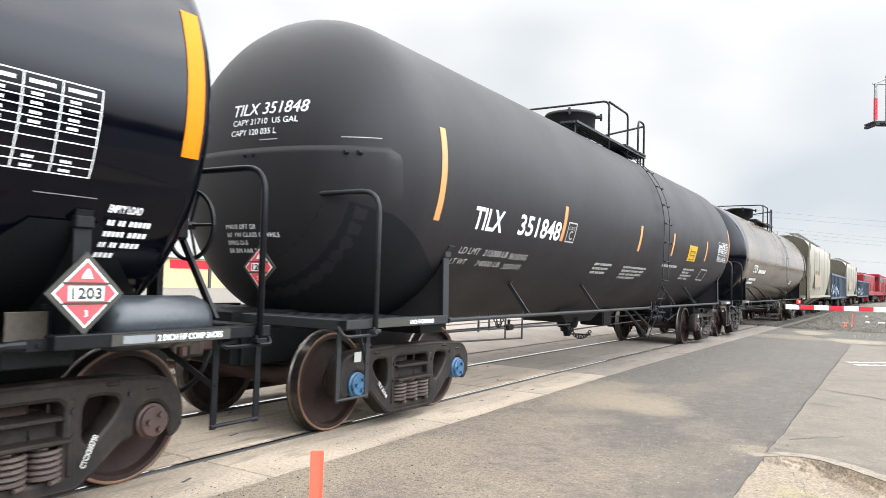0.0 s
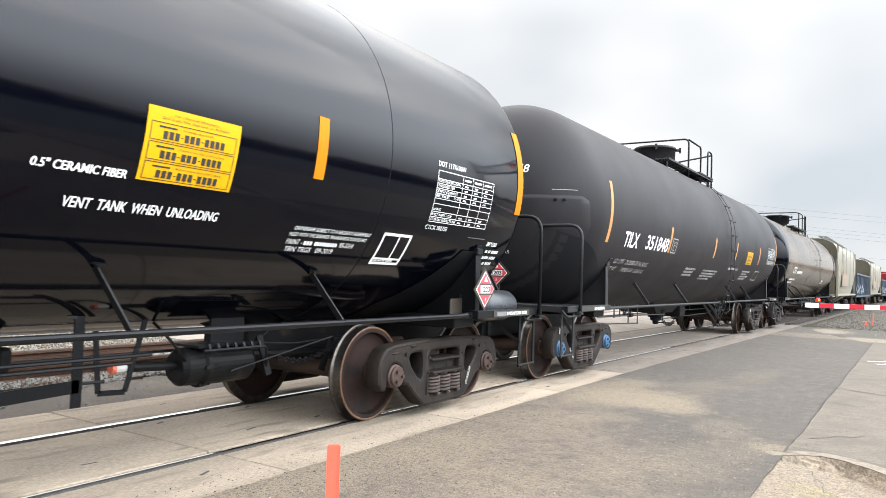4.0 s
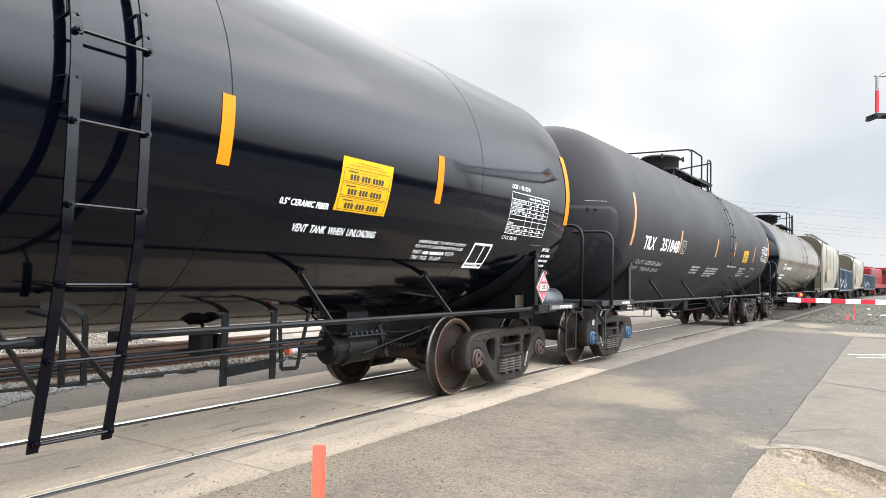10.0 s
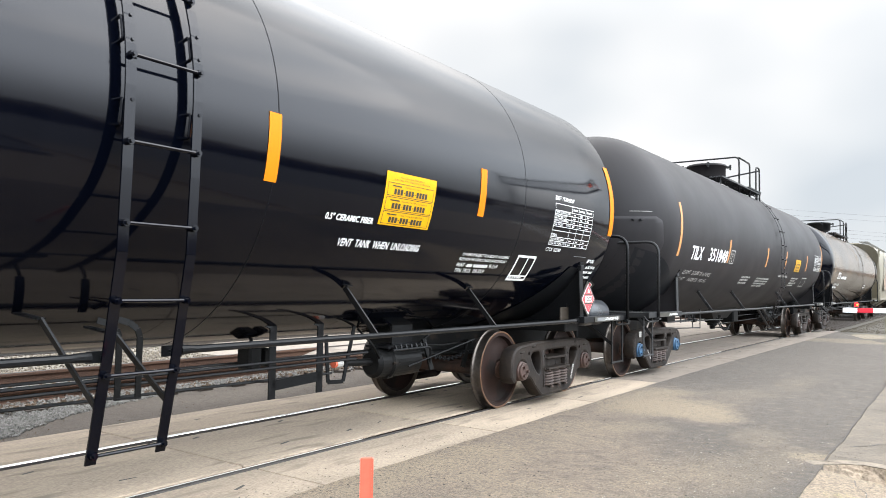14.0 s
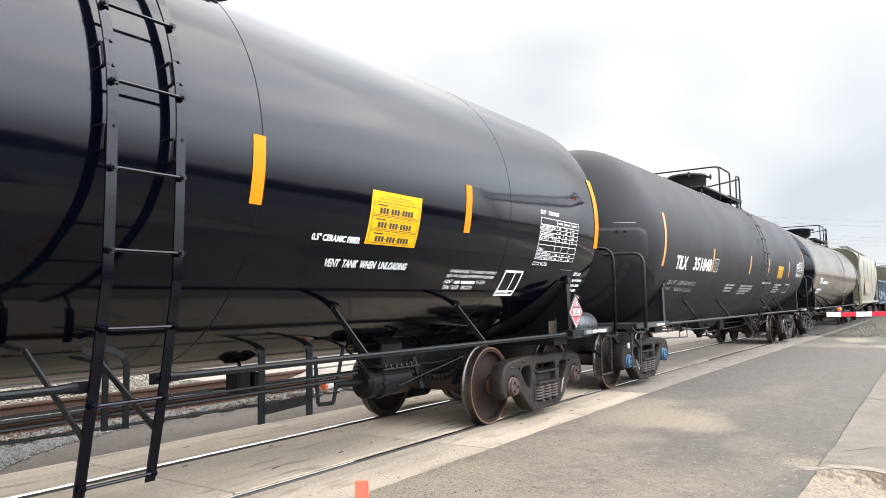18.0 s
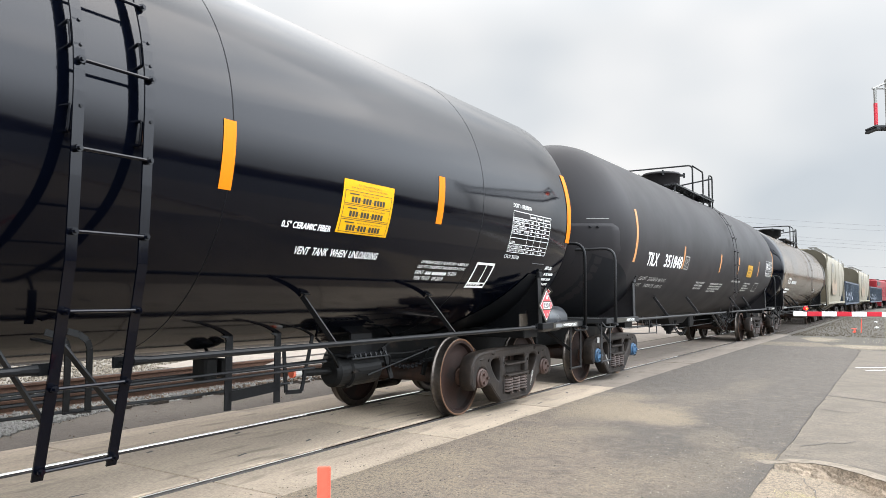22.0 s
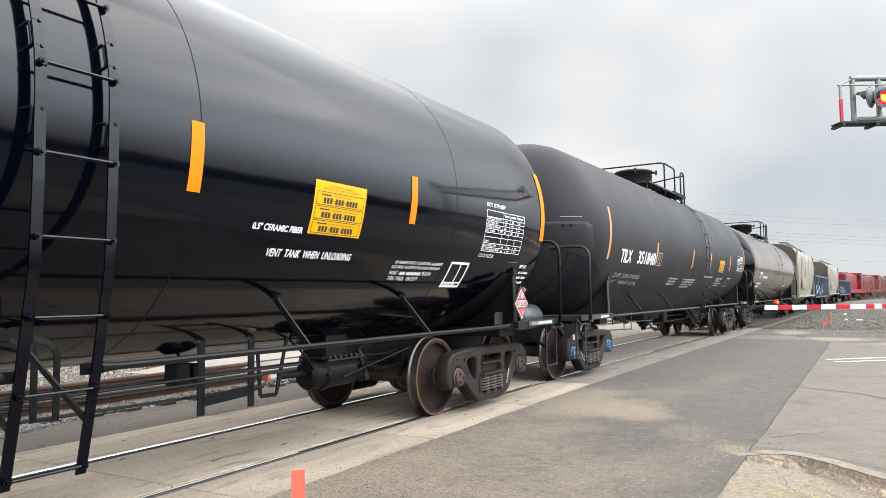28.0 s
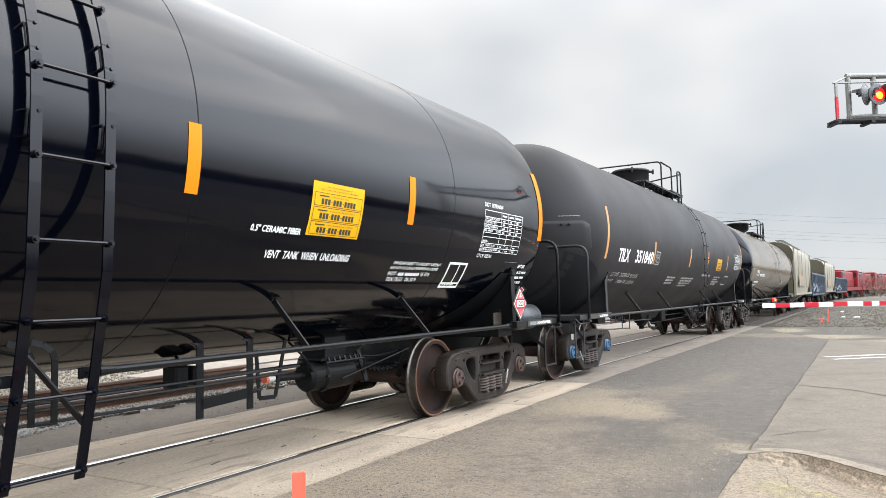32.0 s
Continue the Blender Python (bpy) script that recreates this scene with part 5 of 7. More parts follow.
def under_gear(car, radius, zc, steel, gloss):
    """Bottom outlet, brake rods and pipes with their hangers, brake cylinder and control valve."""
    bot = zc - radius
    if gloss:
        bm = lathe(bmesh.new(), [(bot - 0.30, 0.0), (bot - 0.30, 0.10), (bot - 0.16, 0.12), (bot - 0.14, 0.20), (bot + 0.06, 0.26)], 20, "Z", closed=False)
        box(bm, -0.28, 0.28, -0.42, 0.42, bot - 0.06, bot + 0.05, 0.02)
    else:
        bm = lathe(bmesh.new(), [(0.50, 0.0), (0.50, 0.06), (0.57, 0.07), (0.59, 0.12), (0.64, 0.12), (0.66, 0.17), (0.84, 0.22)], 20, "Z", (0.35, -0.72, 0), closed=False)
        for s in (-1, 1):
            rod(bm, (0.35, -0.72 + s * 0.10, 0.58), (0.35, -0.72 + s * 0.10, 0.68), 0.018, 6)
        lows = [bm.verts.new(v) for v in ((-0.3, -1.15, 0.76), (0.5, -1.15, 0.76), (0.5, 0.05, 0.76), (-0.3, 0.05, 0.76))]
        tops = [bm.verts.new(v) for v in ((-0.4, -1.75, 1.05), (0.6, -1.75, 1.05), (0.6, 0.65, 1.05), (-0.4, 0.65, 1.05))]
        bm.faces.new(lows[::-1])
        for k in range(4):
            bm.faces.new((lows[k], lows[(k + 1) % 4], tops[(k + 1) % 4], tops[k]))
        box(bm, -0.05, 0.45, 0.9, 1.35, 0.62, 0.98, 0.03)
        rod(bm, (0.35, -0.72, 0.54), (0.75, -0.60, 0.54), 0.014, 6)
    part("bottom_outlet", bm, GREASY, car, "black outlet valve under the tank")
    hooks = []
    if gloss:
        runs = [((0.90, -5.2, 0.80), (0.90, 3.35, 0.83)), ((0.60, -5.2, 0.71), (0.60, 3.2, 0.63)), ((0.2, -6.0, 0.75), (0.2, 6.0, 0.75)), ((0.90, -5.2, 0.755), (0.90, 3.2, 0.785))]
        hangers = [(0.70, 2.40, 1.10, 0.495), (0.70, 2.945, 1.10, 0.495), (0.70, -3.1, 1.10, 0.60), (0.70, -1.5, 1.10, 0.60)]
    else:
        runs = [((1.0, -5.9, 0.73), (1.0, -3.93, 0.675)), ((1.0, -5.9, 0.85), (1.0, -2.2, 0.80)), ((0.35, -0.5, 0.60), (0.35, 4.2, 0.64)), ((0.2, -6.0, 0.75), (0.2, 6.0, 0.75))]
        hangers = [(1.0, -5.13, 1.04, 0.81), (1.0, -4.86, 1.04, 0.82), (1.0, -4.41, 1.0, 0.69), (1.0, -3.91, 1.05, 0.66), (0.9, 2.6, 1.1, 0.72), (0.9, 4.2, 1.1, 0.72)]
        part("angle_cock", rod(boxes((0.96, 1.04, -4.40, -4.22, 0.80, 0.88), bevel=0.02), (1.0, -4.31, 0.86), (1.0, -4.31, 0.94), 0.02, 8), GREASY, car)
        # black boxes round the stub sills, added to darken the space under the ends
        part("stub_sill", boxes((-0.36, 0.36, 4.75, 8.3, 0.60, 0.93), (-0.9, 0.9, 6.45, 7.05, 0.72, 1.1), bevel=0.02), GREASY, car, "black sill box added to darken under the tank end")
        part("stub_sill", boxes((-0.36, 0.36, -8.3, -5.2, 0.60, 0.93), bevel=0.02), GREASY, car, "black sill box added to darken under the tank end")
    for a, b in runs:
        part("brake_pipe", pipe(bmesh.new(), [a, b], 0.0115, 6), steel, car)
    for x, y, z1, z0 in hangers:
        bm = bar(bmesh.new(), (x, y, z1), (x, y, z0), 0.07 if gloss else 0.03, 0.012, (1, 0, 0))
        if gloss:
            pts = [(x - 0.04, y - 0.26, 1.135), (x, y - 0.10, 1.125), (x, y - 0.02, 1.10), (x, y, 1.05)]
            for a, b in zip(pts, pts[1:]):
                bar(bm, a, b, 0.06, 0.014, (1, 0, 0.3))
        part("pipe_hanger", bm, steel, car)
    # brake cylinder with its slack adjuster near the +y truck
    yb, xb = (0.0, 0.55) if gloss else (0.35, 0.40)
    bm = lathe(bmesh.new(), [(3.80, 0.0), (3.80, 0.11), (3.84, 0.145), (3.98, 0.150), (4.00, 0.172), (4.04, 0.172), (4.05, 0.158), (4.46, 0.155), (4.51, 0.12), (4.53, 0.0)], 28, "Y", (xb, yb, 0.665), closed=False)
    cylinder = part("brake_cylinder", bm, GREASY, car, "greasy black brake cylinder")
    for k in range(6):
        a = k * math.tau / 6
        x, z = xb + 0.16 * math.cos(a), 0.665 + 0.16 * math.sin(a)
        part("bolt", rod(bmesh.new(), (x, 3.97 + yb, z), (x, 4.07 + yb, z), 0.014, 6), GREASY, cylinder)
    part("slack_adjuster", rod(bmesh.new(), (xb, 3.40 + yb, 0.70), (xb, 3.85 + yb, 0.68), 0.035, 12), GREASY, car)
    bm = boxes((xb - 0.015, xb + 0.015, 4.12 + yb, 4.46 + yb, 0.80, 1.16), (xb - 0.15, xb + 0.15, 3.9 + yb, 4.5 + yb, 0.815, 0.835))
    part("cylinder_bracket", bm, steel, car)
    if gloss:
        part("hanger_tie", bar(bmesh.new(), (0.70, 2.40, 0.605), (0.70, 2.96, 0.635), 0.085, 0.012, (1, 0, 0)), steel, car)
        bm = rod(bmesh.new(), (0.55, 3.275, 0.70), (0.55, 3.305, 0.70), 0.036, 12)
        part("adjuster_tag", bm, HOSE_MARK, car, "orange tag on the brake rod")
        bm = rod(bmesh.new(), (0.55, 3.305, 0.70), (0.55, 3.385, 0.70), 0.038, 12)
        part("adjuster_tag", bm, LETTER_DULL, car, "white label on the brake rod")
        bm = bmesh.new()
        pts = [(0.60, 3.12, 0.98), (0.60, 3.16, 0.55), (0.60, 3.36, 0.54), (0.60, 3.50, 1.05)]
        for a, b in zip(pts, pts[1:]):
            bar(bm, a, b, 0.038, 0.012, (1, 0, 0))
        part("safety_hanger", bm, steel, car)
        bm = boxes((0.22, 0.40, 2.42, 2.56, 0.70, 0.90), (0.20, 0.42, 2.59, 2.68, 0.72, 0.88), (0.25, 0.35, 2.54, 2.60, 0.74, 0.86), (0.27, 0.31, 2.50, 2.54, 0.9, 1.02), bevel=0.02)
        part("control_valve", bm, GREASY, car)
        # looped guard straps behind the ladder
        for y in (0.88, 1.02):
            bm = bmesh.new()
            pts = [(0.97, y - 0.13, 1.20), (0.99, y - 0.07, 1.18), (1.0, y - 0.02, 1.14), (1.0, y, 1.09), (1.0, y, 0.70)]
            for a, b in zip(pts, pts[1:]):
                bar(bm, a, b, 0.040, 0.010, (1, 0, 0.2))
            part("guard_strap", bm, GREASY, car)
        part("strap_tie", rod(bmesh.new(), (1.0, 0.86, 0.71), (1.0, 1.04, 0.70), 0.008, 6), steel, car)
    else:
        for k in range(20):
            u = k / 19
            at = (0.75, -1.75 + 1.1 * u, 0.80 - 0.28 * math.sin(u * 2.4) ** 0.8)
            part("chain_link", lathe(bmesh.new(), [(-0.007, 0.020), (0.007, 0.020), (0.007, 0.034), (-0.007, 0.034), (-0.007, 0.020)], 8, "XY"[k % 2], at, closed=False), steel, car)
        for k in range(9):
            part("chain_link", lathe(bmesh.new(), [(-0.006, 0.016), (0.006, 0.016), (0.006, 0.028), (-0.006, 0.028), (-0.006, 0.016)], 8, "XY"[k % 2], (1.0, -4.72 + 0.03 * k, 0.99 - 0.13 * math.sin(k * 0.39)), closed=False), steel, car)
    part("brake_rod", pipe(bmesh.new(), [(0.72, 4.20 + yb, 0.62), (0.85, 5.25, 0.85)], 0.008, 6), steel, car, "bare steel brake rod")
    part("brake_rod", pipe(bmesh.new(), [(0.35, 4.5 + yb, 0.70), (0.30, 6.4, 0.60)], 0.03, 6), GREASY, car)
    part("release_rod", pipe(bmesh.new(), [(0.45, 4.6, 0.80), (0.52, 5.1, 0.77), (0.50, 5.9, 0.80)], 0.010, 6, 0.1), GREASY, car)
    # brake levers, the chain that hangs between them, pipework and the ribbed cage over the cylinder
    for k in range(16):
        u = k / 15
        at = (0.60, 4.85 + 0.62 * u, 0.665 + 0.02 * u - 0.05 * math.sin(math.pi * u))
        part("chain_link", lathe(bmesh.new(), [(-0.005, 0.014), (0.005, 0.014), (0.005, 0.026), (-0.005, 0.026), (-0.005, 0.014)], 8, "XZ"[k % 2], at, closed=False), steel, car)
    bm = bar(bmesh.new(), (0.62, 5.5, 0.82), (0.58, 5.42, 0.50), 0.07, 0.022, (1, 0, 0))
    rod(bm, (0.55, 5.5, 0.80), (0.67, 5.5, 0.80), 0.02, 8)
    part("brake_lever", bm, GREASY, car)
    part("brake_lever", bar(bmesh.new(), (xb + 0.10, 4.55 + yb, 0.88), (xb + 0.16, 4.62 + yb, 0.55), 0.06, 0.02, (1, 0, 0)), GREASY, car)
    for k in range(7):
        y = 3.98 + yb + 0.085 * k
        part("cage_rib", bar(bmesh.new(), (xb + 0.19, y, 0.80), (xb + 0.17, y, 0.845), 0.02, 0.012, (1, 0, 0)), steel, cylinder)
    part("cage_rail", pipe(bmesh.new(), [(xb + 0.19, 3.92 + yb, 0.80), (xb + 0.19, 4.56 + yb, 0.80), (xb + 0.15, 4.60 + yb, 0.62)], 0.012, 6, 0.05), steel, cylinder)
    part("air_pipe", pipe(bmesh.new(), [(xb + 0.02, 4.5 + yb, 0.78), (xb + 0.05, 4.75 + yb, 0.93), (0.30, 5.2, 0.95), (0.30, 5.9, 0.92)], 0.014, 8, 0.1), GREASY, car, "black air pipe", smooth=True)
    part("air_pipe", pipe(bmesh.new(), [(xb + 0.10, 3.82 + yb, 0.72), (xb + 0.12, 3.70 + yb, 0.86), (xb, 3.60 + yb, 1.02)], 0.012, 8, 0.05), GREASY, car, "black air pipe", smooth=True)


def tank_car(style, label):
    """A tank car, its middle on the rails at the origin. Two kinds: gloss black, and matt grey-black."""
    gloss = style != "matt"
    radius, zc = (1.575, 2.50) if gloss else (1.63, 2.54)
    paint, steel = {"gloss": GLOSS_BLACK, "dusty": DUSTY_SHEEN, "matt": MATT_BLACK}[style], BLACK_STEEL if gloss else WORN_STEEL
    car = holder("tank_car", label, "tank car", "cars of the train")
    half = 8.715
    straight, head = (7.54, 0.50) if gloss else (7.08, 1.02)
    shell = part("tank", tank_shell(radius, straight, head, zc, 1.0 if gloss else 0.9), paint, car, "glossy black tank jacket" if gloss else "matt charcoal tank jacket", smooth=True)
    # jacket seams: narrow raised bands right round
    for y in ((-5.1, -1.6, 1.62, 5.1) if gloss else ()):
        bm = lathe(bmesh.new(), [(y - 0.0055, radius - 0.004), (y - 0.0045, radius + 0.0010), (y + 0.0045, radius + 0.0010), (y + 0.0055, radius - 0.004)], 96, "Y", (0, 0, zc), closed=False)
        part("jacket_seam", bm, SEAM_LINE, shell, smooth=True)
    for e in (1, -1):
        car_end(car, e, radius, zc, steel, half, straight, head, gloss)
        truck(car, e * 6.74, "rust" if gloss or e > 0 else "blue")
    lad = (0.50, 0.925) if gloss else (0.56, 0.93)
    ladder(car, *lad, radius, zc, paint, [3.48, 3.12, 2.667, 2.193, 1.755, 1.337, 0.93, 0.49] if gloss else [3.6, 3.3, 2.95, 2.6, 2.25, 1.9, 1.55, 1.2, 0.85, 0.5], 0.44, 84, style == "gloss")
    pipe_sill(car, 1.46, 1.035, lad[1] - 0.03, 6.70, steel)
    pipe_sill(car, 1.46, 1.03, -6.70, lad[0] + 0.04, steel)
    pipe_sill(car, -1.46, 1.03, -6.70, 6.70, steel)
    for y in (2.80, 4.66, -2.7, -4.7) if gloss else (-4.70, -2.25, 2.35, 4.15):
        side_brace(car, y, radius, zc, 1, steel)
    for y in (-4.6, -2.3, 2.3, 4.6):
        side_brace(car, y, radius, zc, -1, steel)
    valve_housing(car, steel, radius, zc)
    under_gear(car, radius, zc, steel, gloss)
    for e in (1, -1):
        if style == "gloss":
            frame_lettering(car, e * 6.74, "CTCX302750", (0.42, 0.245), (0.50, 0.43), 0.034)
        elif style == "matt":
            frame_lettering(car, e * 6.74, "TILX 351848", (-0.60, 0.44), (-0.46, 0.28), 0.03)
            part("truck_tag", facing_x(flat_boxes((0, 0, 0.10, 0.09)), 1.1560, e * 6.74 - 0.96, 0.665), LETTER_DULL, car, "small pale tag on the truck")

    def on_side(name, bm, y, angle, mat, lbl="", proud=0.004):
        return part(name, wrapped(bm, y, angle, radius, zc, proud), mat, shell, lbl)

    def tape(y, a0, a1, w=0.105, mat=AMBER):
        on_side("reflective_tape", flat_boxes((0, 0, w, radians(a1 - a0) * radius)), y, a0, mat, "vertical strip of amber reflective tape")

    def words(text, y, angle, h, w, slant=0.0, mat=LETTER, bold=0.0):
        on_side("stencil", lettering(text, h, w, slant, bold), y, angle, mat, "white stencil " + text)

    def yellow_notice(y, angle, w, h):
        base = on_side("notice", flat_boxes((0, 0, w, h)), y, angle, YELLOW, "yellow emergency notice with black print")
        t = []
        e = w * 0.04
        for k in (0.0, 0.265, 0.53):
            t += [(e, h * (0.03 + k), w - e, h * (0.04 + k)), (e, h * (0.265 + k), w - e, h * (0.275 + k)), (e, h * (0.03 + k), e + w * 0.008, h * (0.27 + k)), (w - e - w * 0.008, h * (0.03 + k), w - e, h * (0.27 + k))]
            u = w * 0.17
            for i in range(12):
                if i in (3, 7):
                    t.append((u, h * (0.105 + k), u + w * 0.028, h * (0.120 + k)))
                    u += w * 0.04
                else:
                    t.append((u, h * (0.062 + k), u + w * 0.044, h * (0.168 + k)))
                    u += w * 0.059
            t.append((w * 0.12, h * (0.205 + k), w * 0.30, h * (0.228 + k)))
        for text, k in (("- Within Canada Only (Call Collect)", 0.0), ("- Outside the USA (Call Collect)", 0.265), ("- Within the USA", 0.53)):
            bm = wrapped(lettering(text, h * 0.03, w * (0.52 if len(text) > 20 else 0.36)), y + w * 0.33, angle + math.degrees(h * (0.202 + k) / radius), radius, zc, 0.0065)
            part("print", bm, PRINT, base, "black print " + text)
        for text, u, v, q in (("For Chemical Emergency", 0.26, 0.905, 0.48), ("Spill, Leak, Fire, Exposure, or Accident", 0.14, 0.85, 0.72)):
            bm = wrapped(lettering(text, h * 0.034, w * q, 0.2), y + w * u, angle + math.degrees(h * v / radius), radius, zc, 0.0065)
            part("print", bm, PRINT, base, "black print " + text)
        part("print", wrapped(flat_boxes(*t), y, angle, radius, zc, 0.0065), PRINT, base, "black bars of print")

    def test_table(y, angle, w, h):
        t, lw = [], 0.006
        cols = (0, 0.42, 0.60, 0.79, 1.0)
        rows = (0, 0.10, 0.205, 0.36, 0.465, 0.56, 0.66, 0.755, 0.845, 1.0)
        for c in cols:
            t.append((c * w - lw / 2, 0, c * w + lw / 2, h))
        for r in rows:
            t.append((0, r * h - lw / 2, w, r * h + lw / 2))
        on_side("test_table", flat_boxes(*t), y, angle, LETTER, "white ruled test table")
        lines = ["STUB SILL INSPECTION", "BUILT INSPECTION", "LINING", "", "REL VALVE     75 PSI", "SERVICE EQUIPMENT", "THICKNESS TEST", "TANK QUALIFICATION"]
        for r, text in zip(rows, lines):
            if text:
                words(text, y + 0.015, angle + math.degrees((r + 0.025) * h / radius), 0.026, min(w * 0.40, len(text) * 0.0215), 0.0)
        t = []
        for r in (0, 1, 4, 5, 6, 7):
            for c in (1, 2, 3):
                u = (cols[c] + 0.045) * w
                t.append((u, (rows[r] + 0.025) * h, u + 0.065, (rows[r] + 0.060) * h))
        for c in (1, 2, 3):
            t.append(((cols[c] + 0.03) * w, 0.90 * h, (cols[c + 1] - 0.03) * w, 0.945 * h))
        for r in t:
            m = max(2, round((r[2] - r[0]) / 0.022))
            d = (r[2] - r[0]) / m
            on_side("table_entry", flat_boxes(*[(r[0] + i * d, r[1], r[0] + (i + 0.62) * d, r[3]) for i in range(m)]), y, angle, LETTER, "white bars of a small entry")

    if style == "dusty":
        # dark shells over both ends put their darker reflection into the colour
        for e in (-1, 1):
            prof = [(e * (7.20 + 0.34 * k / 4), radius + 0.012) for k in range(5)] + [(e * (straight + (head + 0.012) * math.sin(math.pi / 2 * k / 12)), max(0.001, radius * math.cos(math.pi / 2 * k / 12)) + 0.012 * math.cos(math.pi / 2 * k / 12)) for k in range(1, 13)]
            part("tank_end", lathe(bmesh.new(), prof, 96, "Y", (0, 0, zc), closed=False), GLOSS_BLACK, shell, "tank end, its darker reflection put into the colour", smooth=True)
        words("CTCX", -5.9, -20.0, 0.24, 0.72, 0.0)
        on_side("stencil", bars_of_text([[0.16, 0.16, 0.16, 0.16, 0.16, 0.16]], 0.2), -4.9, -20.0, LETTER, "white bars of the car's number")
        on_side("stencil", bars_of_text([[0.25, 0.3, 0.2, 0.3], [0.3, 0.3, 0.25]], 0.13), -6.0, -30, LETTER, "white bars of load data")
        on_side("stencil", bars_of_text([[0.3, 0.3], [0.25, 0.4]], 0.1), 3.2, -28, LETTER, "white bars of small stencil")
    elif gloss:
        for y, a0, a1, w in ((1.535, -13.8, 3.1, 0.108), (4.19, -13.7, 3.2, 0.108), (7.45, -12.8, 21.8, 0.128), (-1.6, -14, 2, 0.105), (-4.2, -14, 2, 0.105), (-7.46, -13, 20, 0.12), (-3.3, -14, 2, 0.1)):
            tape(y, a0, a1, w)
        yellow_notice(2.775, -20.9, 0.685, 0.442)
        words('0.5" CERAMIC FIBER', 2.178, -21.1, 0.048, 0.54, 0.12, bold=0.0015)
        words("VENT  TANK  WHEN  UNLOADING", 2.397, -28.6, 0.064, 1.045, 0.12, bold=0.0015)
        words("OWNERSHIP SUBJECT TO A SECURITY AGREEMENT", 4.166, -28.6, 0.032, 0.91, 0.12)
        words("FILED WITH THE SURFACE TRANSPORTATION BOARD", 4.14, -30.5, 0.032, 0.91, 0.12)
        words("PAINT -", 4.143, -33.1, 0.045, 0.17, 0.12)
        on_side("stencil", bars_of_text([[0.10, 0.27]], 0.06), 4.33, -33.1, LETTER, "white bars of paint data")
        words("95-3314", 4.745, -33.1, 0.045, 0.17, 0.12)
        words("TRN TRGS   09-2019", 4.16, -35.5, 0.045, 0.54, 0.12)
        t = []
        W, H, f = 0.425, radians(12.0) * radius, 0.028
        t += [(0, 0, W, f), (0, H - f, W, H), (0, 0, f, H), (W - f, 0, W, H), (0, 0.055, W, 0.075), (W * 0.55, 0.075, W * 0.55 + 0.018, H)]
        on_side("stencil_frame", flat_boxes(*t), 5.245, -38.4, LETTER, "white stencil frame with an empty field")
        on_side("stencil", bars_of_text([[0.05, 0.05, 0.04, 0.10]], 0.035), 5.285, -37.2, LETTER, "white bars of small print")
        test_table(5.825, -20.6, 1.07, 0.487)
        words("DOT 117R100W", 5.815, -1.4, 0.048, 0.50, 0.0)
        words("CTCX 302750", 5.805, -23.4, 0.042, 0.38, 0.0)
        words("EMPTY LOAD", 7.07, -27.3, 0.046, 0.22, 0.15, bold=0.002)
        for k, row in enumerate(([0.05, 0.05, 0.15], [0.14, 0.13], [0.05, 0.05, 0.13], [0.13])):
            on_side("stencil", bars_of_text([row], 0.062), 7.08, -30.1 - 2.7 * k, LETTER, "white bars of small stencil", 0.02)
        on_side("stencil", flat_boxes((0, 0, 0.36, 0.007)), 6.62, -24.8, FADED, "faint stencil line")
        # lettering of the other half, seen on the farther car
        words("CTCX", -6.0, -14.5, 0.26, 0.62, 0.0)
        words("302750", -5.1, -14.5, 0.26, 1.05, 0.0)
        on_side("stencil", bars_of_text([[0.2, 0.35, 0.2, 0.3]], 0.14), -6.1, -27, LETTER, "white bars of load data")
        yellow_notice(-2.9, -21.0, 0.655, 0.445)
        placard(car, 1.500, 6.895, 1.308, "x", 0.205)
        part("placard_post", boxes((1.455, 1.485, 6.87, 6.92, 1.02, 1.50), bevel=0.004), steel, car)
        part("info_plate", boxes((1.255, 1.27, 6.60, 6.83, 1.04, 1.20), bevel=0.003), BRASS_PLATE, car, "weathered brown data plate")
        part("plate_bracket", boxes((1.245, 1.253, 6.80, 6.86, 1.02, 1.24)), steel, car)
        # air reservoir lying in the end platform
        bm = lathe(bmesh.new(), [(7.13, 0.0), (7.14, 0.09), (7.18, 0.15), (7.24, 0.172), (7.81, 0.172), (7.87, 0.15), (7.91, 0.09), (7.92, 0.0)], 36, "Y", (1.25, 0, 1.115), closed=False)
        part("air_reservoir", bm, GREY_RESERVOIR, car, "grey-black air reservoir on the end platform", smooth=True)
        bm = bmesh.new()
        lathe(bm, [(-0.012, 0.275), (0.012, 0.275), (0.012, 0.25), (-0.012, 0.25), (-0.012, 0.275)], 28, "Y", (0.70, 8.22, 1.80), closed=False)
        for k in range(5):
            a = k * math.tau / 5
            rod(bm, (0.70, 8.22, 1.80), (0.70 + 0.26 * math.cos(a), 8.22, 1.80 + 0.26 * math.sin(a)), 0.012, 6)
        rod(bm, (0.70, 7.85, 1.80), (0.70, 8.25, 1.80), 0.035, 8)
        box(bm, 0.60, 0.80, 8.02, 8.14, 1.68, 1.92, 0.02)
        bar(bm, (0.72, 8.12, 1.72), (1.05, 8.20, 1.10), 0.05, 0.03, (0, 1, 0))
        bar(bm, (0.62, 8.0, 1.75), (0.62, 8.0, 1.05), 0.10, 0.05, (0, 1, 0))
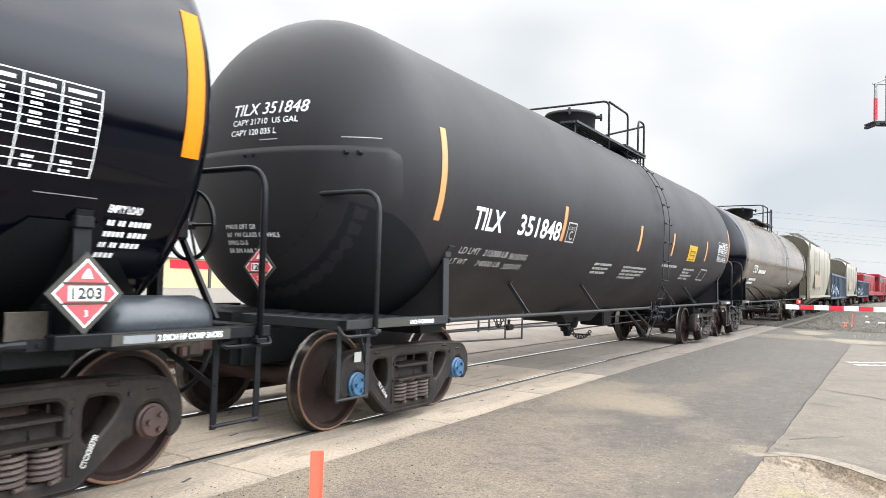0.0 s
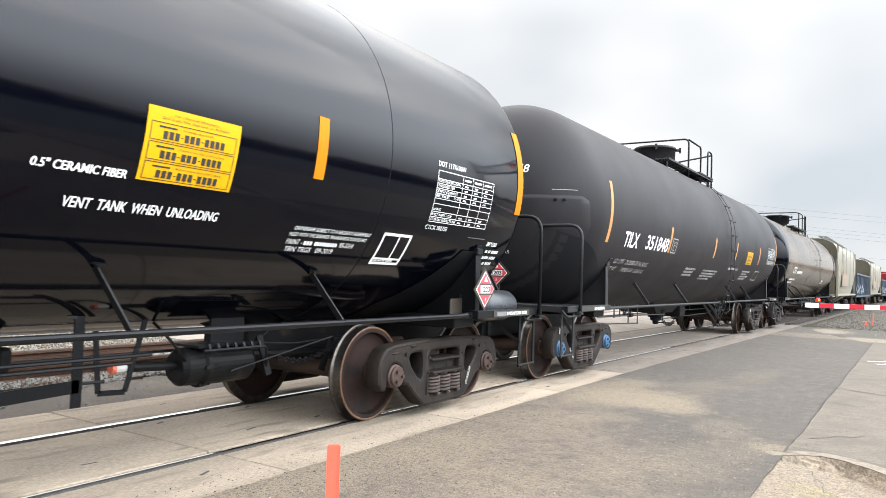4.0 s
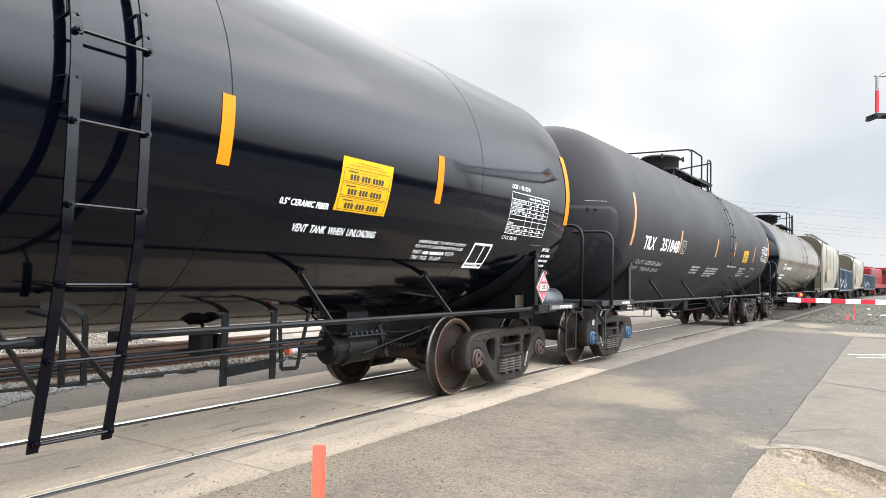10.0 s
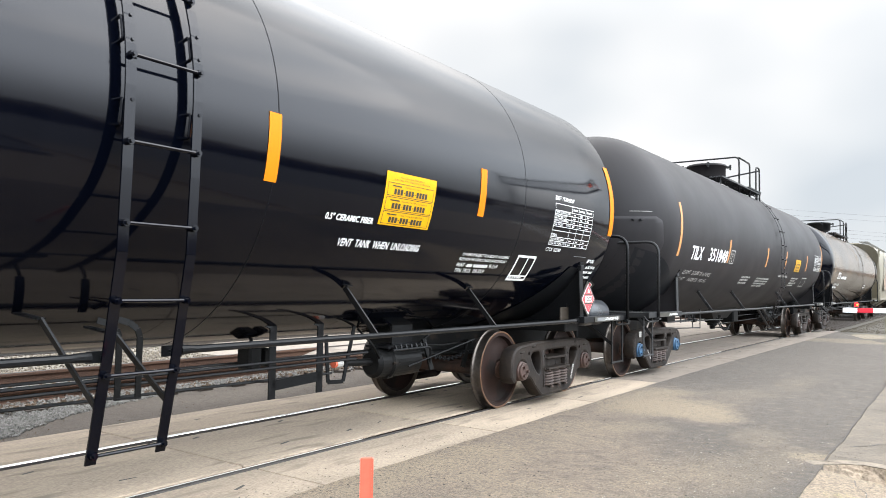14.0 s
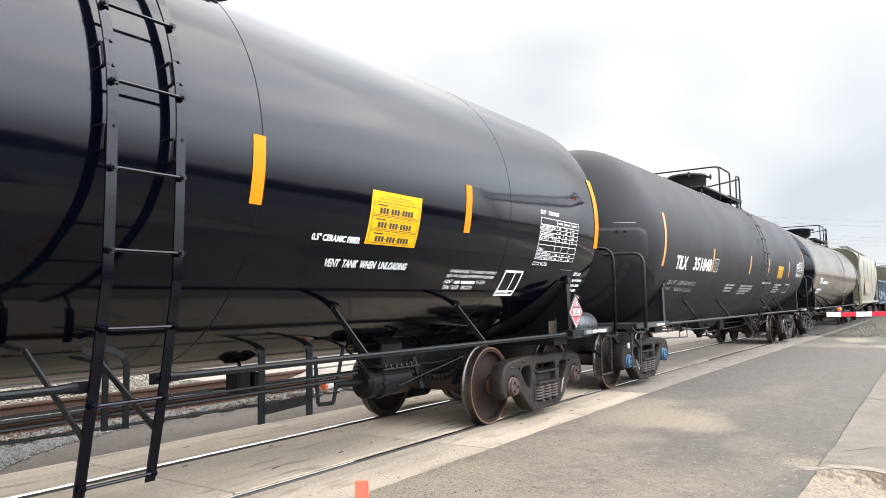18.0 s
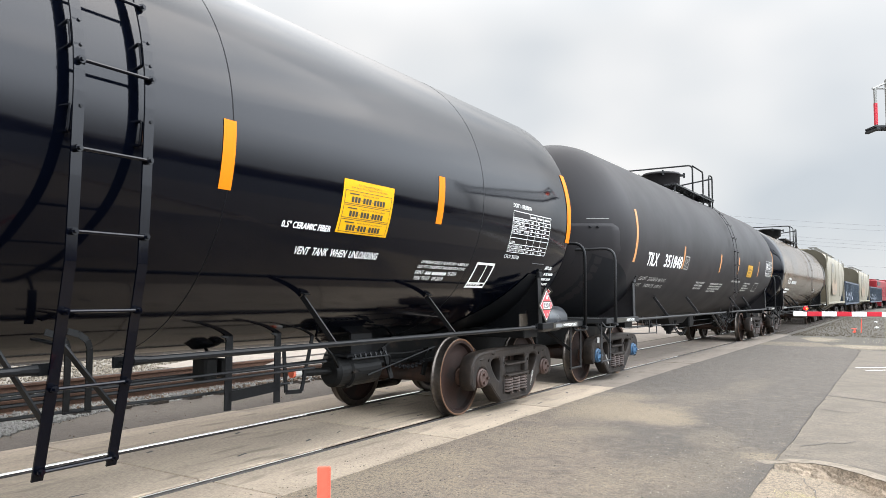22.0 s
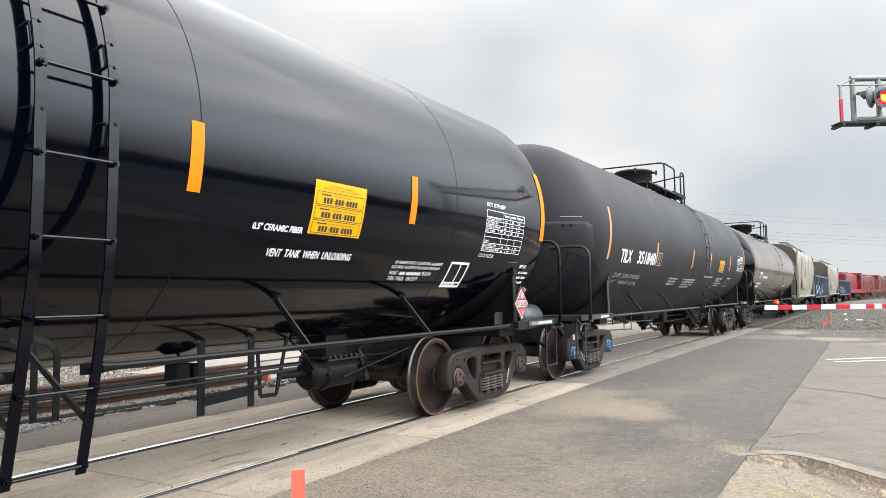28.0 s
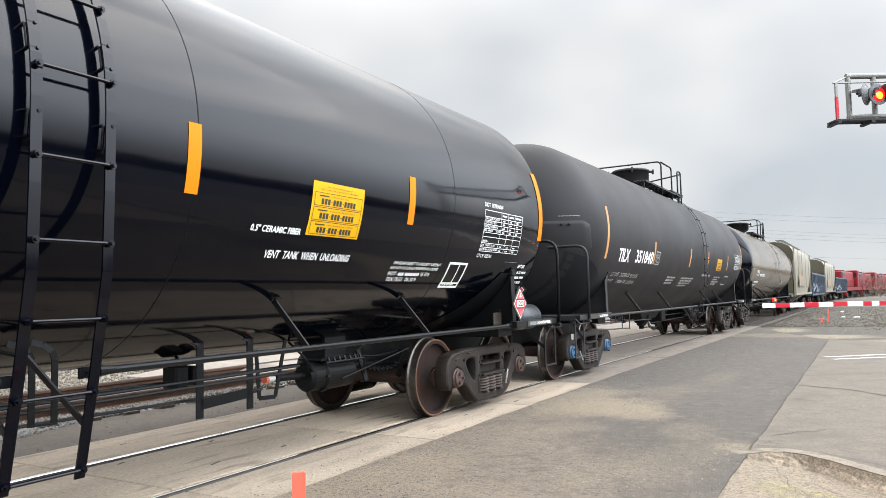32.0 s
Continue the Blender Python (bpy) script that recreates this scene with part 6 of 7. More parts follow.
        part("hand_brake_wheel", bm, steel, car, "black spoked hand brake wheel")
    else:
        for y, a0, a1, w in ((-7.06, -18.8, 13.3, 0.10), (-3.98, -19.3, -2.8, 0.10), (-0.62, -18.2, -2.6, 0.105), (1.55, -17.6, -1.8, 0.10), (4.50, -17.4, -1.2, 0.10), (7.06, -15, 15, 0.10)):
            tape(y, a0, a1, w, PALE_TAPE)
        words("TILX", -6.30, -19.5, 0.235, 0.66, 0.0, LETTER, 0.006)
        words("351848", -5.235, -19.1, 0.235, 1.22, 0.0, LETTER, 0.006)
        t = [(0, 0, 0.30, 0.018), (0, 0.262, 0.30, 0.28), (0, 0, 0.02, 0.28), (0.28, 0, 0.30, 0.28)]
        on_side("stencil_frame", flat_boxes(*t), -3.80, -19.4, LETTER_DULL, "white stencil box")
        words("PLATE", -3.75, -13.2, 0.045, 0.20, 0.0, LETTER_DULL)
        words("C", -3.71, -17.9, 0.12, 0.12, 0.0, LETTER_DULL)
        words("LD LMT", -6.36, -29.9, 0.080, 0.44, 0.15, LETTER_DULL)
        words("212000 LB", -5.83, -30.1, 0.080, 0.58, 0.15, LETTER_DULL)
        words("96150 KG", -5.18, -30.6, 0.080, 0.47, 0.15, LETTER_DULL)
        words("LT WT", -6.44, -34.6, 0.072, 0.34, 0.15, LETTER_DULL)
        words("74000 LB", -5.88, -34.9, 0.072, 0.56, 0.15, LETTER_DULL)
        words("33550 KG", -5.22, -35.4, 0.072, 0.47, 0.15, LETTER_DULL)
        on_side("stencil", bars_of_text([[0.22, 0.10, 0.40], [0.36, 0.30], [0.2, 0.15, 0.25]], 0.075), -2.32, -29.6, LETTER_DULL, "white bars of small stencil")
        on_side("stencil", bars_of_text([[0.4, 0.5, 0.35], [0.5, 0.4, 0.3], [0.3, 0.45, 0.4], [0.4, 0.5]], 0.07), -0.93, -29.8, LETTER_DULL, "white bars of small stencil")
        on_side("stencil", bars_of_text([[0.25, 0.5, 0.3]], 0.09), 1.25, -26.0, LETTER_DULL, "white bars of small stencil")
        on_side("stencil", bars_of_text([[0.5, 0.4], [0.3, 0.3], [0.4, 0.3, 0.2], [0.3, 0.4]], 0.075), 3.0, -27.0, LETTER_DULL, "white bars of small stencil")
        yellow_notice(2.92, -19.2, 0.70, 0.34)
        W, H, f = 0.62, 0.30, 0.025
        on_side("stencil_frame", flat_boxes((0, 0, W, f), (0, H - f, W, H), (0, 0, f, H), (W - f, 0, W, H)), 4.6, -35, LETTER_DULL, "white stencil frame")
        test_table(5.80, -15.5, 1.10, 0.47)
        # half shield over the lower part of the domed end, and the lettering on it

        def head_y(px, pz):
            rr = min(0.985, math.hypot(px, pz - zc) / radius)
            return -straight - head * math.sqrt(max(0.0, 1 - rr ** (2 / 0.9)))
        bm = bmesh.new()
        rows = []
        for z in span(1.07, 2.63, 0.06):
            w = float(np.interp(z, [1.07, 1.37, 1.66, 1.93, 2.20, 2.5, 2.57, 2.63], [0.58, 0.93, 1.18, 1.37, 1.485, 1.49, 1.475, 1.41]))
            row = [bm.verts.new((w * u, head_y(w * u, z) - 0.005, z)) for u in span(-1, 1, 0.0625)]
            rows.append([bm.verts.new((row[0].co.x, row[0].co.y + 0.02, z))] + row + [bm.verts.new((row[-1].co.x, row[-1].co.y + 0.02, z))])
        rows.append([bm.verts.new((v.co.x, v.co.y + 0.035, v.co.z)) for v in rows[-1]])
        for p, q in zip(rows, rows[1:]):
            for k in range(len(p) - 1):
                bm.faces.new((p[k], p[k + 1], q[k + 1], q[k]))
        bmesh.ops.recalc_face_normals(bm, faces=bm.faces)
        part("head_shield", bm, MATT_BLACK, shell, "dull grey-black shield plate over the lower end", smooth=True)

        def on_head(text, x, z, h, w, slant=0.0, off=0.008):
            bm = lettering(text, h, w, slant)
            for v in bm.verts:
                px, pz = x + v.co.x, z + v.co.y
                rr = min(0.999, math.hypot(px, pz - zc) / radius)
                y = -straight - head * math.sqrt(max(0.0, 1 - rr ** (2 / 0.9))) if off < 0.05 else head_y(px * 0.97, pz + (zc - pz) * 0.03)
                v.co = Vector((px, y - off, pz))
            part("stencil", bm, LETTER, shell, "white stencil " + text)
        on_head("TILX 351848", -0.14, 2.955, 0.115, 0.88, 0.15)
        on_head("CAPY 31710  US GAL", -0.13, 2.86, 0.055, 0.78, 0.0)
        on_head("CAPY 120 035 L", -0.14, 2.76, 0.055, 0.57, 0.0)
        for i, text in enumerate(("M901E DFT GR", '36" 1W CLASS C WHLS', "SPRG D-5", "BR BM AAR 24")):
            on_head(text, -0.17, 1.865 - i * 0.075, 0.042, (0.40, 0.66, 0.27, 0.40)[i], 0.0, 0.062)
        placard(car, 0.37, -8.15, 1.505, "y", 0.185)
        part("placard_post", boxes((0.35, 0.39, -8.12, -8.09, 1.05, 1.42)), steel, car)
        for x in (0.12, 1.17):
            for d in (-0.055, 0.055):
                y = head_y((x + d) * 0.97, 2.565)
                part("shield_bolt", rod(bmesh.new(), (x + d, y + 0.02, 2.565), (x + d, y - 0.030, 2.565), 0.018, 8), SADDLE_BLACK, shell)
        for x0, x1, z in ((0.24, 0.45, 2.705), (1.06, 1.36, 2.708)):
            bm = bmesh.new()
            cols = [(x, head_y(x, z) - 0.006) for x in span(x0, x1, 0.03)]
            rows = [[bm.verts.new((x, y, z + d)) for x, y in cols] for d in (-0.004, 0.004)]
            for k in range(len(cols) - 1):
                bm.faces.new((rows[0][k], rows[0][k + 1], rows[1][k + 1], rows[1][k]))
            part("weld_line", bm, LETTER_DULL, shell, "thin pale bare weld line")
    return car


GLOSS_A = tank_car("gloss", "glossy black tank car with amber tape and a yellow notice")
MATT_B = tank_car("matt", "matt charcoal tank car with white lettering and blue bearing caps")


def hopper_car(label):
    """A covered hopper with rounded sides, sloping ends, roof walk and ladders."""
    car = holder("hopper_car", label, "hopper car", "cars of the train")
    half, x, top, low = 7.1, 1.58, 4.02, 1.15
    bm = bmesh.new()
    sect = [(-0.6, top + 0.18), (-1.02, top + 0.10), (-1.32, top - 0.06), (-1.49, top - 0.30), (-x + 0.015, 3.35), (-x, 3.0), (-x + 0.01, 2.5), (-x + 0.05, 2.0), (-x + 0.11, 1.55), (-x + 0.19, low)]
    sect += [(-a, b) for a, b in reversed(sect)]
    rings = []
    for y, dz in ((-half + 0.5, 0), (-half + 0.7, 0), (half - 0.7, 0), (half - 0.5, 0)):
        inset = 0.98 if abs(y) > half - 0.6 else 1.0
        rings.append([bm.verts.new((a * inset, y - math.copysign(max(0.0, 3.0 - b) * 0.95, y), b)) for a, b in sect])
    for a, b in zip(rings, rings[1:]):
        for k in range(len(sect)):
            bm.faces.new((a[k], a[(k + 1) % len(sect)], b[(k + 1) % len(sect)], b[k]))
    bm.faces.new(rings[0])
    bm.faces.new(rings[-1][::-1])
    bmesh.ops.recalc_face_normals(bm, faces=bm.faces)
    body = part("hopper_body", bm, BEIGE, car, "dirty beige curved side", smooth=True)
    body.data.set_sharp_from_angle(angle=radians(30))
    for e in (1, -1):
        bm = bmesh.new()
        for s in (1, -1):
            bar(bm, (s * 1.50, e * (half - 0.35), 1.05), (s * 1.50, e * (half - 0.42), 3.1), 0.10, 0.10, (0, 1, 0))
        box(bm, -1.5, 1.5, e * (half - 0.35) - 0.12, e * (half - 0.35) + 0.12, 1.0, 1.14)
        part("end_frame", bm, BEIGE, body)
        bm = bmesh.new()
        pts = [(-1.4, 1.2), (1.4, 1.2), (1.4, 2.95), (-1.4, 2.95)]
        vs = [bm.verts.new((a, e * (half - 0.52 - (3.0 - b) * 0.95), b)) for a, b in pts]
        bm.faces.new(vs)
        r = bmesh.ops.extrude_face_region(bm, geom=bm.faces[:])
        for v in [v for v in r["geom"] if isinstance(v, bmesh.types.BMVert)]:
            v.co.y += e * 0.04
        part("slope_sheet", bm, BEIGE, body, "shaded sloping end sheet")
        bm = bmesh.new()
        for z in np.arange(1.2, 3.9, 0.38):
            rod(bm, (1.53, e * (half - 0.32), z), (1.53, e * (half - 0.78), z), 0.014, 6)
        for y in (half - 0.32, half - 0.78):
            bar(bm, (1.53, e * y, 1.0), (1.53, e * y, 3.9), 0.05, 0.012, (0, 1, 0))
        part("ladder", bm, BEIGE, body)
        truck(car, e * 5.1, "rust")
        coupler(car, e * 7.55, e)
    bm = bmesh.new()
    box(bm, -0.16, 0.16, -7.1, 7.1, 0.75, 1.05)
    box(bm, -1.58, 1.58, -6.75, 6.75, 1.06, 1.16)
    part("side_sill", bm, BEIGE, car)
    for y in (-2.0, 2.0):
        bm = bmesh.new()
        vs = [bm.verts.new((sx * (1.35 if z > 1 else 0.45), y + sy * (1.7 if z > 1 else 0.4), z)) for z in (1.1, 0.42) for sx, sy in ((-1, -1), (1, -1), (1, 1), (-1, 1))]
        for q in ((0, 1, 5, 4), (1, 2, 6, 5), (2, 3, 7, 6), (3, 0, 4, 7), (4, 5, 6, 7)):
            bm.faces.new([vs[i] for i in q])
        bmesh.ops.recalc_face_normals(bm, faces=bm.faces)
        part("discharge_hopper", bm, BEIGE, car)
    bm = bmesh.new()
    for k in range(24):
        y = -6.2 + k * 12.4 / 23
        rod(bm, (0.0, y, top + 0.16), (0.0, y, top + 0.40), 0.02, 4) if k % 4 == 0 else None
        box(bm, -1.0, -0.55, y - 0.12, y + 0.12, top + 0.28, top + 0.31)
        box(bm, 0.55, 1.0, y - 0.12, y + 0.12, top + 0.28, top + 0.31)
    for s in (1, -1):
        box(bm, s * 0.78 - 0.02, s * 0.78 + 0.02, -6.5, 6.5, top + 0.12, top + 0.28)
    part("roof_walk", bm, GALVANISED, car, "grey open-grid roof walk")
    for k in range(4):
        bm = boxes((-0.5, 0.5, -5.6 + 2.9 * k, -3.5 + 2.9 * k, top + 0.15, top + 0.27), bevel=0.03)
        part("roof_hatch", bm, BEIGE, car)
    for y in (-4.4, -1.5, 1.5, 4.4):
        bm = boxes((x - 0.005, x + 0.012, y - 0.02, y + 0.02, 1.5, 3.95))
        part("side_seam", bm, BEIGE, body)
    bm = bmesh.new()
    rnd = random.Random(4)
    for k in range(9):
        y0, z0 = -4.2 + 0.40 * k, 1.6
        bm.faces.new([bm.verts.new(p) for p in ((x + 0.016, y0, z0), (x + 0.016, y0 + 0.5, z0 + rnd.uniform(0, 0.2)), (x + 0.016, y0 + 0.35, z0 + rnd.uniform(0.7, 1.1)), (x + 0.016, y0 - 0.05, z0 + rnd.uniform(0.5, 0.9)))])
    part("graffiti", bm, GRAFFITI, body, "smeared orange graffiti")
    bm = bars_of_text([[0.25, 0.2, 0.3, 0.2], [0.3, 0.25, 0.3]], 0.35)
    part("stencil", facing_x(bm, x + 0.005, -4.0, 3.3), FADED, body, "faded dark bars of lettering")
    return car


def gondola(label):
    """A low open car with ribbed steel sides."""
    car = holder("gondola_car", label, "gondola car", "cars of the train")
    half, x, top = 7.6, 1.5, 2.55
    bm = boxes((-x, -x + 0.05, -half, half, 1.0, top), (x - 0.05, x, -half, half, 1.0, top), (-x, x, -half, -half + 0.05, 1.0, top), (-x, x, half - 0.05, half, 1.0, top), (-x, x, -half, half, 0.98, 1.06))
    body = part("car_body", bm, BLUE_CAR, car, "dark blue steel sides")
    for k in range(12):
        y = -half + 0.15 + k * (2 * half - 0.3) / 11
        for s in (1, -1):
            part("rib", boxes((s * (x + 0.05) - 0.05, s * (x + 0.05) + 0.05, y - 0.07, y + 0.07, 1.0, top), bevel=0.02), BLUE_CAR, body)
    bm = bmesh.new()
    for s in (1, -1):
        box(bm, s * x - 0.08, s * x + 0.08, -half, half, top - 0.02, top + 0.1)
        box(bm, s * x - 0.06, s * x + 0.06, -half, half, 0.9, 1.05)
    for e in (1, -1):
        box(bm, -x, x, e * half - 0.08, e * half + 0.08, top - 0.02, top + 0.1)
        for k in range(4):
            box(bm, -x + 0.3 + k * 0.8, -x + 0.42 + k * 0.8, e * half - 0.1, e * half + 0.1, 1.0, top)
    part("top_chord", bm, BLUE_CAR, body)
    rnd = random.Random(9)
    bm = bmesh.new()
    for k in range(14):
        u, v = -1.1 + 0.16 * k, 1.5 + 0.25 * math.sin(k * 1.9)
        bm.faces.new([bm.verts.new((x + 0.105, -4.6 + 3.2 * (u + a), v - 0.15 + b)) for a, b in ((0, 0), (0.10, 0.05), (0.14, 0.30 + rnd.uniform(0, 0.1)), (0.04, 0.22))])
    part("graffiti", bm, GRAFFITI_PALE, body, "pale scrawled graffiti")
    part("centre_sill", boxes((-0.2, 0.2, -half, half, 0.72, 1.0)), GREASY, car)
    for e in (1, -1):
        truck(car, e * 5.2, "rust")
        coupler(car, e * (half + 0.4), e)
    return car


def locomotive(label):
    """A red road locomotive: long hood, cab, low nose, walkways and rails."""
    car = holder("locomotive", label, "locomotive", "locomotives at the head of the train")
    half = 10.0
    part("underframe", boxes((-1.5, 1.5, -half, half, 1.05, 1.55), bevel=0.03), LOCO_RED, car)
    part("fuel_tank", boxes((-1.3, 1.3, -2.6, 2.6, 0.45, 1.05), bevel=0.12), GREASY, car)
    hood = part("long_hood", boxes((-0.95, 0.95, -9.2, 4.2, 1.55, 3.70), bevel=0.12), LOCO_RED, car, "red engine hood")
    for y in np.arange(-8.2, 4.0, 1.1):
        for s in (1, -1):
            part("hood_door", boxes((s * 0.955 - 0.012, s * 0.955 + 0.012, y - 0.42, y + 0.42, 1.8, 2.9), bevel=0.004), LOCO_RED, hood)
    for y in (-7.5, -6.2):
        part("radiator_fan", lathe(bmesh.new(), [(3.70, 0.55), (3.88, 0.55), (3.89, 0.0)], 20, "Z", (0, y, 0), closed=False), LOCO_RED, hood)
    part("radiator_grille", boxes((-1.0, 1.0, -9.0, -6.0, 3.0, 3.52), bevel=0.02), SIGNAL_BLACK, hood, "dark radiator grille")
    part("exhaust_stack", boxes((-0.3, 0.3, -1.2, -0.4, 3.65, 4.0), bevel=0.03), SIGNAL_BLACK, hood)
    cab = part("cab", boxes((-1.5, 1.5, 4.2, 6.6, 1.55, 4.00), bevel=0.10), LOCO_RED, car, "red driver's cab")
    for s in (1, -1):
        for y in (4.65, 5.55):
            part("cab_window", boxes((s * 1.5 - 0.02, s * 1.5 + 0.02, y, y + 0.75, 2.85, 3.5)), GLASS_DARK, cab)
        part("end_window", boxes((s * 0.9 - 0.4, s * 0.9 + 0.4, 4.17, 4.2, 3.05, 3.6)), GLASS_DARK, cab)
    part("nose", boxes((-0.95, 0.95, 6.6, 9.0, 1.55, 2.9), bevel=0.12), LOCO_RED, car)
    for e in (1, -1):
        for s in (1, -1):
            part("handrail", pipe(bmesh.new(), [(s * 1.42, e * 9.8, 1.55), (s * 1.42, e * 9.8, 2.55), (s * 1.42, e * (4.4 if e > 0 else 0.0), 2.55)], 0.02, 6, 0.1), LOCO_RED, car)
            for k in range(5):
                y = e * 9.8 - e * k * 1.6
                part("stanchion", rod(bmesh.new(), (s * 1.42, y, 1.5), (s * 1.42, y, 2.55), 0.016, 6), LOCO_RED, car)
        part("pilot", boxes((-1.45, 1.45, e * half - 0.06, e * half + 0.06, 0.35, 1.5), bevel=0.02), LOCO_RED, car)
        part("headlight", lathe(bmesh.new(), [(0.0, 0.14), (0.06, 0.14), (0.07, 0.0)], 14, "Y", (0, e * 9.05 if e > 0 else -9.28, 3.6 if e < 0 else 2.9), closed=False), PLACARD_WHITE, car)
        truck(car, e * 6.6, "rust")
        coupler(car, e * (half + 0.45), e)
    return car


DUSTY_C = tank_car("dusty", "dusty glossy tank car that mirrors the pale sky")
HOPPER_D = hopper_car("dirty beige covered hopper with orange graffiti low on its side")
BLUE_E = gondola("dark blue gondola with pale graffiti on its end")
HOPPER_F = copy_thing(HOPPER_D, Matrix.Identity(4))
BLUE_G = copy_thing(BLUE_E, Matrix.Identity(4))
ENGINE = locomotive("red road locomotive with a long hood, coupled at the head")
ENGINES = [ENGINE, copy_thing(ENGINE, Matrix.Identity(4)), copy_thing(ENGINE, Matrix.Identity(4))]

# each car: its thing, the middle of it when the train has stopped, half the distance between its trucks
TRAIN = [(GLOSS_A, 1.63, 6.74), (MATT_B, 19.08, 6.74), (DUSTY_C, 36.53, 6.74), (HOPPER_D, 52.8, 5.1), (BLUE_E, 68.35, 5.2), (HOPPER_F, 83.9, 5.1),
         (BLUE_G, 99.45, 5.2), (ENGINES[0], 117.9, 6.6), (ENGINES[1], 138.8, 6.6), (ENGINES[2], 159.7, 6.6)]


# ---- crossing furniture ----
def gate_arm():
    """A lowered crossing gate: striped board, its lamps, and the mast that carries it."""
    gate = holder("crossing_gate", "lowered red and white striped crossing gate, tip lamp lit", "crossing gate")
    gate.matrix_world = Matrix.Translation((3.05, 21.30, 0)) @ Matrix.Rotation(math.atan2(0.498, 0.867), 4, "Z")
    z, length = 0.985, 9.1
    u, k = 0.0, 0
    widths = [0.355] + [0.394] * 5 + [0.42, 0.24, 0.20] + [0.41] * 17
    for w in widths:
        bm = boxes((u, u + w - 0.001, -0.018, 0.018, z - 0.062, z + 0.062), bevel=0.006)
        part("stripe", bm, GATE_WHITE if k % 2 == 0 else GATE_RED, gate, "white stripe" if k % 2 == 0 else "red stripe")
        u, k = u + w, k + 1
    for x, lit in ((0.34, True), (3.6, False), (6.2, False)):
        bm = boxes((x - 0.05, x + 0.05, -0.05, 0.05, z + 0.07, z + 0.10))
        lamp = part("gate_lamp", bm, SIGNAL_BLACK, gate)
        bm = lathe(bmesh.new(), [(-0.04, 0.0), (-0.04, 0.035), (-0.02, 0.05), (0.02, 0.05), (0.04, 0.035), (0.04, 0.0)], 18, "Y", (x, 0, z + 0.145), closed=False)
        part("lens", bm, LAMP_RED if lit else LENS_OFF, lamp, "lit red lens" if lit else "dark red lens", smooth=True)
        if lit:
            part("lamp_glow", lathe(bmesh.new(), [(-0.041, 0.022), (-0.048, 0.012), (-0.049, 0.0)], 14, "Y", (x, 0, z + 0.14), closed=False), LAMP_HOT, lamp, "glowing lamp centre")
    part("mast", rod(bmesh.new(), (length - 0.1, 0.3, -0.1), (length - 0.1, 0.3, 4.2), 0.065, 14), GALVANISED, gate)
    part("mechanism", boxes((length - 0.4, length + 0.2, -0.2, 0.5, 0.55, 1.25), bevel=0.04), GALVANISED, gate)
    part("foundation", boxes((length - 0.5, length + 0.3, -0.1, 0.7, -0.2, 0.1), bevel=0.02), KERB_CONCRETE, gate)
    return gate


gate_arm()


def flasher(parent, x, y, z, lit, turn):
    """One round flashing light: backing disc, hood and lens; faces -y before it is turned."""
    base = shared("flasher", mesh_of("flasher_back", lambda: lathe(bmesh.new(), [(0.03, 0.0), (0.03, 0.27), (0.015, 0.305), (-0.005, 0.305), (-0.012, 0.21), (-0.02, 0.205)], 32, "Y", closed=False), SIGNAL_GREY), parent,
                  pose(x, y, z, 0, 0, turn), "round lamp, lit red" if lit else "round lamp, dark")
    bm = lathe(bmesh.new(), [(0.15, 0.0), (0.14, 0.10), (0.10, 0.19), (0.03, 0.27)], 24, "Y", closed=False)
    part("lamp_case", bm, SIGNAL_GREY, base, smooth=True)
    bm = bmesh.new()
    rows = []
    for i in range(15):
        a = radians(-20 + 220 * i / 14)
        rows.append([bm.verts.new((0.21 * math.cos(a), yy, 0.21 * math.sin(a))) for yy in (-0.02, -0.30 if 0.15 < i / 14 < 0.85 else -0.12)])
    for a, b in zip(rows, rows[1:]):
        bm.faces.new((a[0], a[1], b[1], b[0]))
    bmesh.ops.solidify(bm, geom=bm.faces[:], thickness=0.006)
    part("hood", bm, SIGNAL_GREY, base)
    part("lens", lathe(bmesh.new(), [(-0.012, 0.20), (-0.04, 0.16), (-0.055, 0.0)], 24, "Y", closed=False), LAMP_RED if lit else LENS_OFF, base, "lit red lens" if lit else "dark red lens", smooth=True)
    if lit:
        part("lamp_glow", lathe(bmesh.new(), [(-0.046, 0.115), (-0.062, 0.06), (-0.064, 0.0)], 20, "Y", (0, 0, -0.035), closed=False), LAMP_HOT, base, "glowing lamp centre", smooth=True)


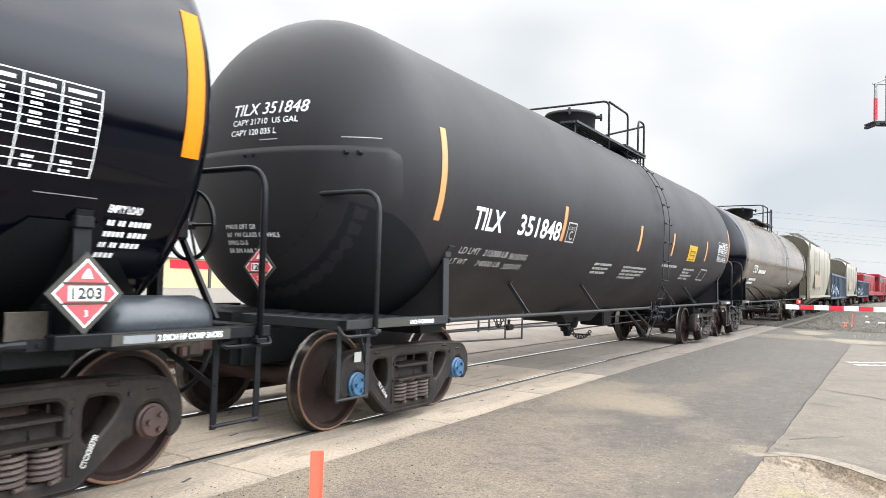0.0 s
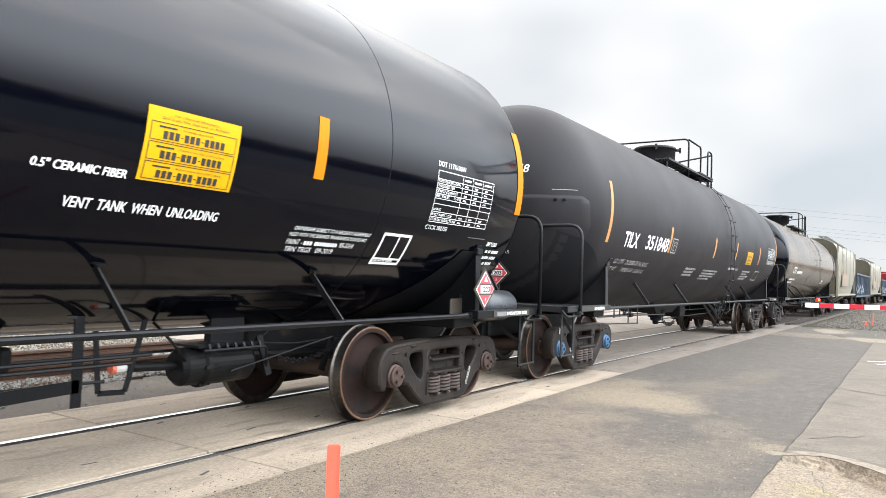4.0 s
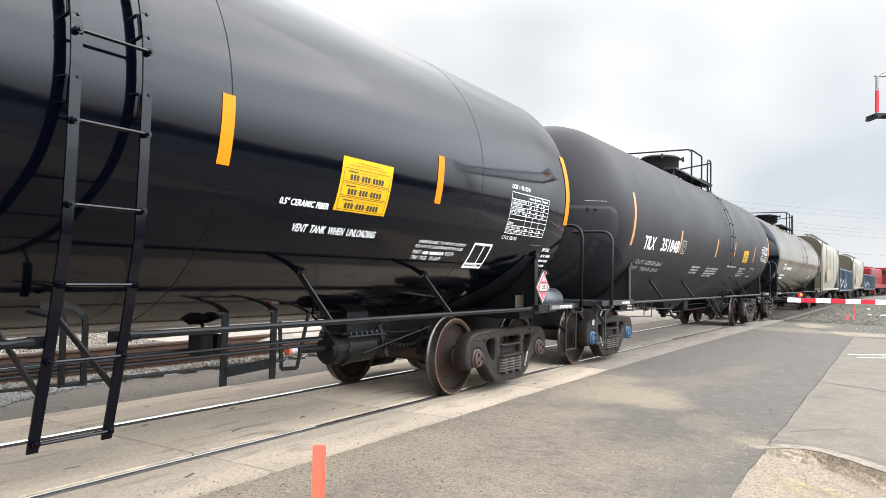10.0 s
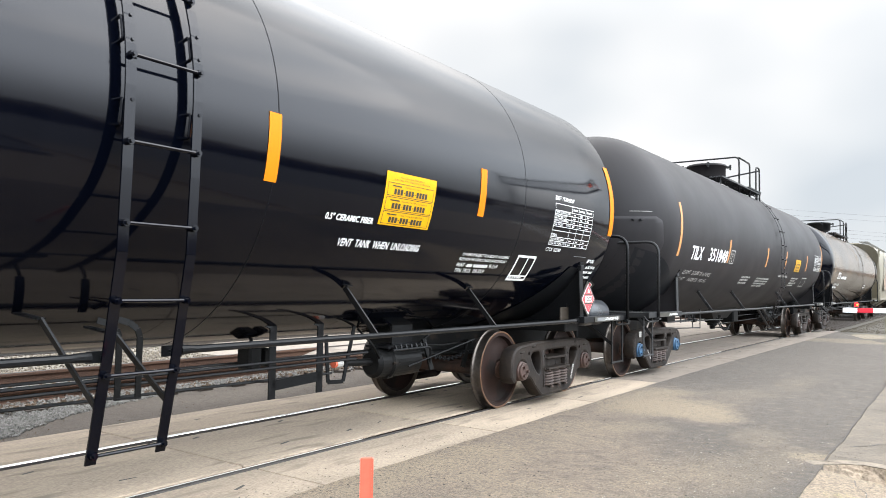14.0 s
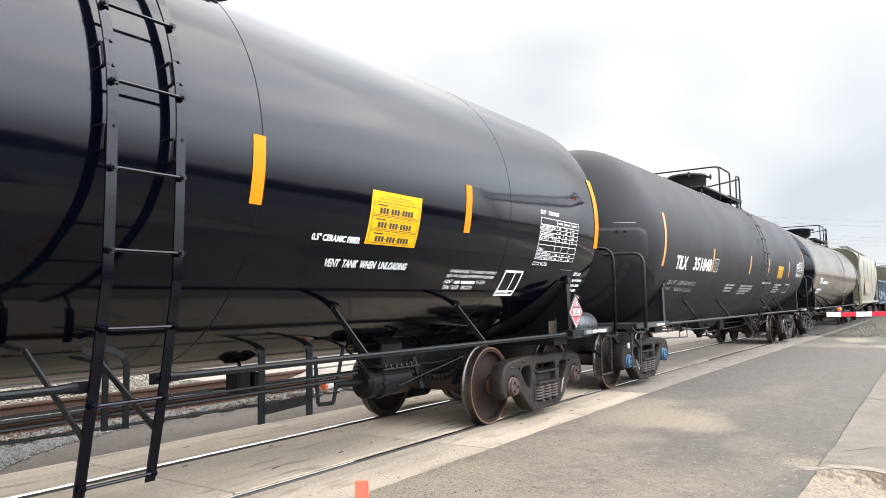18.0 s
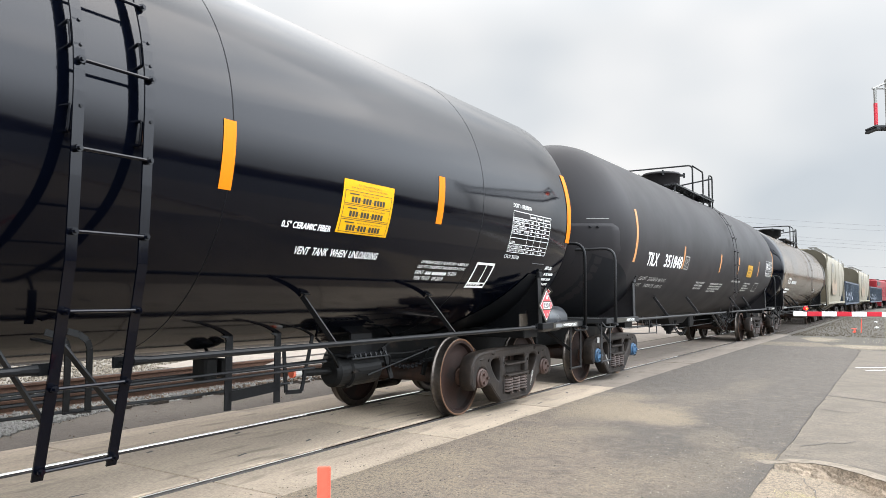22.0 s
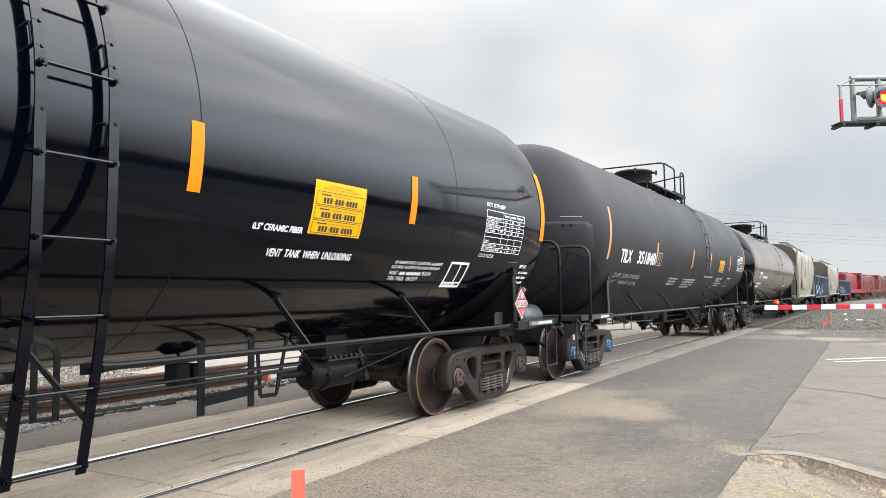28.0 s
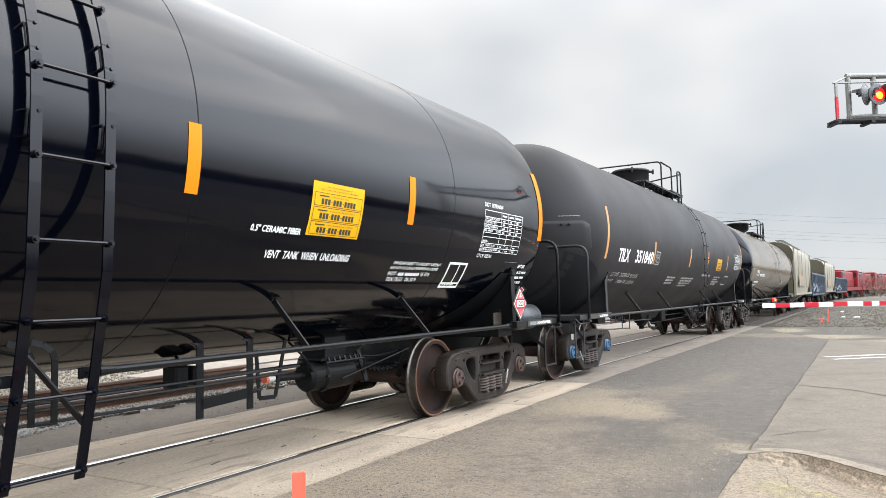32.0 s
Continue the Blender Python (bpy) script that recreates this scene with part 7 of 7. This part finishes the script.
def cantilever():
    """The end of a signal cantilever over the road: railed service basket with flashing lamps; its mast stands farther to the side."""
    sig = holder("signal_cantilever", "galvanised signal cantilever with a railed basket and red flashing lights", "railway signal")
    sig.matrix_world = Matrix.Translation((5.09, 22.95, 0)) @ Matrix.Rotation(math.atan2(0.498, 0.867), 4, "Z")
    z0, z1, y1 = 6.16, 7.24, 0.35
    for z in (z0 + 0.17, z1 + 0.28):
        part("chord", rod(bmesh.new(), (0.50, y1, z), (11.2, y1, z), 0.085, 12), GALVANISED, sig)
    for k in range(15):
        x = 0.55 + k * 0.74
        part("post", rod(bmesh.new(), (x, y1, z0 + 0.1), (x, y1, z1 + 0.30), 0.075, 12), GALVANISED, sig)
    # open basket hung on its near side
    part("end_post", boxes((-0.03, 0.03, -0.03, 0.03, z0 - 0.02, z1)), GALVANISED, sig)
    part("end_tape", boxes((-0.036, 0.036, -0.036, 0.036, z0 + 0.05, z0 + 0.66)), GATE_RED, sig, "red reflective sleeve")
    part("top_rail", rod(bmesh.new(), (-0.08, 0, z1 - 0.01), (9.5, 0, z1 - 0.01), 0.022, 8), GALVANISED, sig)
    part("top_rail", rod(bmesh.new(), (-0.06, 0, z1 - 0.01), (0.52, y1, z1 + 0.26), 0.026, 8), GALVANISED, sig)
    bm = bmesh.new()
    for k in range(6):
        y = -0.06 + k * 0.09
        box(bm, -0.08, 11.0, y - 0.02, y + 0.02, z0 - 0.03, z0 + 0.02)
    for k in range(12):
        box(bm, -0.04 + k * 0.95, 0.06 + k * 0.95, -0.10, 0.50, z0 - 0.10, z0 - 0.03)
    part("walk_grating", bm, WORN_STEEL, sig, "dark grey service grating")
    flasher(sig, 0.84, 0.02, z0 + 0.72, False, -140)
    flasher(sig, 1.12, -0.12, z0 + 0.69, True, 12)
    flasher(sig, 1.62, -0.12, z0 + 0.69, True, 12)
    for x in (0.84, 1.12, 1.62):
        part("lamp_bracket", rod(bmesh.new(), (x, 0.10, z0 + 0.85), (x, 0.35, z0 + 0.85), 0.03, 8), SIGNAL_GREY, sig)
    part("mast", rod(bmesh.new(), (11.1, 0.31, -0.2), (11.1, 0.31, 8.4), 0.16, 18), GALVANISED, sig)
    part("foundation", boxes((10.6, 11.6, -0.2, 0.8, -0.2, 0.08), bevel=0.02), KERB_CONCRETE, sig)


cantilever()


def small_things():
    bm = bmesh.new()
    box(bm, -0.031, 0.031, -0.006, 0.006, -0.12, 0.545, 0.004)
    box(bm, -0.034, -0.026, -0.010, 0.010, -0.12, 0.54)
    box(bm, 0.026, 0.034, -0.010, 0.010, -0.12, 0.54)
    post = tagged(part("marker_post", bm, ORANGE_POST), "flat orange plastic marker post beside the track", "marker post")
    post.matrix_world = pose(2.745, 2.865, 0.0, 0, 0, 44)
    # orange stake and litter on the verge beyond the road
    stake = tagged(part("survey_stake", boxes((-0.018, 0.018, -0.012, 0.012, -0.05, 0.56), bevel=0.004), ORANGE_POST), "slim orange stake in the gravel verge", "stake")
    stake.matrix_world = pose(4.26, 33.2, 0.03, 0, 2, 10)
    bm = boxes((-0.09, 0.06, -0.05, 0.05, -0.05, 0.05), (-0.04, 0.03, -0.03, 0.03, 0.05, 0.16), (-0.17, 0.10, -0.02, 0.02, 0.16, 0.20), bevel=0.01)
    box_ob = tagged(part("marker_box", bm, ORANGE_POST), "low orange plastic marker lying beside the stake", "marker")
    box_ob.matrix_world = pose(4.03, 33.3, 0.04, 0, 0, 25) @ Matrix.Scale(0.75, 4)
    rnd = random.Random(12)
    for k in range(9):
        bm = bmesh.new()
        bmesh.ops.create_icosphere(bm, subdivisions=1, radius=1.0)
        for v in bm.verts:
            v.co = Vector((v.co.x * 0.16, v.co.y * 0.10, v.co.z * 0.05)) * rnd.uniform(0.7, 1.3)
        ob = tagged(part("litter", bm, RUBBISH), "crumpled pale litter on the gravel verge", "litter", "litter on the verge")
        ob.matrix_world = pose(4.4 + rnd.uniform(0, 6), 30 + rnd.uniform(-3, 22), 0.06, rnd.uniform(-20, 20), 0, rnd.uniform(0, 180))


small_things()


def kerb():
    """The worn kerb return between the road slab and the lower pavement."""
    top, face = bmesh.new(), bmesh.new()
    rnd = random.Random(21)
    bent = rounded([(*p, 0) for p in KERB], 0.25, 4)
    pts = []
    for a, b in zip(bent, bent[1:]):
        m = max(1, int((b - a).length / 0.05))
        pts += [a + (b - a) * (k / m) for k in range(m)]
    rows, fr = [], []
    n = len(pts)
    for i, p in enumerate(pts):
        d = (pts[min(i + 1, n - 1)] - pts[max(i - 1, 0)]).normalized()
        s = Vector((d.y, -d.x, 0)) * -1
        h = 0.028 * min(1.0, i / 9) + rnd.uniform(-0.002, 0.002)
        a, b = p + s * 0.085, p - s * (0.045 + rnd.uniform(-0.005, 0.005))
        grow = min(1.0, i / 9)
        depth = (0.075 + 0.018 * math.sin(i * 0.31) + 0.010 * math.sin(i * 1.3)) * grow
        rows.append([top.verts.new((a.x, a.y, -0.15)), top.verts.new((a.x, a.y, h)), top.verts.new((b.x, b.y, h - 0.003)), top.verts.new((b.x, b.y, h - 0.012))])
        line = []
        for k in range(6):
            u = k / 5
            q = b - s * depth * (0.15 * u + 0.85 * u ** 1.5)
            j = 0.007 * grow * (1 if 0 < k < 5 else 0)
            line.append(face.verts.new((q.x + rnd.uniform(-j, j), q.y + rnd.uniform(-j, j), h - 0.010 - (h + 0.10) * u ** 0.85 + rnd.uniform(-j, j))))
        fr.append(line)
    for a, b in zip(rows, rows[1:]):
        for k in range(3):
            top.faces.new((a[k], a[k + 1], b[k + 1], b[k]))
    for a, b in zip(fr, fr[1:]):
        for k in range(5):
            face.faces.new((a[k], a[k + 1], b[k + 1], b[k]))
    for bm in (top, face):
        bmesh.ops.recalc_face_normals(bm, faces=bm.faces)
    k = tagged(part("kerb", top, KERB_CONCRETE), "worn pale kerb with a broken brown face", "kerb", "", "structure")
    part("broken_face", face, KERB_BREAK, k, "crumbling brown concrete face")


kerb()


def marks_and_cracks():
    def ribbon(name, pts, w, z, mat, label, category, seed=1, jag=0.03):
        rnd = random.Random(seed)
        bm = bmesh.new()
        fine = []
        for a, b in zip(pts, pts[1:]):
            m = max(1, int(math.dist(a, b) / 0.12))
            fine += [(a[0] + (b[0] - a[0]) * k / m + rnd.uniform(-jag, jag), a[1] + (b[1] - a[1]) * k / m + rnd.uniform(-jag, jag)) for k in range(m)]
        fine.append(pts[-1])
        rows = []
        for i, p in enumerate(fine):
            q0, q1 = fine[max(i - 1, 0)], fine[min(i + 1, len(fine) - 1)]
            d = Vector((q1[0] - q0[0], q1[1] - q0[1], 0)).normalized()
            s = Vector((-d.y, d.x, 0)) * w / 2 * rnd.uniform(0.5, 1.3)
            c = Vector((*p, z(p[0]) if callable(z) else z))
            rows.append((bm.verts.new(c - s), bm.verts.new(c + s)))
        for a, b in zip(rows, rows[1:]):
            bm.faces.new((a[0], a[1], b[1], b[0]))
        bmesh.ops.recalc_face_normals(bm, faces=bm.faces)
        tagged(part(name, bm, mat), label, category, "", "structure")

    ribbon("slab_crack", [(4.42, 11.8), (5.1, 11.5), (5.6, 10.95), (8, 9.6)], 0.030, 0.0165, CRACK, "dark joint in the old concrete", "crack", 2, 0.015)
    ribbon("slab_crack", [(4.50, 7.66), (4.72, 7.98), (4.85, 8.04), (4.93, 8.20)], 0.013, 0.0165, CRACK, "thin crack in the old concrete", "crack", 3, 0.02)
    ribbon("slab_crack", [(4.40, 7.17), (4.74, 7.10), (5.22, 6.86), (5.60, 6.47), (6.5, 5.79)], 0.008, 0.0165, CRACK, "dark joint behind the kerb", "crack", 4, 0.012)
    ribbon("slab_crack", [(4.45, 13.9), (5.4, 13.7), (7, 13.1)], 0.025, 0.0165, CRACK, "dark joint in the old concrete", "crack", 5, 0.02)
    ribbon("slab_crack", [(4.46, 10.3), (4.75, 10.2), (4.9, 10.25)], 0.016, 0.0165, CRACK, "thin crack in the old concrete", "crack", 6, 0.02)
    ribbon("road_edge", [(pavement_edge(y), y) for y in span(6.9, 24, 0.125)], 0.008, 0.0175, CRACK, "dark ragged joint between asphalt and concrete", "joint", 7, 0.003)
    # worn white stop line: two thin stripes across the slab
    for a, b in (((4.66, 16.72), (9.5, 20.95)), ((4.82, 16.22), (9.7, 20.3))):
        ribbon("stop_line", [a, b], 0.13, 0.0185, ROAD_WHITE, "worn white stripe across the road", "road marking", 8, 0.006)
    for k, pts in enumerate(([(2.3, 14.75), (3.3, 13.0), (4.0, 12.2), (4.40, 11.85)], [(4.12, 7.9), (4.2, 9.1), (4.25, 10.1)], [(1.7, 17.2), (2.6, 16.1), (3.5, 15.2)])):
        ribbon("asphalt_crack", pts, 0.007, 0.004, ASPHALT_CRACK, "faint dark crack in the asphalt", "crack", 50 + k, 0.010)

    def dip(x):
        return -0.006 - 0.085 * min(1.0, max(0.0, (x - 4.3) / 0.7))
    for k, pts in enumerate(([(4.62, 6.55), (4.75, 6.1), (4.95, 5.8), (5.1, 5.5)], [(4.85, 6.3), (5.2, 5.95), (5.6, 5.7)])):
        ribbon("pavement_crack", pts, 0.007, lambda x: dip(x) + 0.006, CRACK, "dark crack in the gravelly concrete", "crack", 40 + k, 0.02)
    rnd = random.Random(31)
    bm = bmesh.new()
    strokes = (((4.62, 5.98), (4.95, 5.98)), ((4.62, 5.98), (4.60, 5.80)), ((4.60, 5.80), (4.85, 5.70)), ((4.95, 5.98), (5.15, 5.90)), ((5.12, 5.76), (5.45, 5.60)), ((4.85, 5.70), (5.0, 5.62)))
    for p, q in strokes:
        for _ in range(int(1500 * math.dist(p, q))):
            u = rnd.random()
            cx, cy, r = p[0] + (q[0] - p[0]) * u + rnd.gauss(0, 0.06), p[1] + (q[1] - p[1]) * u + rnd.gauss(0, 0.05), rnd.uniform(0.0015, 0.004)
            bm.faces.new([bm.verts.new((cx + r * math.cos(k * math.tau / 6), cy + r * math.sin(k * math.tau / 6), dip(cx) + 0.008 + 0.0001 * rnd.random())) for k in range(6)])
    tagged(part("spray_mark", bm, YELLOW_SPRAY), "faded yellow spray paint mark on the concrete", "road marking", "", "stuff")


marks_and_cracks()


def loose_grit():
    rnd = random.Random(17)
    for name, mat, count, size, label in (("pebbles", PEBBLE, 850, 0.0036, "pale pebbles scattered over the asphalt"), ("gravel", BROWN_GRIT, 12000, 0.0036, "fine brown gravel worn out of the asphalt"), ("grit", PEBBLE_DARK, 1500, 0.0042, "dark grit scattered over asphalt and panels")):
        verts, faces = [], []
        for _ in range(count):
            if rnd.random() < 0.55 and mat != PEBBLE_DARK:
                x, y = rnd.gauss(3.7, 0.45), rnd.gauss(6.3, 1.3)
            else:
                x, y = rnd.uniform(1.2, 4.6), 1.5 + abs(rnd.gauss(0, 3.6))
            s = size * (0.5 + 1.9 * rnd.random() ** 3)
            o = len(verts)
            t = rnd.uniform(0, 6)
            c, q = math.cos(t), math.sin(t)
            for px, py, pz in ((1.2, 0, 0), (0, 0.9, 0), (-1, 0.1, 0), (0, -0.9, 0), (0.1, 0, 0.8)):
                verts.append((x + (px * c - py * q) * s, y + (px * q + py * c) * s, 0.001 + pz * s + (0.012 if x > pavement_edge(y) else 0.0)))
            faces += [(o, o + 1, o + 4), (o + 1, o + 2, o + 4), (o + 2, o + 3, o + 4), (o + 3, o, o + 4), (o + 3, o + 2, o + 1, o)]
        me = bpy.data.meshes.new(name)
        me.from_pydata(verts, [], faces)
        me.materials.append(mat)
        tagged(new(name, me), label, "pebbles", "", "stuff")


loose_grit()


# ---- distance ----
def power_line():
    wires = [(-19.2, 134.7, 5.1, 16.3), (-19.2, 134.1, 5.1, 15.3), (-17.8, 126.3, 5.0, 12.9), (-17.6, 124.9, 5.0, 12.2), (-17.2, 123.1, 4.9, 11.4), (-15.5, 113.3, 4.8, 7.9)]
    for x0, y0, x1, z in wires:
        k = (170.0 - y0) / (x1 - x0)
        pts = [(x, y0 + (x - x0) * k, z - 0.5 + 0.5 * ((x + 6) / 13.0) ** 2 * 0.3) for x in span(-60, 50, 7)]
        tagged(part("power_wire", pipe(bmesh.new(), pts, 0.018, 5), WIRE), "thin dark overhead wire", "wire", "overhead wires")
    for x in (-60, 50):
        y = 128 + (x + 18) * 1.6
        pole = tagged(part("utility_pole", rod(bmesh.new(), (0, 0, -0.3), (0, 0, 20.5), 0.22, 12, 0.15), POLE_WOOD), "tall timber utility pole", "pole", "utility poles")
        pole.matrix_world = pose(x, y, 0)
        for z in (19.0, 17.2, 14.0, 12.8):
            part("cross_arm", boxes((-1.6, 1.6, -0.08, 0.08, z - 0.1, z + 0.1)), POLE_WOOD, pole)


power_line()


def background():
    rnd = random.Random(77)
    # low brown brush along the horizon
    verts, faces = [], []
    for _ in range(5200):
        a = radians(rnd.uniform(-85, 40))
        d = rnd.uniform(230, 330)
        c = Vector((d * math.sin(a), d * math.cos(a), rnd.uniform(0, 4.2) * (0.6 + 0.5 * math.sin(a * 37) * math.sin(a * 91))))
        s = rnd.uniform(0.5, 1.5)
        o = len(verts)
        e = Euler((rnd.uniform(0, 6), rnd.uniform(0, 6), rnd.uniform(0, 6))).to_matrix()
        for p in ((1, 0, 0), (-0.5, 0.9, 0), (-0.5, -0.9, 0), (0, 0, 1.2)):
            verts.append(c + e @ Vector(p) * s)
        faces += [(o, o + 1, o + 2), (o, o + 1, o + 3), (o + 1, o + 2, o + 3), (o + 2, o, o + 3)]
    for _ in range(16000):
        a = radians(1.5 + 28 * rnd.random() ** 1.2)
        d = rnd.uniform(120, 170)
        c = Vector((d * math.sin(a), d * math.cos(a), rnd.uniform(0, 1) ** 1.5 * (3.2 + 2.0 * math.sin(a * 53) * math.sin(a * 23 + 1)) * min(1.0, (math.degrees(a) - 1.2) / 2)))
        s = rnd.uniform(0.35, 0.9)
        o = len(verts)
        e = Euler((rnd.uniform(-0.7, 0.7), rnd.uniform(-0.7, 0.7), rnd.uniform(0, 6))).to_matrix()
        for p in ((0.035, 0, 0), (-0.02, 0.03, 0), (-0.02, -0.03, 0), (0, 0, 1.2)):
            verts.append(c + e @ Vector(p) * s)
        faces += [(o, o + 1, o + 2), (o, o + 1, o + 3), (o + 1, o + 2, o + 3), (o + 2, o, o + 3)]
    me = bpy.data.meshes.new("far_brush")
    me.from_pydata(verts, [], faces)
    me.materials.append(BRUSH)
    tagged(new("far_brush", me), "low dry brown brush along the horizon", "brush", "", "stuff")
    # tan shed seen between the cars
    shed = holder("shed", "low tan building across the tracks", "building")
    shed.location = (-62, 49, -0.16)
    part("wall", boxes((-9, 9, -7, 7, 0, 2.9)), TAN_WALL, shed)
    part("roof", boxes((-9.4, 9.4, -7.4, 7.4, 2.9, 3.15), bevel=0.03), ROAD_WHITE, shed)
    part("sign_band", boxes((9.0, 9.06, -4, 3, 1.9, 2.7)), GATE_RED, shed, "red and white band on the wall")
    part("downpipe", boxes((9.0, 9.15, 0.6, 0.9, 0, 2.9)), SIGNAL_BLACK, shed)
    # unseen low hedge behind the viewer, added for the dark band mirrored in the tanks
    verts, faces = [], []
    for _ in range(9000):
        y = rnd.uniform(-40, 42)
        top = 1.5 + 0.5 * max(0.0, min(1.0, (y - 18) / 12)) + 0.25 * math.sin(y * 0.23) + 0.3 * math.sin(y * 0.61 + 1) + 0.2 * math.sin(y * 1.7)
        c = Vector((23.5 + rnd.uniform(-1.2, 1.5) + 0.03 * max(0.0, y - 20), y, rnd.random() ** 0.8 * top))
        s = rnd.uniform(0.15, 0.55)
        o = len(verts)
        e = Euler((rnd.uniform(0, 6), rnd.uniform(0, 6), rnd.uniform(0, 6))).to_matrix()
        for p in ((1, 0, 0), (-0.5, 0.7, 0), (-0.5, -0.7, 0), (0, 0, 1.2)):
            verts.append(c + e @ Vector(p) * s)
        faces += [(o, o + 1, o + 2), (o, o + 1, o + 3), (o + 1, o + 2, o + 3), (o + 2, o, o + 3)]
    me = bpy.data.meshes.new("hedge")
    me.from_pydata(verts, [], faces)
    me.materials.append(BRUSH)
    tagged(new("hedge", me), "unseen low dark hedge, added for the band mirrored in the tanks", "hedge", "", "stuff")


background()


# ---- crossing panels: each slab an object ----
def crossing_panels():
    surface = new("crossing_surface")
    tagged(surface, "worn concrete crossing panels between and beside the rails", "crossing surface", "", "structure")
    rnd = random.Random(41)

    def slab(x0, x1, length):
        bm = bmesh.new()
        box(bm, x0, x1, -length / 2 + 0.006, length / 2 - 0.006, -0.12, 0.0, 0.008)
        return bm
    length = 2.44
    for k in range(-5, 13):
        y = 0.15 + k * length
        m = Matrix.Translation((drift(y), y, 0)) @ Matrix.Rotation(-math.atan2(drift(y + 0.5) - drift(y - 0.5), 1.0), 4, "Z")
        for i, (x0, x1) in enumerate(((-0.645, 0.645), (0.800, 1.555), (-1.66, -0.800))):
            # the farther panels take a darker concrete
            me = mesh_of(f"panel_{i}_{k > 4}", lambda: slab(x0, x1, length), DARKER_PANEL if k > 4 else CONCRETE_PANEL, False)
            p = shared("panel", me, surface, m @ pose(0, 0, rnd.uniform(-0.005, -0.001), rnd.uniform(-0.05, 0.05), rnd.uniform(-0.08, 0.08), 0))

            rects = []
            for xx in ((-0.45, 0.38) if i == 0 else (x0 + 0.36,)):
                for yy in (-0.95, -0.35, 0.25, 0.85):
                    if rnd.random() < 0.55:
                        u, v = xx + rnd.uniform(-0.1, 0.1), yy + rnd.uniform(-0.2, 0.2)
                        w, h, t = rnd.uniform(0.012, 0.022), rnd.uniform(0.03, 0.08), rnd.uniform(-0.5, 0.1)
                        rects.append(tuple((u + w * a * (0.6 + 0.4 * rnd.random()) + t * h * b, v + h * b * (0.7 + 0.3 * rnd.random())) for a, b in ((-1, -1), (1, -1), (1, 1), (-1, 1))))
            for r in rects:
                bm = flat_boxes(r)
                for vert in bm.verts:
                    vert.co.z = 0.002
                part("lifting_slot", bm, PANEL_SLOT, p)


crossing_panels()


# ---- movement ----
def motions():
    """The train backs away, slowing evenly, and stands from 9 s on; its wheels roll with it."""
    times = span(0, 9, 0.25)
    for car, middle, reach in TRAIN:
        rows = [(t, on_line(middle - reach - short_of(t), middle + reach - short_of(t))) for t in times]
        walk(car, rows + [(32.0, rows[-1][1])])
        for ob in car.children:
            if ob.name.startswith("wheelset"):
                y = ob.matrix_basis.translation.y
                spin = [(t, pose(0, y, 0.457, math.degrees(short_of(t) / 0.457), 0, 0)) for t in times]
                walk(ob, spin + [(32.0, spin[-1][1])])


motions()
